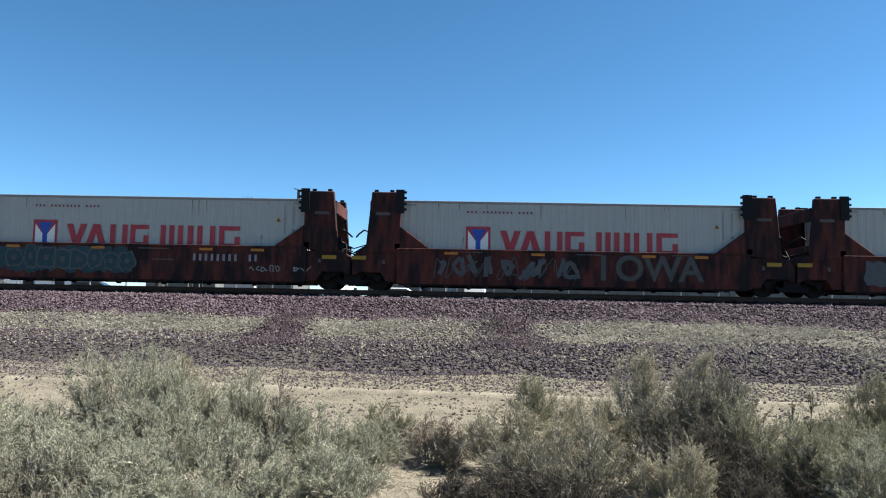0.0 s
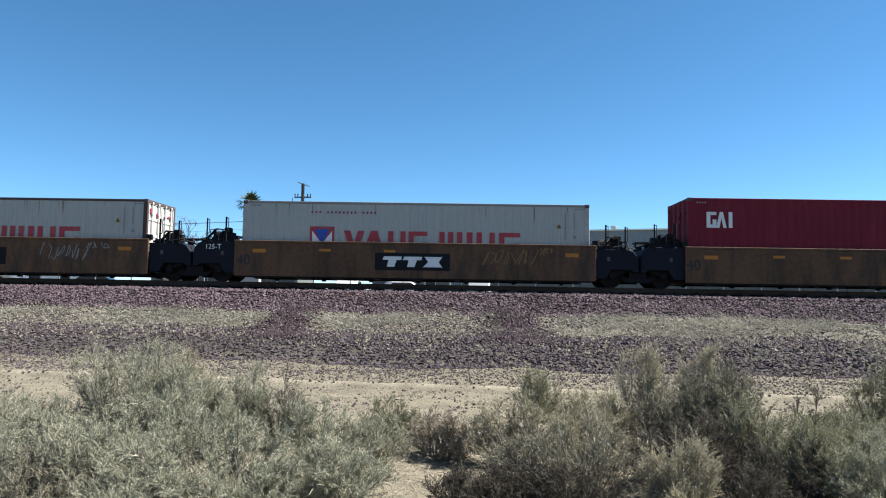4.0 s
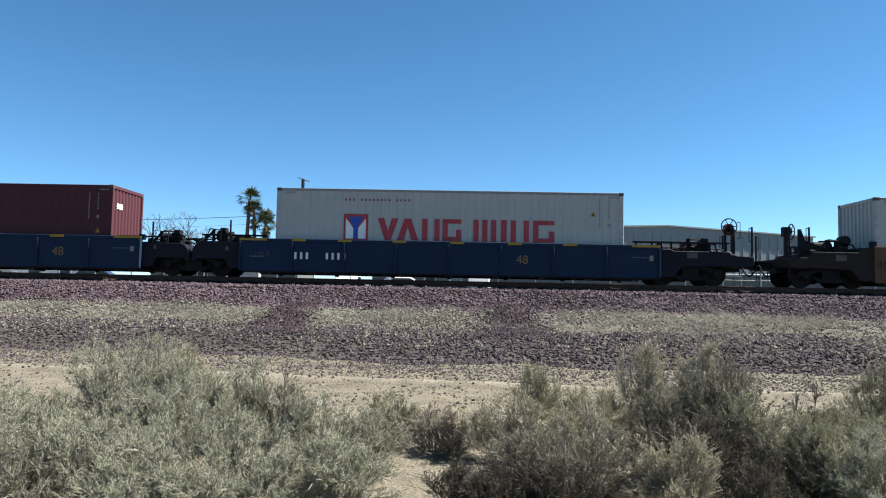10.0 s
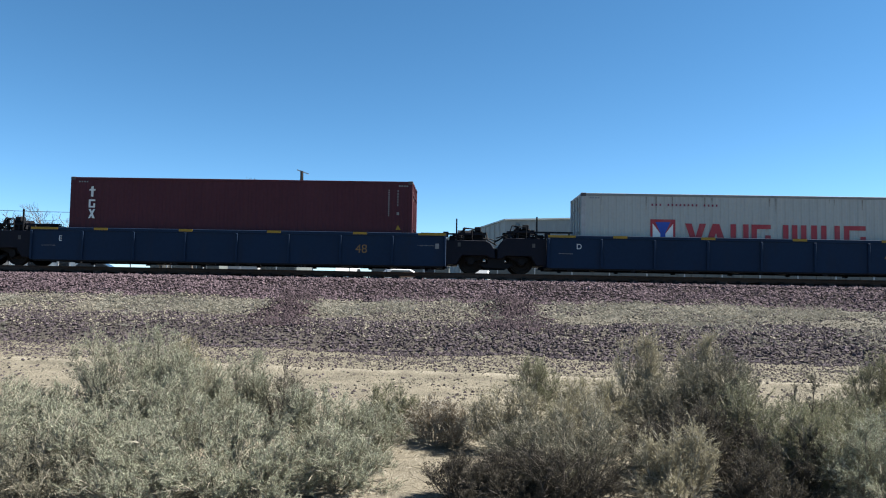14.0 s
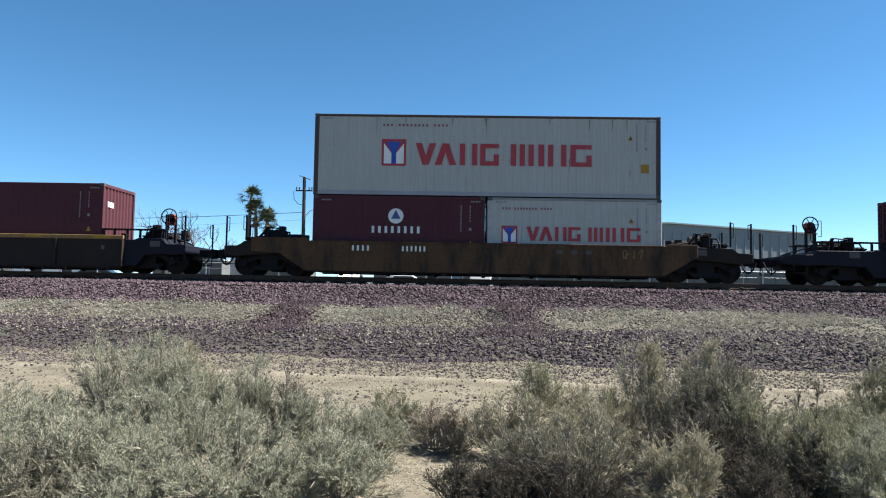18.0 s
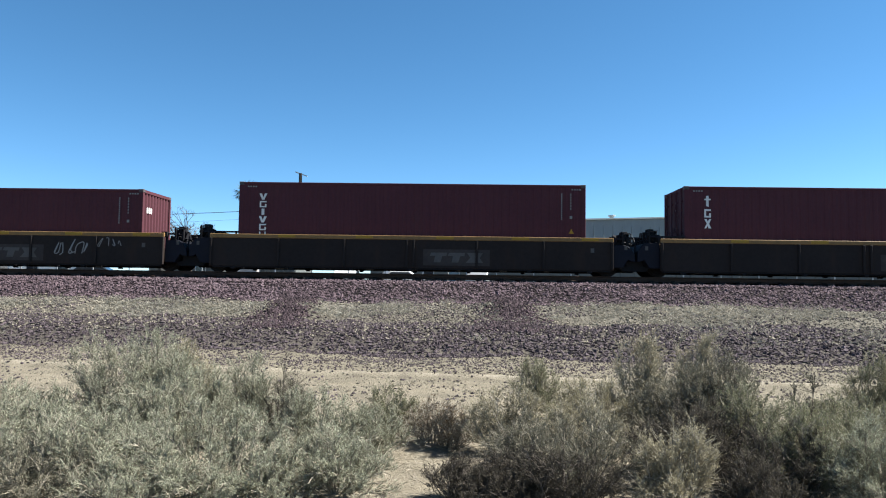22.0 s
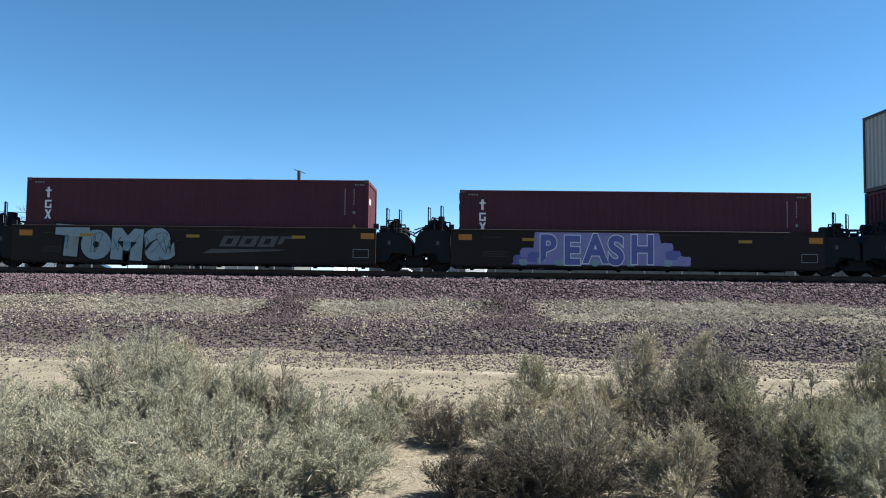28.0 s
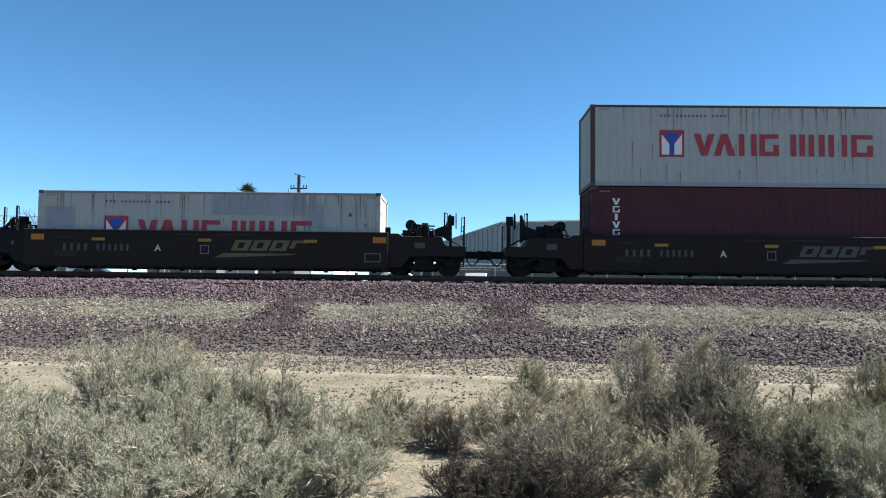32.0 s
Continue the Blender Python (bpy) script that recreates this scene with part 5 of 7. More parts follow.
def build_train():
    b40 = 0.36
    # -- three red cars with bulkheads
    for i, c in enumerate((19.32, 3.98, -11.36)):
        car = well_car("H", c, "C" if i == 2 else "J", "C" if i == 0 else "J", "rusty red well car with tall bulkheads, its side sprayed over", gear="edge")
        container(c - 6.096, b40, 12.192, HC, "white", "yw", 1, "dirty white shipping container with red markings in a bulkhead well car", streaks=100 + i)
        reflectors(car, (-7.4, 6.9), 1.18, -1.44, w=0.5)
        reflectors(car, (-4.2, -1.2, 2.6, 4.4), 1.38, FRONT - 0.02, "orange", h=0.09)
        if i == 2:
            bm = bmesh.new()
            bm.free()
            for k in range(10):
                bm = bmesh.new()
                blob(bm, -6.0 + 0.62 * k, 0.98, 0.8, 0.92, 40 + k, FRONT - 0.0003 * k, rough=0.2)
                part("graffiti_ground", flat_of(bm, M["teal"], "graffiti_ground"), None, car, "dull teal sprayed patch")
            rng = random.Random(64)
            for k in range(8):
                x, z, w, h = -4.15 + 0.57 * k, 0.98 + rng.uniform(-0.06, 0.06), rng.uniform(0.5, 0.66), rng.uniform(0.62, 0.8)
                for up, q, m in ((0.006, 1.0, "grey_spray"), (0.009, 0.84, "teal"), (0.012, 0.28, "dull_mark")):
                    bm = bmesh.new()
                    blob(bm, x, z, w * q, h * q, 70 + k, FRONT - up - 0.0002 * k, k=16, rough=0.22)
                    part("graffiti", flat_of(bm, M[m], "graffiti"), None, car, "rounded teal sprayed shape with a pale rim")
            bm = bmesh.new()
            scribble(bm, -5.9, -4.6, 0.62, 1.25, 62, FRONT - 0.006, 6, 0.03)
            part("sprayed_scrawl", flat_of(bm, M["grey_mark"], "sprayed_scrawl"), None, car, "pale sprayed outline strokes")
            number(car, [(2.1, 3.75, 0.98, 1.22, 8), (4.05, 4.45, 0.98, 1.22, 2)], FRONT, "grey_mark")
            small_print(car, [(0.2, 1.4, 1.1, 1), (0.7, 1.02, 0.8, 1)], "faded")
            bm = bmesh.new()
            scribble(bm, 4.1, 5.2, 0.62, 0.86, 5, FRONT, 5)
            scribble(bm, 5.6, 6.3, 0.62, 0.86, 6, FRONT - 0.001, 3)
            part("sprayed_scrawl", flat_of(bm, M["faded"], "sprayed_scrawl"), None, car, "pale sprayed scrawl")
            bm = bmesh.new()
            scribble(bm, -7.0, -6.2, 1.75, 2.15, 7, -1.425, 4, 0.03)
            scribble(bm, -5.7, -5.1, 1.7, 1.95, 8, -1.425, 3, 0.03)
            part("sprayed_scrawl", flat_of(bm, M["faded"], "sprayed_scrawl"), None, car, "pale sprayed scrawl")
        elif i == 1:
            bm = bmesh.new()
            scribble(bm, -4.9, 0.3, 0.5, 1.35, 84, FRONT, 9, 0.15)
            part("sprayed_scrawl", flat_of(bm, M["grey_spray"], "sprayed_scrawl"), None, car, "dull grey sprayed letter shapes")
            bm = bmesh.new()
            scribble(bm, -4.95, 0.25, 0.48, 1.38, 85, FRONT - 0.01, 10, 0.03)
            part("sprayed_scrawl", flat_of(bm, M["dull_mark"], "sprayed_scrawl"), None, car, "pale sprayed lines")
            for ch, dx in (("I", 0.2), ("O", 0.75), ("W", 1.75), ("A", 2.95)):
                word(ch, 1.2, 0.7 + dx, 0.56, FRONT, M["worn_plate"], car, "graffiti", 0.05, "faint grey sprayed outline")
                word(ch, 1.2, 0.7 + dx, 0.56, FRONT - 0.004, M["dull_mark"], car, "graffiti", 0.02, "dull grey sprayed letter")
            small_print(car, [(-4.2, 1.45, 1.1, 1), (0.1, 1.42, 0.9, 1), (3.4, 1.45, 1.1, 1)], "faded")
        else:
            bm = bmesh.new()
            for k in range(4):
                blob(bm, -5.0 + 0.9 * k, 0.95, 0.85, 0.85, 140 + k, FRONT)
            part("sprayed_scrawl", flat_of(bm, M["grey_spray"], "sprayed_scrawl"), None, car, "dull sprayed shapes")
    # -- five ochre cars
    cs = (-31.0, -46.6, -62.2, -77.82, -93.45)
    liv = (("crimson", "word3", HC, "crimson shipping container with a small white word mark"), ("white", "yw", STD, "white shipping container with red word and emblem"),
           ("white", "yw", STD, "weathered white shipping container with red word and emblem"), ("white", "yw", HC, "tall white shipping container with red word and emblem"),
           ("white", "yw", HC, "tall white shipping container with red word, run with dirt"))
    for i, c in enumerate(cs):
        car = well_car("D", c, "C" if i == 4 else "J", "C" if i == 0 else "J", "ochre-yellow well car with smooth grimy sides", gear="edge", gear_right="edge")
        col, lv, h, lb = liv[i]
        container(c - 6.096, b40, 12.192, h, col, lv, 1 if i in (2, 3, 4) else -1, lb, streaks=200 + i)
        reflectors(car, (-5.4, 5.45), 1.15, FRONT, "orange")
        reflectors(car, (-3.1, -0.85) if i != 4 else (-0.85, 0.75), 1.2, FRONT, "orange", w=0.4, h=0.09)
        if i in (0, 4):
            x0 = 1.8 if i == 0 else -4.35
            plaque(car, x0, x0 + 2.25, 0.9, 1.22, FRONT, shapes=False)
            number(car, [(x0 + 0.1, x0 + 0.9, 0.97, 1.15, 4), (x0 + 1.02, x0 + 2.15, 0.97, 1.15, 6)], FRONT - 0.004, "mark")
            word("40", 0.5, -6.25, 0.72, FRONT, M["dark_mark"], car)
            if i == 0:
                bm = bmesh.new()
                scribble(bm, 4.2, 4.55, 0.75, 1.4, 15, FRONT, 3, 0.03)
                scribble(bm, 2.6, 3.2, 1.25, 1.42, 16, FRONT, 3, 0.03)
                part("sprayed_scrawl", flat_of(bm, M["faded"], "sprayed_scrawl"), None, car, "pale sprayed scrawl")
        else:
            plaque(car, -1.35, 1.25, 0.54, 1.14, FRONT)
            word("40", 0.5, -6.2, 0.66, FRONT, M["dark_mark"], car)
            word("125-T", 0.24, -7.35, 1.2, -1.386, M["mark"], car)
            bm = bmesh.new()
            scribble(bm, 2.3, 4.2, 0.75, 1.35, 20 + i, FRONT, 8, 0.028)
            scribble(bm, 4.3, 4.9, 1.15, 1.4, 30 + i, FRONT, 3, 0.028)
            part("sprayed_scrawl", flat_of(bm, M["chord"] if i != 2 else M["faded"], "sprayed_scrawl"), None, car, "faint sprayed scrawl")
    # -- five blue cars
    cs = (-114.27, -132.32, -150.39, -168.47, -186.53)
    liv = (("white", "yw", HC, -1, "clean white shipping container with red word and emblem"), ("oxide", "stack3", HC, -1, "red-brown shipping container with stacked pale letters"),
           ("white", "yw", STD, -1, "rust-streaked white shipping container with red word"), ("oxide", "stack3", HC, 1, "red-brown shipping container with stacked pale letters and door bars"),
           ("oxide", "sign", HC, -1, "red-brown shipping container with a small pale sign"))
    for i, c in enumerate(cs):
        car = well_car("B", c, "C" if i == 4 else "J", "C" if i == 0 else "J", "dark blue ribbed well car with yellow reflectors", gear="wheel", gear_right="wheel")
        col, lv, h, dr, lb = liv[i]
        container(c - 6.096, b40, 12.192, h, col, lv, dr, lb, streaks=0 if i == 0 else 300 + i)
        reflectors(car, (-6.8, 6.8), 1.38, -1.505, w=0.95, h=0.08)
        reflectors(car, (-5.2, -3.6, -1.7, 0.3, 2.3, 4.2) if i in (0, 4) else (-4.8, -1.8, 1.3, 4.3), 1.38, -1.505, w=0.48, h=0.085)
        word("48", 0.42, 2.35 if i in (0, 4) else 4.15, 0.7, FRONT, M["chord"], car)
        if i in (0, 4):
            number(car, [(-5.4, -4.8, 0.72, 0.95, 3), (-4.3, -3.5, 0.72, 0.95, 4)], FRONT, "mark")
        if i:
            word("BCDEA"[i], 0.26, -6.3, 0.95, FRONT, M["mark"], car)
        else:
            word("125-T", 0.22, -6.75, 0.8, FRONT, M["dull_mark"], car)
        small_print(car, [(6.3, 1.0, 0.6, 1), (-6.9, 0.8, 0.5, 1)], "faded")
        bm = bmesh.new()
        quad(bm, 6.92, 7.05, 0.88, 1.06, FRONT)
        part("placard", flat_of(bm, M["faded"], "placard"), None, car)
    # -- one grimy ochre car with a double stack
    c = -207.5
    car = well_car("S", c, "C", "C", "long grimy ochre well car with sloped ends", gear="none", gear_right="none")
    container(c - 6.1, 0.36, 6.058, STD, "oxide", "emblem", -1, "short red-brown shipping container with a pale round emblem")
    container(c + 0.04, 0.36, 6.058, STD, "white", "yw", -1, "short white shipping container with red word and emblem")
    container(c - 6.096, 0.36 + STD + 0.015, 12.192, HC, "white", "yw", 1, "white shipping container stacked on two short ones", streaks=401, tail="placard")
    number(car, [(-4.7, -4.0, 0.98, 1.16, 4), (-2.95, -2.05, 0.98, 1.16, 6)], FRONT, "mark")
    number(car, [(2.3, 3.8, 0.98, 1.1, 3)], FRONT, "dull_mark", "worn_logo")
    bm = bmesh.new()
    scribble(bm, 4.6, 5.3, 0.8, 1.15, 41, FRONT, 4, 0.03)
    part("sprayed_scrawl", flat_of(bm, M["chord"], "sprayed_scrawl"), None, car, "faint sprayed scrawl")
    # -- five dark cars with worn yellow chords
    cs = (-227.2, -242.78, -258.39, -274.0, -289.56)
    liv = (("stack6", HC, -1), ("stack3", HC, -1), ("stack6", HC, -1), ("stack3", STD, -1), ("stack3", STD, 1))
    for i, c in enumerate(cs):
        car = well_car("T", c, "C" if i == 4 else "J", "C" if i == 0 else "J", "soot-brown ribbed well car with a worn yellow top edge", gear="wheel", gear_right="wheel")
        lv, h, dr = liv[i]
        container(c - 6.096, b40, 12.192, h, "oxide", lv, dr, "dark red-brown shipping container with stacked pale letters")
        reflectors(car, (-4.3, -1.6, 1.2, 3.8, 6.2), 1.32, -1.505, w=0.6, h=0.1)
        if i != 0 and i != 4:
            plaque(car, 0.45, 2.75, 0.36, 0.92, FRONT, "worn_plate", "dull_mark")
        else:
            number(car, [(-4.6, -3.9, 0.5, 0.68, 4), (-3.2, -2.3, 0.5, 0.68, 6)], FRONT, "olive_mark")
        if i >= 3:
            bm = bmesh.new()
            scribble(bm, 3.0 if i == 3 else 1.9, 4.4 if i == 3 else 3.3, 0.55, 1.2, 50 + i, FRONT, 5, 0.035)
            scribble(bm, 4.6 if i == 3 else 4.2, 5.5 if i == 3 else 5.1, 0.85, 1.2, 60 + i, FRONT, 4, 0.025)
            if i == 4:
                scribble(bm, -4.4, -4.0, 0.75, 1.15, 77, FRONT, 2, 0.03)
            part("sprayed_scrawl", flat_of(bm, M["faded"], "sprayed_scrawl"), None, car, "pale sprayed scrawl")
        bm = bmesh.new()
        quad(bm, 6.22, 6.34, 0.87, 1.02, FRONT)
        part("placard", flat_of(bm, M["dull_mark"], "placard"), None, car)
    # -- brown cars with slanted marks
    cs = (-309.17, -324.56, -339.95, -355.3, -370.66, -390.23, -405.6)
    for i, c in enumerate(cs):
        last = i == 4
        car = well_car("N", c, "C" if i == 4 else "J", "C" if i in (0, 5) else "J", "dark mineral-brown well car with smooth sides", gear="edge", gear_right="edge")
        if i in (0, 4):
            container(c - 6.096, 0.36, 12.192, HC, "oxide", "square" if i == 0 else "stack6", 1 if i == 0 else -1, "red-brown shipping container under a white one")
            container(c - 6.096, 0.36 + HC + 0.015, 12.192, HC, "white", "yw", 1, "rust-streaked white shipping container stacked on a red one", streaks=500 + i, tail="placard")
        elif i in (1, 2, 3):
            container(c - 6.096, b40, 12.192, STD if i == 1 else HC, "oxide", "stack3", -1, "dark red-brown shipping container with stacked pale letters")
        elif i == 5:
            ob = container(c - 6.096, b40, 12.192, STD, "white", "yw", -1, "patched white shipping container with red word and emblem", streaks=520)
            for x0, x1, z0, z1 in ((0.15, 3.4, STD - 0.82, STD - 0.13), (3.46, 4.1, STD - 1.25, STD - 0.42), (-5.8, -4.75, STD - 1.3, STD - 0.6)):
                bm = bmesh.new()
                quad(bm, x0, x1, z0, z1, -W2 - 0.0015)
                part("paint_patch", flat_of(bm, M["patch_grey"], "paint_patch"), None, ob, "greyer repainted patch")
        reflectors(car, (-5.9, 6.1), 1.26, FRONT, "orange", w=0.46, h=0.2)
        reflectors(car, (-3.75, -0.0, 3.7) if i != 1 else (-3.7, 3.7), 1.2, FRONT, w=0.46, h=0.1)
        small_print(car, [(-5.3, 1.28, 0.7, 1), (-5.3, 0.78, 0.9, 3), (-1.1, 1.42, 0.9, 1), (0.5, 1.42, 1.3, 1)], "dull_mark")
        bm = bmesh.new()
        for a, bb, zz, h in ((5.6, 6.15, 0.5, 0.02), (5.6, 6.15, 0.78, 0.02)):
            quad(bm, a, bb, zz, zz + h, FRONT)
        for a in (5.6, 6.13):
            quad(bm, a, a + 0.02, 0.52, 0.78, FRONT)
        part("outlined_panel", flat_of(bm, M["faded"], "outlined_panel"), None, car)
        if i in (2, 4, 5):
            slant_logo(car, 0.35, 3.45, 0.58, 1.22, FRONT, "dull_mark" if i != 5 else "olive_mark")
        if i in (0, 4, 5):
            number(car, [(-5.05, -4.05, 0.8, 1.04, 4), (-3.85, -2.6, 0.8, 1.04, 6)], FRONT, "dull_mark")
            word("B" if i == 0 else "A", 0.33, -1.75, 0.8, FRONT, M["mark"], car)
            bm = bmesh.new()
            for a, bb, z0, z1 in ((-0.15, 0.15, 0.72, 0.74), (-0.15, 0.15, 1.0, 1.02), (-0.15, -0.13, 0.74, 1.0), (0.13, 0.15, 0.74, 1.0)):
                quad(bm, a, bb, z0, z1, FRONT)
            part("outlined_square", flat_of(bm, M["faded"], "outlined_square"), None, car)
        if i == 3:
            word("E", 0.33, -2.7, 0.88, FRONT, M["mark"], car)
        if i == 0:
            bm = bmesh.new()
            for k, (w, h) in enumerate(((0.62, 0.95), (0.6, 0.85), (0.5, 0.6), (0.5, 0.55))):
                blob(bm, 1.4 + 0.56 * k, 0.95 - 0.08 * k, w, h, 200 + k, FRONT, rough=0.16)
            part("sprayed_scrawl", flat_of(bm, M["silver_spray"], "sprayed_scrawl"), None, car, "pale blue sprayed bubbles")
            bm = bmesh.new()
            scribble(bm, 1.1, 3.3, 0.5, 1.35, 215, FRONT - 0.005, 7, 0.035)
            part("sprayed_scrawl", flat_of(bm, M["indigo"], "sprayed_scrawl"), None, car, "dark blue sprayed lines")
            bm = bmesh.new()
            scribble(bm, 3.5, 5.6, 0.5, 1.4, 216, FRONT, 7, 0.12)
            part("sprayed_scrawl", flat_of(bm, M["grey_spray"], "sprayed_scrawl"), None, car, "faded grey sprayed letter shapes")
            bm = bmesh.new()
            poly(bm, [(0.1, 0.6), (1.0, 0.6), (0.9, 0.72), (0.3, 0.72)], FRONT), poly(bm, [(0.35, 0.85), (0.95, 0.85), (0.9, 1.2), (0.5, 1.2)], FRONT)
            part("slanted_logo", flat_of(bm, M["chord"], "slanted_logo"), None, car, "part of an olive slanted mark")
        if i == 1:
            bm = bmesh.new()
            poly(bm, [(-4.3, 0.34), (-3.9, 0.7), (-3.55, 0.85), (-3.5, 1.48), (0.75, 1.48), (0.85, 1.05), (1.3, 0.8), (1.85, 0.34)], FRONT)
            part("graffiti_ground", flat_of(bm, M["lilac"], "graffiti_ground"), None, car, "lilac sprayed cloud panel")
            for q, (ch, dx, dz) in enumerate((("B", 0, 0), ("E", 0.83, -0.03), ("A", 1.55, 0.03), ("S", 2.37, -0.02), ("H", 3.12, 0.02))):
                word(ch, 1.34, -3.35 + dx, 0.42 + dz, FRONT - 0.003, M["mark"], car, "graffiti", 0.08, "pale sprayed outline", 0.86)
                word(ch, 1.34, -3.35 + dx, 0.42 + dz, FRONT - 0.007, M["periwinkle"], car, "graffiti", 0.05, "periwinkle sprayed letter", 0.86)
            for k, (bx, bz, bw) in enumerate(((-4.0, 0.52, 0.5), (-3.75, 0.75, 0.5), (-3.5, 0.6, 0.5), (1.0, 0.95, 0.5), (1.25, 0.7, 0.55), (1.6, 0.5, 0.5))):
                bm = bmesh.new()
                blob(bm, bx, bz, bw, 0.34, 250 + k, FRONT - 0.0004 * (k + 1), rough=0.1)
                part("cloud_puff", flat_of(bm, M["lilac"] if k % 2 else M["periwinkle"], "cloud_puff"), None, car, "sprayed cloud puff")
            bm = bmesh.new()
            for k in range(9):
                blob(bm, -3.9 + 0.62 * k, 0.42 + 0.08 * (k % 2), 0.3, 0.22, 240 + k, FRONT - 0.002)
            part("sprayed_scrawl", flat_of(bm, M["silver_spray"], "sprayed_scrawl"), None, car, "pale sprayed spots")
        if i == 2:
            for q, (ch, size, dx, dz, wide, lean) in enumerate((("T", 1.2, 0.0, 0.12, 1.25, 4), ("o", 1.62, 0.92, -0.02, 1.0, -3), ("M", 1.22, 1.92, 0.0, 1.05, 3), ("a", 1.85, 3.2, -0.05, 1.05, -6))):
                for mat, bold, up, lb in (("black", 0.2, 0.0, "dark sprayed outline"), ("silver_spray", 0.14, 0.004, "pale blue sprayed letter")):
                    part("graffiti", word_mesh(ch, size, M[mat], bold), None, car, lb, at=pose(-4.75 + dx, FRONT - up - 0.0006 * q, 0.5 + dz, 0, lean, 0) @ Matrix.Diagonal((wide, 1, 1, 1)))
            bm = bmesh.new()
            scribble(bm, -4.7, -0.4, 0.55, 1.3, 266, FRONT - 0.012, 8, 0.018)
            part("sprayed_scrawl", flat_of(bm, M["teal"], "sprayed_scrawl"), None, car, "thin dark sprayed lines")
        if i in (4,):
            bm = bmesh.new()
            scribble(bm, 4.35, 5.15, 0.75, 1.3, 71, FRONT, 5, 0.04)
            part("sprayed_scrawl", flat_of(bm, M["dull_mark"], "sprayed_scrawl"), None, car, "dull sprayed scrawl")


build_train()
for car_ob, _, _ in MOVERS:          # the bodies ride a little low on their springs
    if car_ob.name.startswith("well_car"):
        for ob_ in car_ob.children:
            if not ob_.name.startswith("truck"):
                ob_.matrix_basis = pose(0, 0, -0.075) @ ob_.matrix_basis


# ---- beyond the track ----
def land(x, y):
    return float(ground_z(x, y))


def at_ground(x, y, turn=0.0):
    return pose(x, y, land(x, y) - 0.05, 0, 0, turn)


def warehouse():
    """A wide gabled metal shed whose side wall runs away from the track."""
    a, b = Vector((4.55, 70.0)), Vector((37.8, 77.6))
    w = (b - a).length
    turn = math.degrees(math.atan2(b.y - a.y, b.x - a.x))
    z0 = land(20, 72)
    ob = thing("warehouse", "wide pale metal warehouse with a low gabled roof", "building", at=pose(a.x, a.y, z0 - 0.3, 0, 0, turn))
    eave, peak, deep = 1.75 + 6.62 - z0 + 0.3, 1.75 + 7.33 - z0 + 0.3, 30.0
    bm = bmesh.new()
    prism(bm, [(0, 0), (w, 0), (w, eave), (w / 2, peak), (0, eave)], 0, 0.15)
    part("front_wall", bm, M["siding"], ob)
    me_rib = box_mesh("siding_rib", (-0.05, 0.05, -0.05, 0.0, 0.2, eave - 0.15), M["siding"], "siding_rib")
    for k in range(1, 33):
        part("siding_rib", me_rib, None, ob, at=pose(k * w / 33, 0, 0))
    bm = bmesh.new()
    box(bm, -0.15, 0.0, 0.0, deep, 0, eave)
    wall = part("side_wall", bm, M["siding"], ob)
    for k in range(1, 16):
        part("side_rib", box_mesh("side_rib", (-0.2, -0.15, -0.06, 0.06, 0.2, eave - 0.1), M["siding"], "side_rib"), None, wall, at=pose(0, k * 1.9, 0))
    bm = bmesh.new()
    box(bm, w, w + 0.15, 0.0, deep, 0, eave)
    part("side_wall", bm, M["siding"], ob)
    bm = bmesh.new()
    prism(bm, [(-0.3, eave + 0.0), (w / 2, peak + 0.03), (w + 0.3, eave), (w + 0.3, eave + 0.14), (w / 2, peak + 0.17), (-0.3, eave + 0.14)], -0.25, deep)
    part("roof", bm, M["roofing"], ob)
    bm = bmesh.new()
    box(bm, 8.0, 12.2, -0.06, 0.02, 0.1, 4.4)
    d = part("roller_door", bm, M["plaster"], ob, "white roller door")
    for k in range(8):
        bm = bmesh.new()
        box(bm, 8.0, 12.2, -0.075, -0.06, 0.3 + k * 0.5, 0.34 + k * 0.5)
        part("door_slat", bm, M["galvanised"], d)
    bm = bmesh.new()
    box(bm, 0.9, 1.3, -0.2, -0.05, 0.1, eave - 0.3)
    part("downpipe", bm, M["glass_dark"], ob, "dark downpipe")
    for k in range(3):
        bm = bmesh.new()
        tube(bm, (6 + k * 8, 6, eave), (6 + k * 8, 6, peak + 0.75), 0.25, 10)
        tube(bm, (6 + k * 8, 6, peak + 0.75), (6 + k * 8, 6, peak + 0.9), 0.4, 10)
        if k == 1:
            part("roof_vent", bm, M["galvanised"], ob)
        else:
            bm.free()


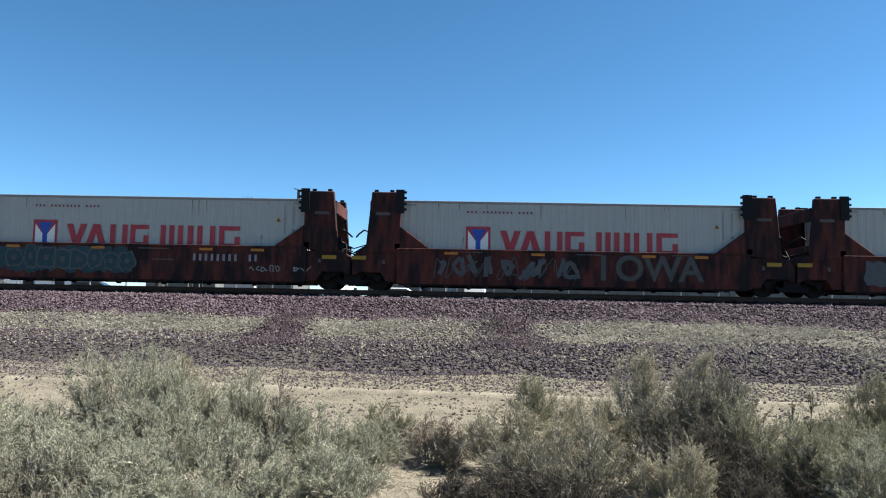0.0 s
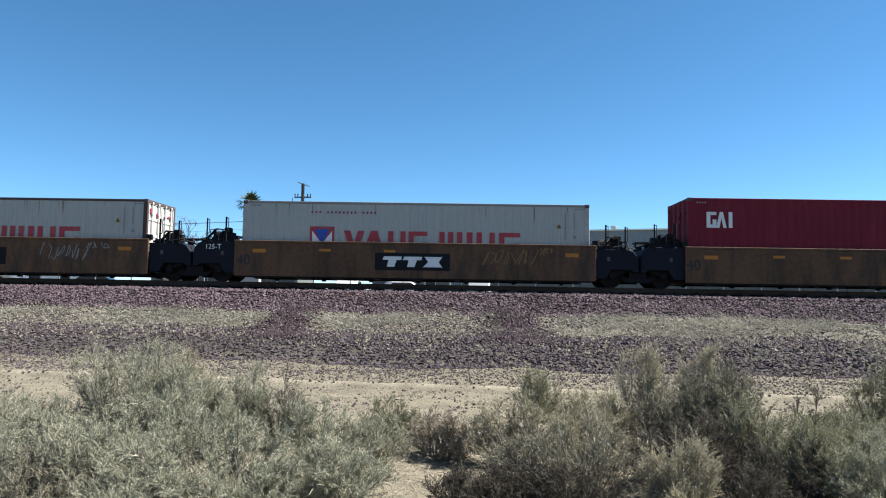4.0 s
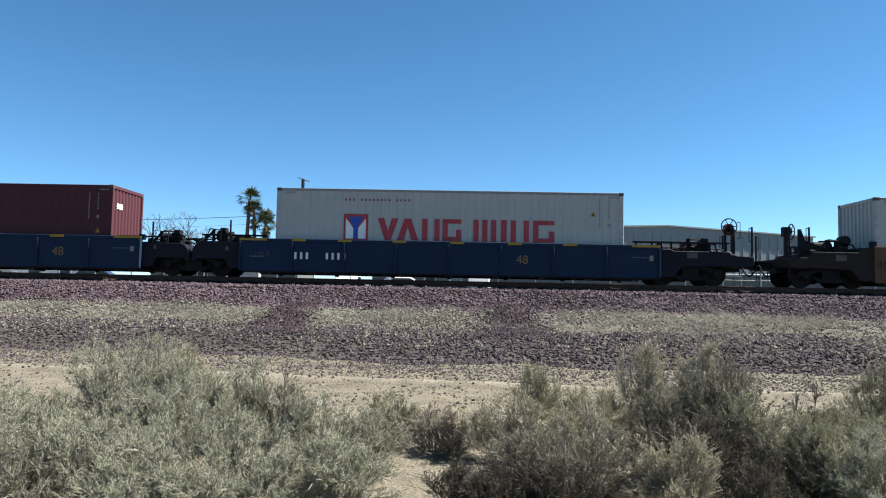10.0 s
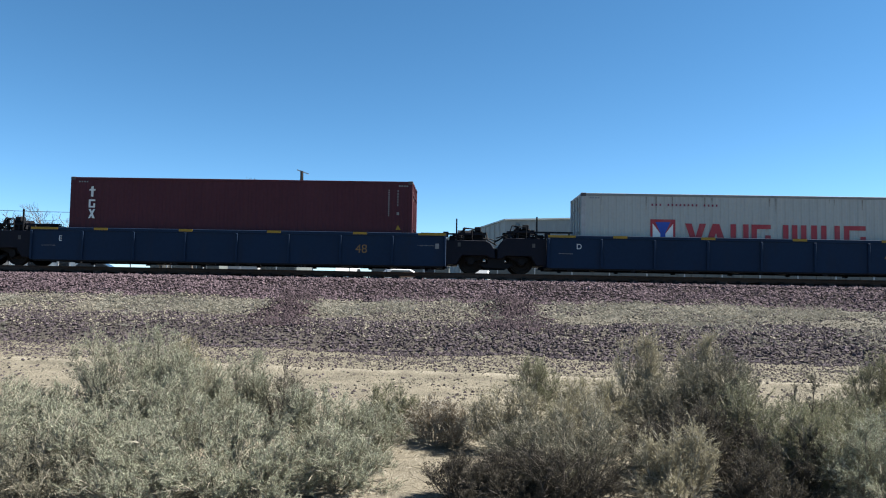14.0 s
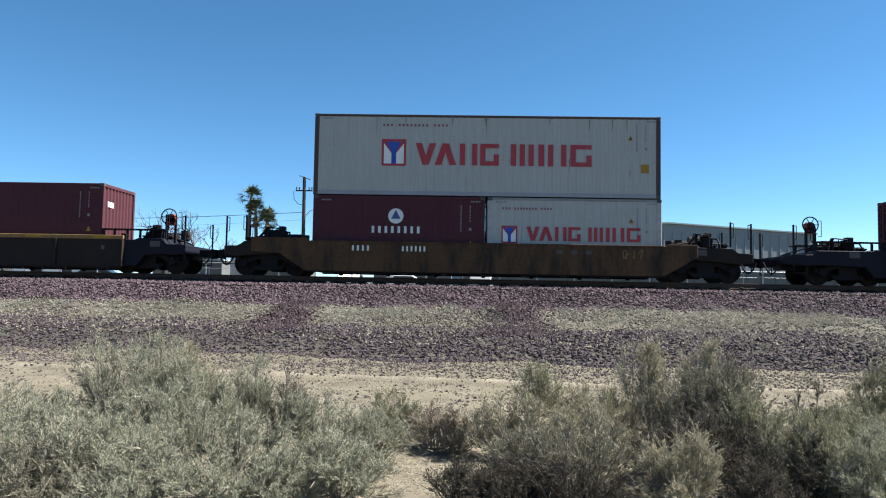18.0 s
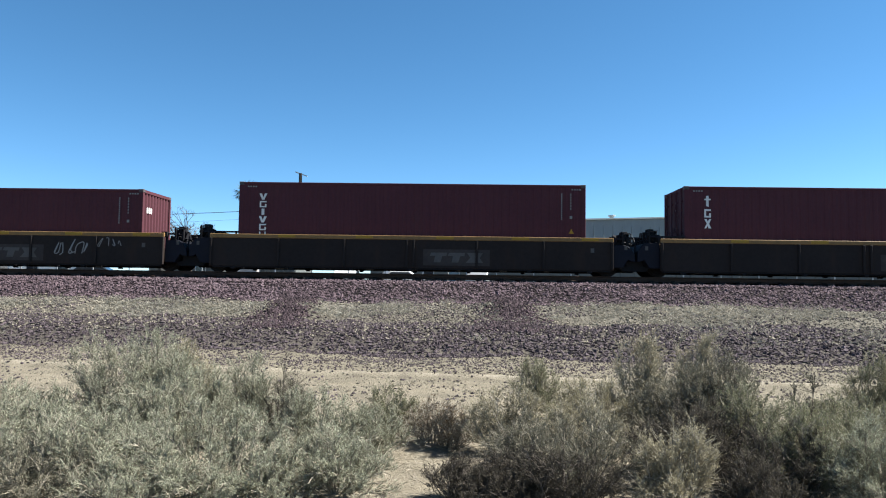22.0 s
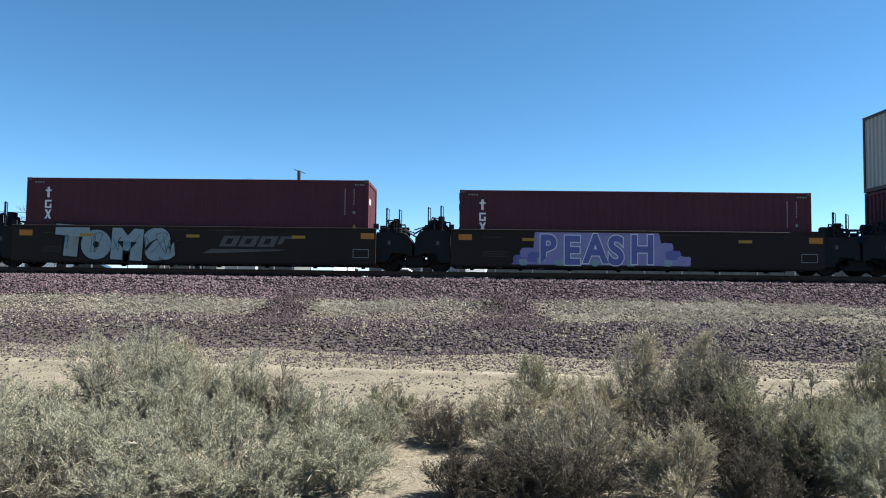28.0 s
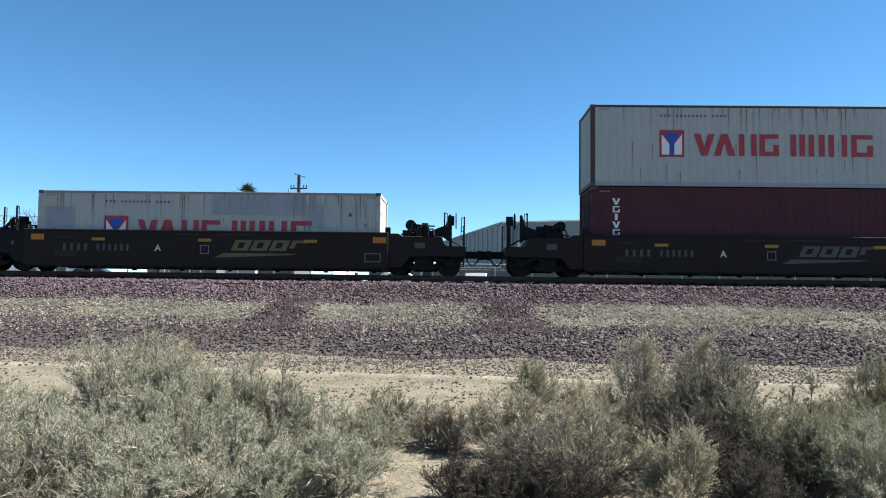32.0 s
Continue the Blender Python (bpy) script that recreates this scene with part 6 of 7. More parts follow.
def utility_pole():
    x, y = -13.55, 60.0
    z0 = land(x, y)
    top = 1.75 + 9.8 - z0
    ob = thing("utility_pole", "dark timber utility pole with cross-arm and street light", "pole", at=pose(x, y, z0, 0, 0, 0))
    bm = bmesh.new()
    tube(bm, (0, 0, -0.3), (0, 0, top), 0.19, 10, 0.13)
    part("post", bm, M["timber"], ob)
    bm = bmesh.new()
    prism(bm, [(-0.42, top + 0.06), (0.6, top - 0.3), (0.6, top - 0.22), (-0.42, top + 0.16)], -0.06, 0.06)
    part("cap_arm", bm, M["galvanised"], ob, "pale tilted arm")
    bm = bmesh.new()
    box(bm, -0.72, 0.72, -0.05, 0.05, top - 1.22, top - 1.12)
    arm = part("cross_arm", bm, M["timber"], ob)
    for k in (-0.66, -0.42, 0.42, 0.66):
        bm = bmesh.new()
        tube(bm, (k, 0, top - 1.12), (k, 0, top - 0.88), 0.035, 8, 0.06)
        part("insulator", bm, M["glass_dark"], arm)
    bm = bmesh.new()
    pipe(bm, [(-0.9, 0, top - 1.2), (-0.85, 0, top - 1.9), (-0.5, 0, top - 2.3), (-0.12, 0, top - 2.4)], 0.025)
    part("jumper_wire", bm, M["rubber"], ob)
    bm = bmesh.new()
    pipe(bm, [(0.1, 0, top - 3.4), (0.55, 0, top - 2.9), (1.1, 0, top - 2.7), (1.8, 0, top - 2.62)], 0.035, 6)
    la = part("lamp_arm", bm, M["galvanised"], ob)
    bm = bmesh.new()
    prism(bm, [(1.7, top - 2.62), (1.8, top - 2.52), (2.25, top - 2.58), (2.4, top - 2.68), (2.2, top - 2.74), (1.8, top - 2.72)], -0.14, 0.14)
    part("lamp_head", bm, M["galvanised"], la, "cobra-head street light")
    # the span of wire to the next pole, off to the left
    bm = bmesh.new()
    n = 14
    pts = []
    for i in range(n + 1):
        f = i / n
        pts.append((-46 * f, 0, (top - 3.02) * 1 + f * 1.05 - 1.1 * math.sin(math.pi * f)))
    pipe(bm, pts, 0.022, 4)
    part("wire", bm, M["rubber"], ob)
    bm = bmesh.new()
    pipe(bm, [(-46 * f, 0.5, top - 3.6 + f * 1.0 - 1.2 * math.sin(math.pi * f)) for f in (i / n for i in range(n + 1))], 0.008, 4)
    part("wire", bm, M["rubber"], ob)
    far = thing("utility_pole", "plain dark timber utility pole carrying the wire", "pole", at=pose(x - 46, y, land(x - 46, y), 0, 0, 0))
    bm = bmesh.new()
    tube(bm, (0, 0, -0.3), (0, 0, top - 0.6), 0.18, 10, 0.13)
    part("post", bm, M["timber"], far)


def frond(bm, c, az, rise, length, rng, width):
    """A fan leaf: a stalk that ends in a splay of narrow blades."""
    d = Vector((math.cos(az) * math.cos(rise), math.sin(az) * math.cos(rise), math.sin(rise)))
    tip = c + d * length * 0.5 + Vector((0, 0, -0.04 * length))
    side = d.cross(Vector((0, 0, 1))).normalized()
    up = side.cross(d)
    q = 0.015 * length
    bm.faces.new([bm.verts.new(p) for p in (c - side * q, c + side * q, tip + side * q, tip - side * q)])
    k = 8
    for i in range(k):
        a = (i / (k - 1) - 0.5) * 2.5
        b = (d * math.cos(a) + side * math.sin(a) + up * rng.uniform(-0.2, 0.2)).normalized()
        e = tip + b * length * 0.55 * rng.uniform(0.8, 1.1) + Vector((0, 0, -0.14 * length * abs(a)))
        m = tip + (e - tip) * 0.5
        n = b.cross(up).normalized() * width
        bm.faces.new([bm.verts.new(p) for p in (tip, m + n, e, m - n)])


def palm(x, y, top_rel, crown, seed, lean=0.0):
    rng = random.Random(seed)
    z0 = land(x, y)
    h = 1.75 + top_rel - z0 - crown * 0.45
    ob = thing("fan_palm", "tall fan palm with a shaggy skirt of dry fronds", "palm tree", "palms beyond the track", at=pose(x, y, z0, 0, 0, 0))
    bm = bmesh.new()
    n = 8
    for i in range(n):
        f, g = i / n, (i + 1) / n
        tube(bm, (lean * f * f, 0, h * f - (0.3 if i == 0 else 0)), (lean * g * g, 0, h * g), 0.26 - 0.1 * f, 9, 0.26 - 0.1 * g)
    part("trunk", bm, M["palm_trunk"], ob)
    c = Vector((lean, 0, h))
    bm = bmesh.new()
    for i in range(44):
        rise = rng.uniform(-0.35, 1.4)
        frond(bm, c, rng.uniform(0, 6.28), rise, crown * rng.uniform(0.85, 1.2), rng, 0.055)
    part("crown", flat_of(bm, M["palm_leaf"], "crown"), None, ob)
    bm = bmesh.new()
    for i in range(18):
        frond(bm, c + Vector((0, 0, -rng.uniform(0.1, 1.1))), rng.uniform(0, 6.28), rng.uniform(-1.45, -0.75), crown * rng.uniform(0.5, 0.85), rng, 0.05)
    part("dry_skirt", flat_of(bm, M["palm_dead"], "dry_skirt"), None, ob, "hanging dry fronds")


def bare_tree(x, y, top_rel, spread, seed):
    """A leafless tree: forking limbs that end in fine twigs."""
    rng = random.Random(seed)
    z0 = land(x, y)
    h = 1.75 + top_rel - z0
    ob = thing("bare_tree", "leafless grey tree with fine spreading twigs", "tree", "bare trees beyond the track", at=pose(x, y, z0, 0, 0, 0))
    limbs, twigs = bmesh.new(), bmesh.new()

    def grow(p, d, length, r, depth):
        q = p + d * length
        tube(limbs if depth < 3 else twigs, p, q, r, 5 if depth < 3 else 3, r * 0.62)
        if depth >= 5:
            return
        for i in range(2 if depth in (0, 3) else 3):
            e = Vector((rng.gauss(0, 1), rng.gauss(0, 1), rng.gauss(0.35, 0.5))).normalized()
            grow(q, (d * 0.62 + e * (0.62 * spread)).normalized(), length * rng.uniform(0.62, 0.85), r * 0.6, depth + 1)
    grow(Vector((0, 0, -0.2)), Vector((0, 0, 1)), h * 0.34, 0.17, 0)
    for i in range(2):
        grow(Vector((0, 0, h * 0.22)), Vector((rng.uniform(-1, 1), rng.uniform(-0.4, 0.4), 0.8)).normalized(), h * 0.25, 0.1, 1)
    part("trunk", limbs, M["bark"], ob)
    part("twig_work", twigs, M["bark"], ob)


def yard_fence():
    """Wire fence along the yard: posts, rails and strands."""
    y = 50.0
    ob = thing("yard_fence", "grey wire fence on steel posts", "fence", at=pose(0, y, land(0, y), 0, TILT, 0))
    me = box_mesh("fpost", (-0.035, 0.035, -0.035, 0.035, -0.2, 1.95), M["galvanised"], "post")
    for k in range(-20, 21):
        part("post", me, None, ob, at=pose(k * 2.6, 0, 0))
    for z, r in ((1.9, 0.024), (0.15, 0.014), (0.6, 0.010), (1.05, 0.012), (1.5, 0.010)):
        bm = bmesh.new()
        tube(bm, (-53, 0, z), (53, 0, z), r, 5)
        part("strand", bm, M["galvanised"], ob)


def low_building(x, y, w, deep, h, mat, label, turn=0.0, windows=3, ribs=0, roof=True):
    ob = thing("low_building", label, "building", at=at_ground(x, y, turn))
    bm = bmesh.new()
    box(bm, -w / 2, w / 2, 0, deep, 0, h)
    part("wall", bm, M[mat], ob, bevel=0.03)
    if roof:
        bm = bmesh.new()
        prism(bm, [(-w / 2 - 0.25, h), (w / 2 + 0.25, h), (w / 2 + 0.25, h + 0.12), (0, h + 0.5), (-w / 2 - 0.25, h + 0.12)], -0.25, deep + 0.25)
        part("roof", bm, M["roofing"], ob)
    for k in range(windows):
        cx = -w / 2 + w * (k + 0.5) / max(windows, 1)
        bm = bmesh.new()
        box(bm, cx - 0.5, cx + 0.5, -0.05, 0.02, 1.0, 2.0)
        f = part("window", bm, M["galvanised"], ob, "dark window in a metal frame")
        bm = bmesh.new()
        box(bm, cx - 0.42, cx + 0.42, -0.065, -0.05, 1.08, 1.92)
        part("pane", bm, M["glass_dark"], f)
    for k in range(ribs):
        cx = -w / 2 + w * (k + 0.5) / ribs
        part("rib", box_mesh("lrib", (-0.06, 0.06, -0.08, 0.0, 0.1, h - 0.1), M[mat], "rib"), None, ob, at=pose(cx, 0, 0))


def parked_car(x, y, turn, mat="car_white", label="white parked car seen across the yard", tall=1.45, length=4.4):
    ob = thing("parked_car", label, "car", at=at_ground(x, y, turn))
    L = length / 2
    bm = bmesh.new()
    prism(bm, [(-L, 0.35), (-L, 0.8), (-L + 0.7, 0.95), (-L + 1.3, tall), (L - 1.4, tall), (L - 0.55, 0.95), (L, 0.85), (L, 0.35)], -0.86, 0.86)
    part("body", bm, M[mat], ob, bevel=0.06)
    bm = bmesh.new()
    prism(bm, [(-L + 0.95, 0.97), (-L + 1.42, tall - 0.1), (L - 1.5, tall - 0.1), (L - 0.8, 0.97)], -0.875, 0.875)
    part("side_window", bm, M["glass_dark"], ob)
    for s in (-1, 1):
        for t in (-1, 1):
            bm = bmesh.new()
            tube(bm, (t * (L - 0.8), s * 0.7, 0.32), (t * (L - 0.8), s * 0.88, 0.32), 0.32, 14)
            wl = part("wheel", bm, M["rubber"], ob)
            bm = bmesh.new()
            tube(bm, (t * (L - 0.8), s * 0.87, 0.32), (t * (L - 0.8), s * 0.89, 0.32), 0.19, 10)
            part("rim", bm, M["galvanised"], wl)


def box_trailer(x, y, turn):
    ob = thing("box_trailer", "grey box trailer parked in the yard", "trailer", at=at_ground(x, y, turn))
    bm = bmesh.new()
    box(bm, -1.2, 1.2, 0, 5.0, 0.7, 2.9)
    part("body", bm, M["pale_frame"], ob, bevel=0.04)
    for s in (-1, 1):
        bm = bmesh.new()
        tube(bm, (s * 1.0, 3.4, 0.4), (s * 1.2, 3.4, 0.4), 0.4, 14)
        part("wheel", bm, M["rubber"], ob)
    bm = bmesh.new()
    box(bm, -1.0, 1.0, 0.1, 4.9, 0.5, 0.72)
    part("chassis", bm, M["black"], ob)


warehouse()
utility_pole()
palm(-22.9, 75.0, 10.7, 1.45, 1, 0.3)
palm(-21.9, 75.0, 9.3, 1.3, 2, -0.2)
palm(-21.4, 76.5, 8.6, 1.3, 3, 0.2)
palm(-20.9, 75.0, 7.9, 1.35, 4, 0.1)
bare_tree(-35.0, 62.0, 6.9, 1.0, 5)
bare_tree(-38.4, 62.0, 7.0, 0.75, 6)
bare_tree(-23.6, 62.0, 7.2, 0.85, 7)
bare_tree(-27.2, 64.0, 7.2, 0.8, 8)
yard_fence()
low_building(-34.0, 56.0, 7.0, 6.0, 2.4, "plaster", "low white building with dark windows", 4, 3)
low_building(-14.6, 56.0, 3.4, 6.0, 2.9, "dull_siding", "small ribbed pale green shed", 0, 0, 9)
low_building(-25.0, 64.0, 6.5, 6.0, 2.6, "dull_siding", "low grey shed behind the fence", -3, 2)
low_building(13.0, 66.0, 26.0, 3.0, 2.3, "dull_siding", "long pale lean-to before the warehouse", 3, 0, 20, roof=False)
box_trailer(-16.9, 55.0, 0)
parked_car(-9.0, 57.0, 90)
parked_car(-38.5, 53.0, 8, "car_white", "white parked pickup beside the low building", 1.6, 4.9)
parked_car(-28.0, 54.0, 12, "glass_dark", "dark parked car in the yard")
parked_car(-5.2, 60.0, 20, "galvanised", "grey parked car in the yard")
parked_car(1.5, 58.0, 85, "galvanised", "silver parked car in the yard")
low_building(37.0, 68.0, 22.0, 4.0, 2.7, "dull_siding", "long grey shed beyond the yard fence", 2, 0, 16, roof=False)
low_building(-4.5, 64.0, 7.0, 4.0, 2.0, "dull_siding", "low grey store shed in the yard", 0, 2)
low_building(-50.0, 62.0, 15.0, 5.0, 2.5, "dull_siding", "long low grey shed beside bare trees", 5, 4)


# ---- brush on the near flat ----
# x, y, top above the camera's ground level, width, look
BRUSH = [
    (-4.07, 6.6, 0.68, 1.41, "g"), (-3.75, 8.2, 1.18, 1.45, "g"), (-3.40, 8.9, 1.05, 0.72, "t"), (-3.27, 6.2, 0.66, 1.62, "g"),
    (-2.45, 8.4, 0.86, 0.75, "g"), (-2.03, 8.2, 1.08, 0.42, "k"), (-2.1, 6.1, 0.68, 1.8, "g"), (-1.45, 7.2, 0.66, 1.14, "g"),
    (-0.84, 8.6, 0.50, 0.8, "o"), (-0.3, 8.1, 0.46, 0.75, "b"), (-0.08, 7.9, 0.44, 0.6, "b"), (-1.0, 6.5, 0.36, 0.55, "g"),
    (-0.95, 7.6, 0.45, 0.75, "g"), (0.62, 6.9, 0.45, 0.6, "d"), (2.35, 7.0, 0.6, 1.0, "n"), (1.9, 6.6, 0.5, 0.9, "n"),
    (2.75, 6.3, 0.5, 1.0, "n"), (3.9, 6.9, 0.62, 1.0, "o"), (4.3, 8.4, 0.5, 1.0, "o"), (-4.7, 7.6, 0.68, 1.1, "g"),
    (-3.0, 7.3, 0.78, 1.2, "g"), (-1.02, 6.1, 0.5, 0.85, "g"), (-1.6, 5.7, 0.45, 0.9, "g"), (0.52, 7.7, 0.66, 0.95, "w"),
    (1.00, 9.8, 0.74, 0.8, "o"), (0.95, 6.3, 0.66, 1.40, "d"), (1.51, 8.2, 0.7, 0.91, "t"), (2.15, 8.6, 1.2, 0.72, "w"),
    (2.75, 8.4, 1.14, 0.66, "w"), (2.98, 8.0, 1.02, 0.62, "d"), (1.78, 5.9, 0.62, 0.72, "w"), (2.92, 7.3, 0.76, 0.87, "o"),
    (3.60, 7.6, 0.78, 0.42, "k"), (3.10, 6.4, 0.66, 1.17, "o"), (5.49, 9.6, 0.84, 0.95, "o"), (3.5, 6.0, 0.62, 1.09, "g"),
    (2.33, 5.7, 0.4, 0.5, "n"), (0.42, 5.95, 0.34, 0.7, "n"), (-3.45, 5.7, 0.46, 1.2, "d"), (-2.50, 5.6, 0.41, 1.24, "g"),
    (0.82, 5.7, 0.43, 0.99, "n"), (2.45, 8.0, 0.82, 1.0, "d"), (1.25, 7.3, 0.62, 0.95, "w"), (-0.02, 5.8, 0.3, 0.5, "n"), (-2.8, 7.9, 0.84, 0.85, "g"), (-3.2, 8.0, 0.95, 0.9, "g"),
]
LOOKS = {
    "g": ("leaf_grey", "twig", "dense grey-green desert shrub of fine twigs"),
    "o": ("leaf_green", "twig", "olive-green desert shrub of fine upright twigs"),
    "d": ("leaf_dark", "twig", "dark olive desert shrub of tangled twigs"),
    "t": ("leaf_tan", "twig_pale", "straw-coloured dry desert shrub"),
    "b": ("leaf_brown", "twig_pale", "brown dead tumbleweed with bleached stems"),
    "w": ("leaf_warm", "twig_pale", "olive-tan dry desert shrub of feathery twigs"),
    # n: low filler shrubs, the shadow there put into their leaf colour
    "n": ("leaf_shade", "bark", "brown dry shrub of tangled twigs, leaves coloured as shaded"),
    "k": ("leaf_dark", "bark", "sparse leafy sprig with bare dark stems"),
}


def ribbon(a, b, w, rng):
    """Thin crossed-free strips from points a to b: vertices and quads."""
    d = b - a
    n = np.cross(d, rng.normal(size=d.shape))
    n /= np.linalg.norm(n, axis=1, keepdims=True) + 1e-9
    n *= np.asarray(w)[:, None] / 2
    v = np.stack([a - n, a + n, b + n * 0.5, b - n * 0.5], 1).reshape(-1, 3)
    return v, np.arange(len(v)).reshape(-1, 4)


def shrub(x, y, top, width, look, seed):
    rng = np.random.default_rng(seed)
    leaf, wood, label = LOOKS[look]
    z0 = land(x, y)
    h = max(0.3, top - z0)
    ob = thing("desert_shrub", label, "shrub", "desert shrubs", at=pose(x, y, z0 - 0.02, 0, 0, 0))
    r = width / 2
    sparse = look == "k"
    dead = look == "b"
    # limbs out of the root crown; each bends up and outwards and ends in a plume
    k = int(12 + 19 * width) if not sparse else 7
    az = rng.uniform(0, 2 * np.pi, k)
    out = rng.uniform(0.08, 1.0, k) ** 0.75
    tipz = h * np.clip(0.98 - 0.72 * out ** 2.4 + rng.normal(0, 0.1, k), 0.12, 1.04)
    root = np.stack([0.15 * r * np.cos(az), 0.15 * r * np.sin(az), np.zeros(k)], 1)
    tip = np.stack([r * out * np.cos(az), r * out * np.sin(az) * 0.85, tipz], 1)
    mid = root * 0.45 + tip * 0.55
    mid[:, 2] = tip[:, 2] * 0.45
    mid[:, :2] += rng.normal(0, 0.06 * r, (k, 2))
    sv, sf = [], []

    def add(v, f):
        sf.append(f + sum(len(q) for q in sv))
        sv.append(v)
    for a, b, w in ((root, mid, 0.017), (mid, tip, 0.010)):
        for j in range(2):
            add(*ribbon(a, b, np.full(k, w), rng))
    # branchlets fan out of the limbs, bent twigs out of the branchlets
    nb = int((170 + 480 * width * h) * (0.4 if sparse else 1))
    who = rng.integers(0, k, nb)
    f = rng.uniform(0.1, 1.0, nb)[:, None] ** 0.7
    bp = np.where(f < 0.5, root[who] + (mid[who] - root[who]) * f * 2, mid[who] + (tip[who] - mid[who]) * (f - 0.5) * 2)
    axis = tip[who] - mid[who]
    axis /= np.linalg.norm(axis, axis=1, keepdims=True)
    bd = axis * 0.8 + rng.normal(0, 0.5, (nb, 3)) + np.array([0, 0, 0.25])
    bd /= np.linalg.norm(bd, axis=1, keepdims=True)
    bl = rng.uniform(0.08, 0.26, nb)[:, None] * (0.55 + 0.5 * h) * (1.15 - 0.55 * f)
    bq = bp + bd * bl
    bq[:, 2] = np.clip(bq[:, 2], 0.02, None)
    add(*ribbon(bp, bq, rng.uniform(0.004, 0.008, nb), rng))
    per_b = 6 if not dead else 8
    n = nb * per_b
    i = np.repeat(np.arange(nb), per_b)
    p = bp[i] + (bq[i] - bp[i]) * rng.uniform(0.15, 1.0, n)[:, None]
    d = bd[i] + rng.normal(0, 0.42, (n, 3))
    d /= np.linalg.norm(d, axis=1, keepdims=True)
    reach = rng.uniform(0.035, 0.09, n)[:, None] * (0.8 + 0.4 * h)
    knee = p + d * reach * 0.55
    d2 = d + rng.normal(0, 0.3, (n, 3)) + np.array([0, 0, 0.2])
    d2 /= np.linalg.norm(d2, axis=1, keepdims=True)
    q = knee + d2 * reach * 0.6
    q[:, 2] = np.clip(q[:, 2], 0.01, None)
    add(*ribbon(p, knee, rng.uniform(0.003, 0.005, n), rng))
    add(*ribbon(knee, q, rng.uniform(0.0024, 0.004, n), rng))
    # long bare stems that arch out of the crown, and bleached ones low in the skirt
    if not sparse:
        for ns, low in ((int(60 * width), False), (int(34 * width), True)):
            who = rng.integers(0, k, ns)
            if low:
                p0 = root[who] + (mid[who] - root[who]) * rng.uniform(0.2, 1.0, ns)[:, None]
                dr = np.stack([np.cos(az[who]), np.sin(az[who]), rng.uniform(-0.1, 0.7, ns)], 1) + rng.normal(0, 0.4, (ns, 3))
            else:
                p0 = mid[who] + (tip[who] - mid[who]) * rng.uniform(0, 0.6, ns)[:, None]
                dr = (tip[who] - root[who]) * np.array([1.3, 1.3, 0.8]) + rng.normal(0, 0.25, (ns, 3)) * h
            dr /= np.linalg.norm(dr, axis=1, keepdims=True)
            for j in range(5):
                p1 = p0 + dr * (rng.uniform(0.04, 0.1, ns)[:, None])
                p1[:, 2] = np.clip(p1[:, 2], 0.03, h * 1.08)
                add(*ribbon(p0, p1, np.full(ns, (0.009 if low else 0.0055) - 0.0008 * j), rng))
                p0, dr = p1, dr + rng.normal(0, 0.28, (ns, 3))
                dr /= np.linalg.norm(dr, axis=1, keepdims=True)
    raw("branchwork", np.concatenate(sv), np.concatenate(sf), M[wood], ob)
    # narrow leaves and leafy shoots laid along the twigs
    each = 2 if dead else 8
    m = n * each
    w = np.repeat(np.arange(n), each)
    c = p[w] + (q - p)[w] * rng.uniform(0.2, 1.1, m)[:, None] + rng.normal(0, 0.006, (m, 3))
    a = d2[w] + rng.normal(0, 0.65, (m, 3)) + np.array([0, 0, 0.1])
    a /= np.linalg.norm(a, axis=1, keepdims=True)
    b = np.cross(a, rng.normal(size=(m, 3)))
    b /= np.linalg.norm(b, axis=1, keepdims=True) + 1e-9
    sl = rng.uniform(0.015, 0.036, m)[:, None]
    sw = rng.uniform(0.0016, 0.0030, m)[:, None]
    v = np.stack([c - a * sl / 2, c + b * sw, c + a * sl / 2, c - b * sw], 1).reshape(-1, 3)
    raw("foliage", v, np.arange(4 * m).reshape(-1, 4), M[leaf], ob)
    return ob


def dry_grass():
    """Pale tufts on the bank and the flat, joined."""
    rng = np.random.default_rng(77)
    k = 9000
    x = rng.uniform(-19, 19, k)
    s = rng.uniform(0.22, 0.9, k) + 0.07 * hash_noise(x, 0 * x, 2.9, 41)
    y = CREST_Y - s * (CREST_Y - foot_y(x))
    lush = np.exp(-((s - 0.42) / 0.17) ** 2) * 0.5 + 0.12 * (x < -4)
    keep = hash_noise(x, y, 1.4, 5) + 0.6 * hash_noise(x, y, 0.45, 6) + lush > 0.3
    x, y = x[keep], y[keep]
    per = 9
    i = np.repeat(np.arange(len(x)), per)
    m = len(i)
    size = rng.uniform(0.5, 1.5, len(x))[i]
    a = np.stack([x[i] + rng.normal(0, 0.05, m), y[i] + rng.normal(0, 0.05, m), ground_z(x[i], y[i])], 1)
    b = a + np.stack([rng.normal(0, 0.09, m), rng.normal(0, 0.09, m), rng.uniform(0.02, 0.09, m)], 1) * size[:, None]
    v, f = ribbon(a, b, rng.uniform(0.008, 0.022, m), rng)
    tagged(raw("dry_grass", v, f, M["straw"]), "pale dry grass litter on the bank", "grass", kind="stuff")


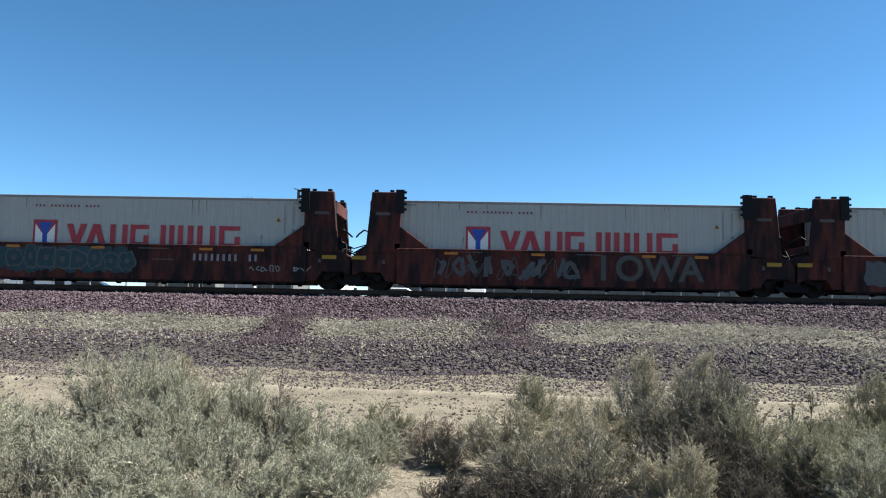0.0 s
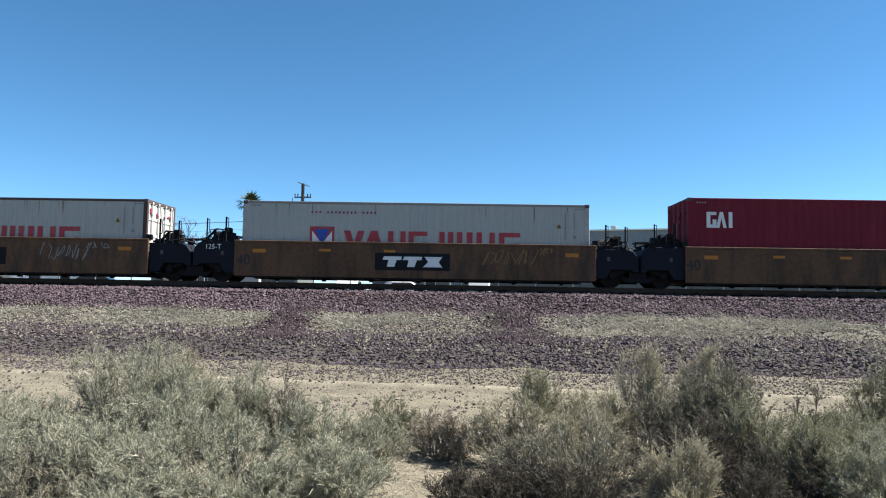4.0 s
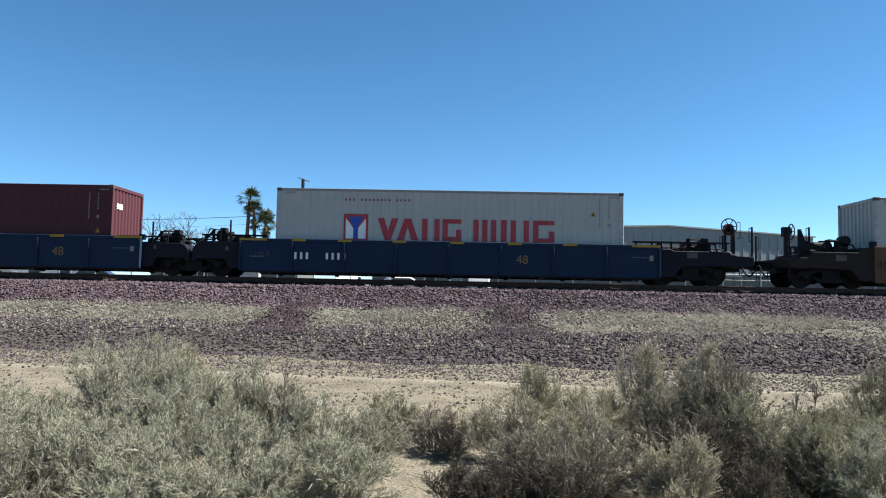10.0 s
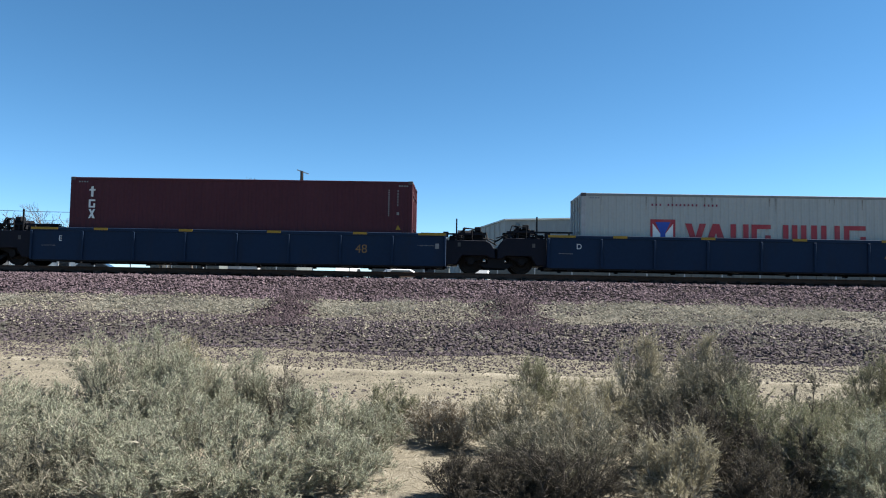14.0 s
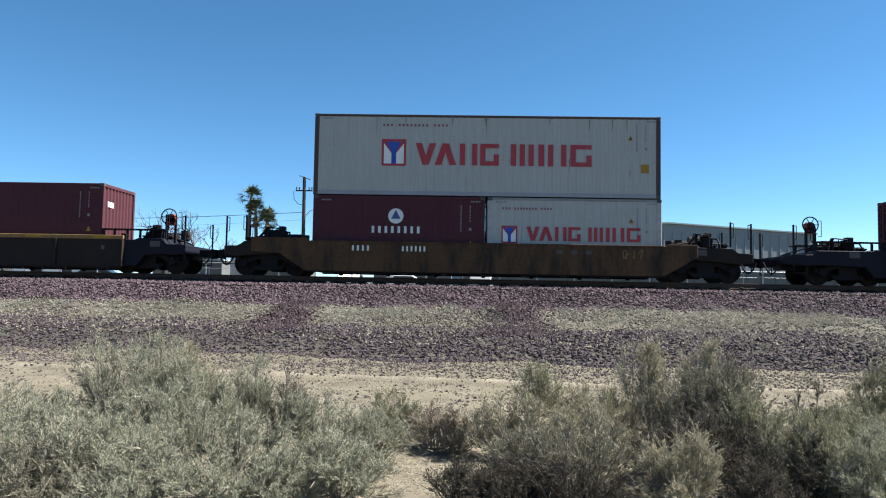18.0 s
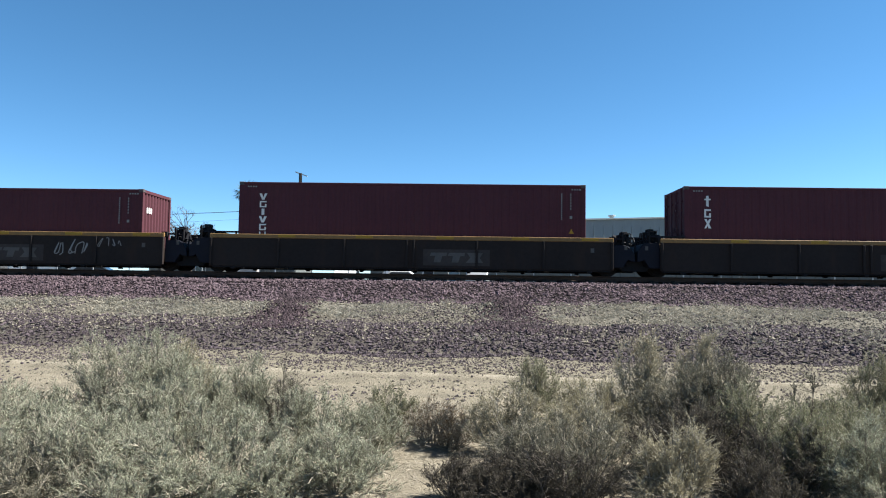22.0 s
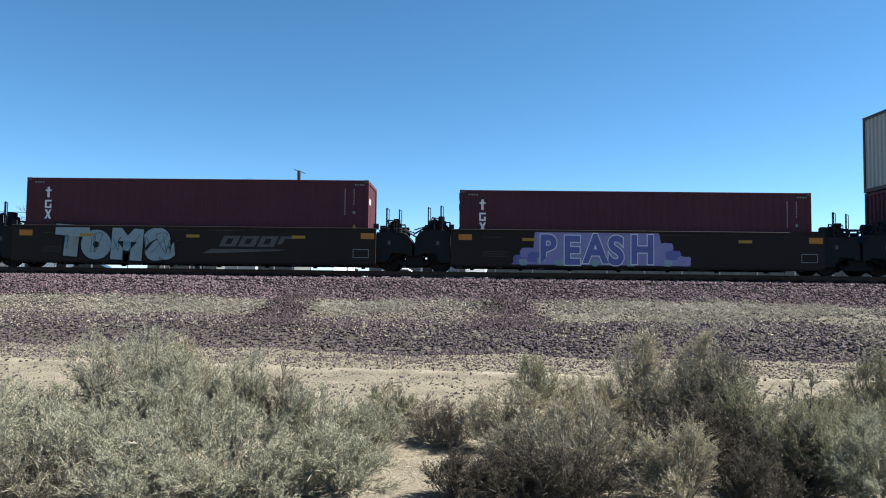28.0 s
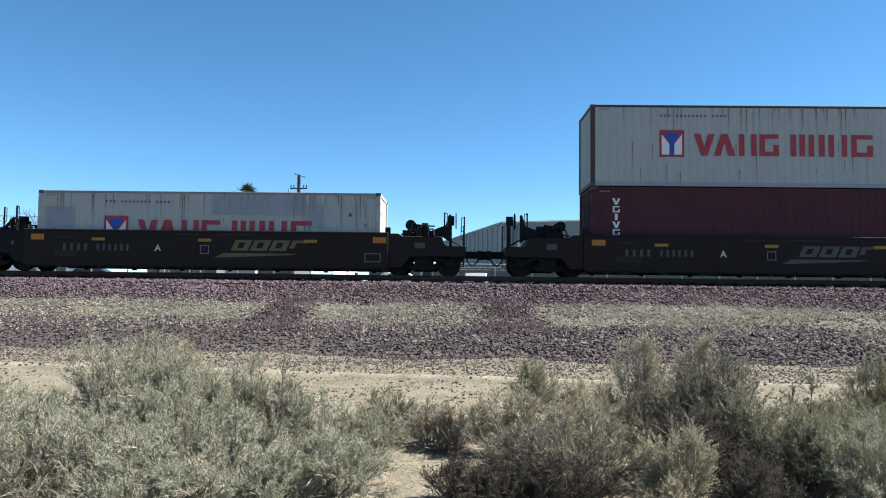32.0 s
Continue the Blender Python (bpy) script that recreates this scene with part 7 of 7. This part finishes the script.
def flat_litter():
    """Short dry stalks and scraps that roughen the sand of the flat."""
    rng = np.random.default_rng(79)
    k = 9000
    x, y = rng.uniform(-14, 14, k), rng.uniform(8.5, 17.5, k)
    off = np.abs(y - rut_y(x) - 0.12)
    keep = (hash_noise(x, y, 1.1, 8) + 0.6 * hash_noise(x, y, 0.4, 9) > 0.0) & (off > 0.35) & (y < foot_y(x))
    x, y = x[keep], y[keep]
    i = np.repeat(np.arange(len(x)), 4)
    m = len(i)
    a = np.stack([x[i] + rng.normal(0, 0.03, m), y[i] + rng.normal(0, 0.03, m), ground_z(x[i], y[i])], 1)
    b = a + np.stack([rng.normal(0, 0.035, m), rng.normal(0, 0.035, m), rng.uniform(0.01, 0.05, m)], 1)
    v, f = ribbon(a, b, rng.uniform(0.006, 0.014, m), rng)
    tagged(raw("flat_litter", v, f, M["twig"]), "short dry stalks scattered over the sand", "litter", kind="stuff")


def fallen_twigs():
    rng = np.random.default_rng(78)
    k = 1100
    x, y = rng.normal(-0.55, 0.55, k), rng.uniform(5.2, 8.8, k)
    z = ground_z(x, y) + 0.012
    a = np.stack([x, y, z], 1)
    d = rng.uniform(0, 6.28, k)
    ln = rng.uniform(0.02, 0.2, k)
    b = a + np.stack([np.cos(d) * ln, np.sin(d) * ln, rng.uniform(0, 0.05, k)], 1)
    v, f = ribbon(a, b, rng.uniform(0.002, 0.006, k), rng)
    tagged(raw("fallen_twigs", v, f, M["twig"]), "bleached twigs lying on the sand", "twigs", kind="stuff")


for n_, (x_, y_, top_, w_, look_) in enumerate(BRUSH):
    shrub(x_, y_, top_, w_ * 1.15, look_, 900 + n_)
dry_grass()
flat_litter()
fallen_twigs()


def insect():
    """A small fly that crosses the view once."""
    ob = thing("flying_insect", "tiny dark flying insect in the air", "insect")
    bm = bmesh.new()
    bmesh.ops.create_uvsphere(bm, u_segments=8, v_segments=6, radius=0.0026)
    for v in bm.verts:
        v.co.x *= 2.2
    part("body", bm, M["bird"], ob)
    for s in (-1, 1):
        bm = bmesh.new()
        bm.faces.new([bm.verts.new(c) for c in ((-0.003, 0, 0.003), (0.003, 0, 0.003), (0.001 * s + 0.006 * s, 0.004 * s, 0.010), (-0.002 + 0.006 * s, 0.004 * s, 0.011))])
        part("wing", flat_of(bm, M["bird"], "wing"), None, ob)
    return ob


FLY = insect()


# ---- what moves ----
def motions():
    seconds = [*range(32), 31.5, 32]
    for ob, u, h in MOVERS:
        rows = []
        for t in seconds:
            x = u + run(t) + (0.4 if t == 32 else 0.0)      # a last small spurt
            rows.append((t, pose(x, TRACK_Y, RAIL_Z + GRADE * x + h, 0, TILT, 0)))
        walk(ob, rows)
    walk(FLY, [(t, pose(-1.137 + 4.42 * (t - 7), 2.0, 2.17)) for t in (0, 7, 14, 32)])
    turns = [(k / FPS, math.degrees(run(k / FPS) / 0.42)) for k in range(0, 32 * FPS + 1)]
    for w, x in WHEELSETS:
        walk(w, [(t, pose(x, 0, 0.42, 0, a, 0)) for t, a in turns])


motions()
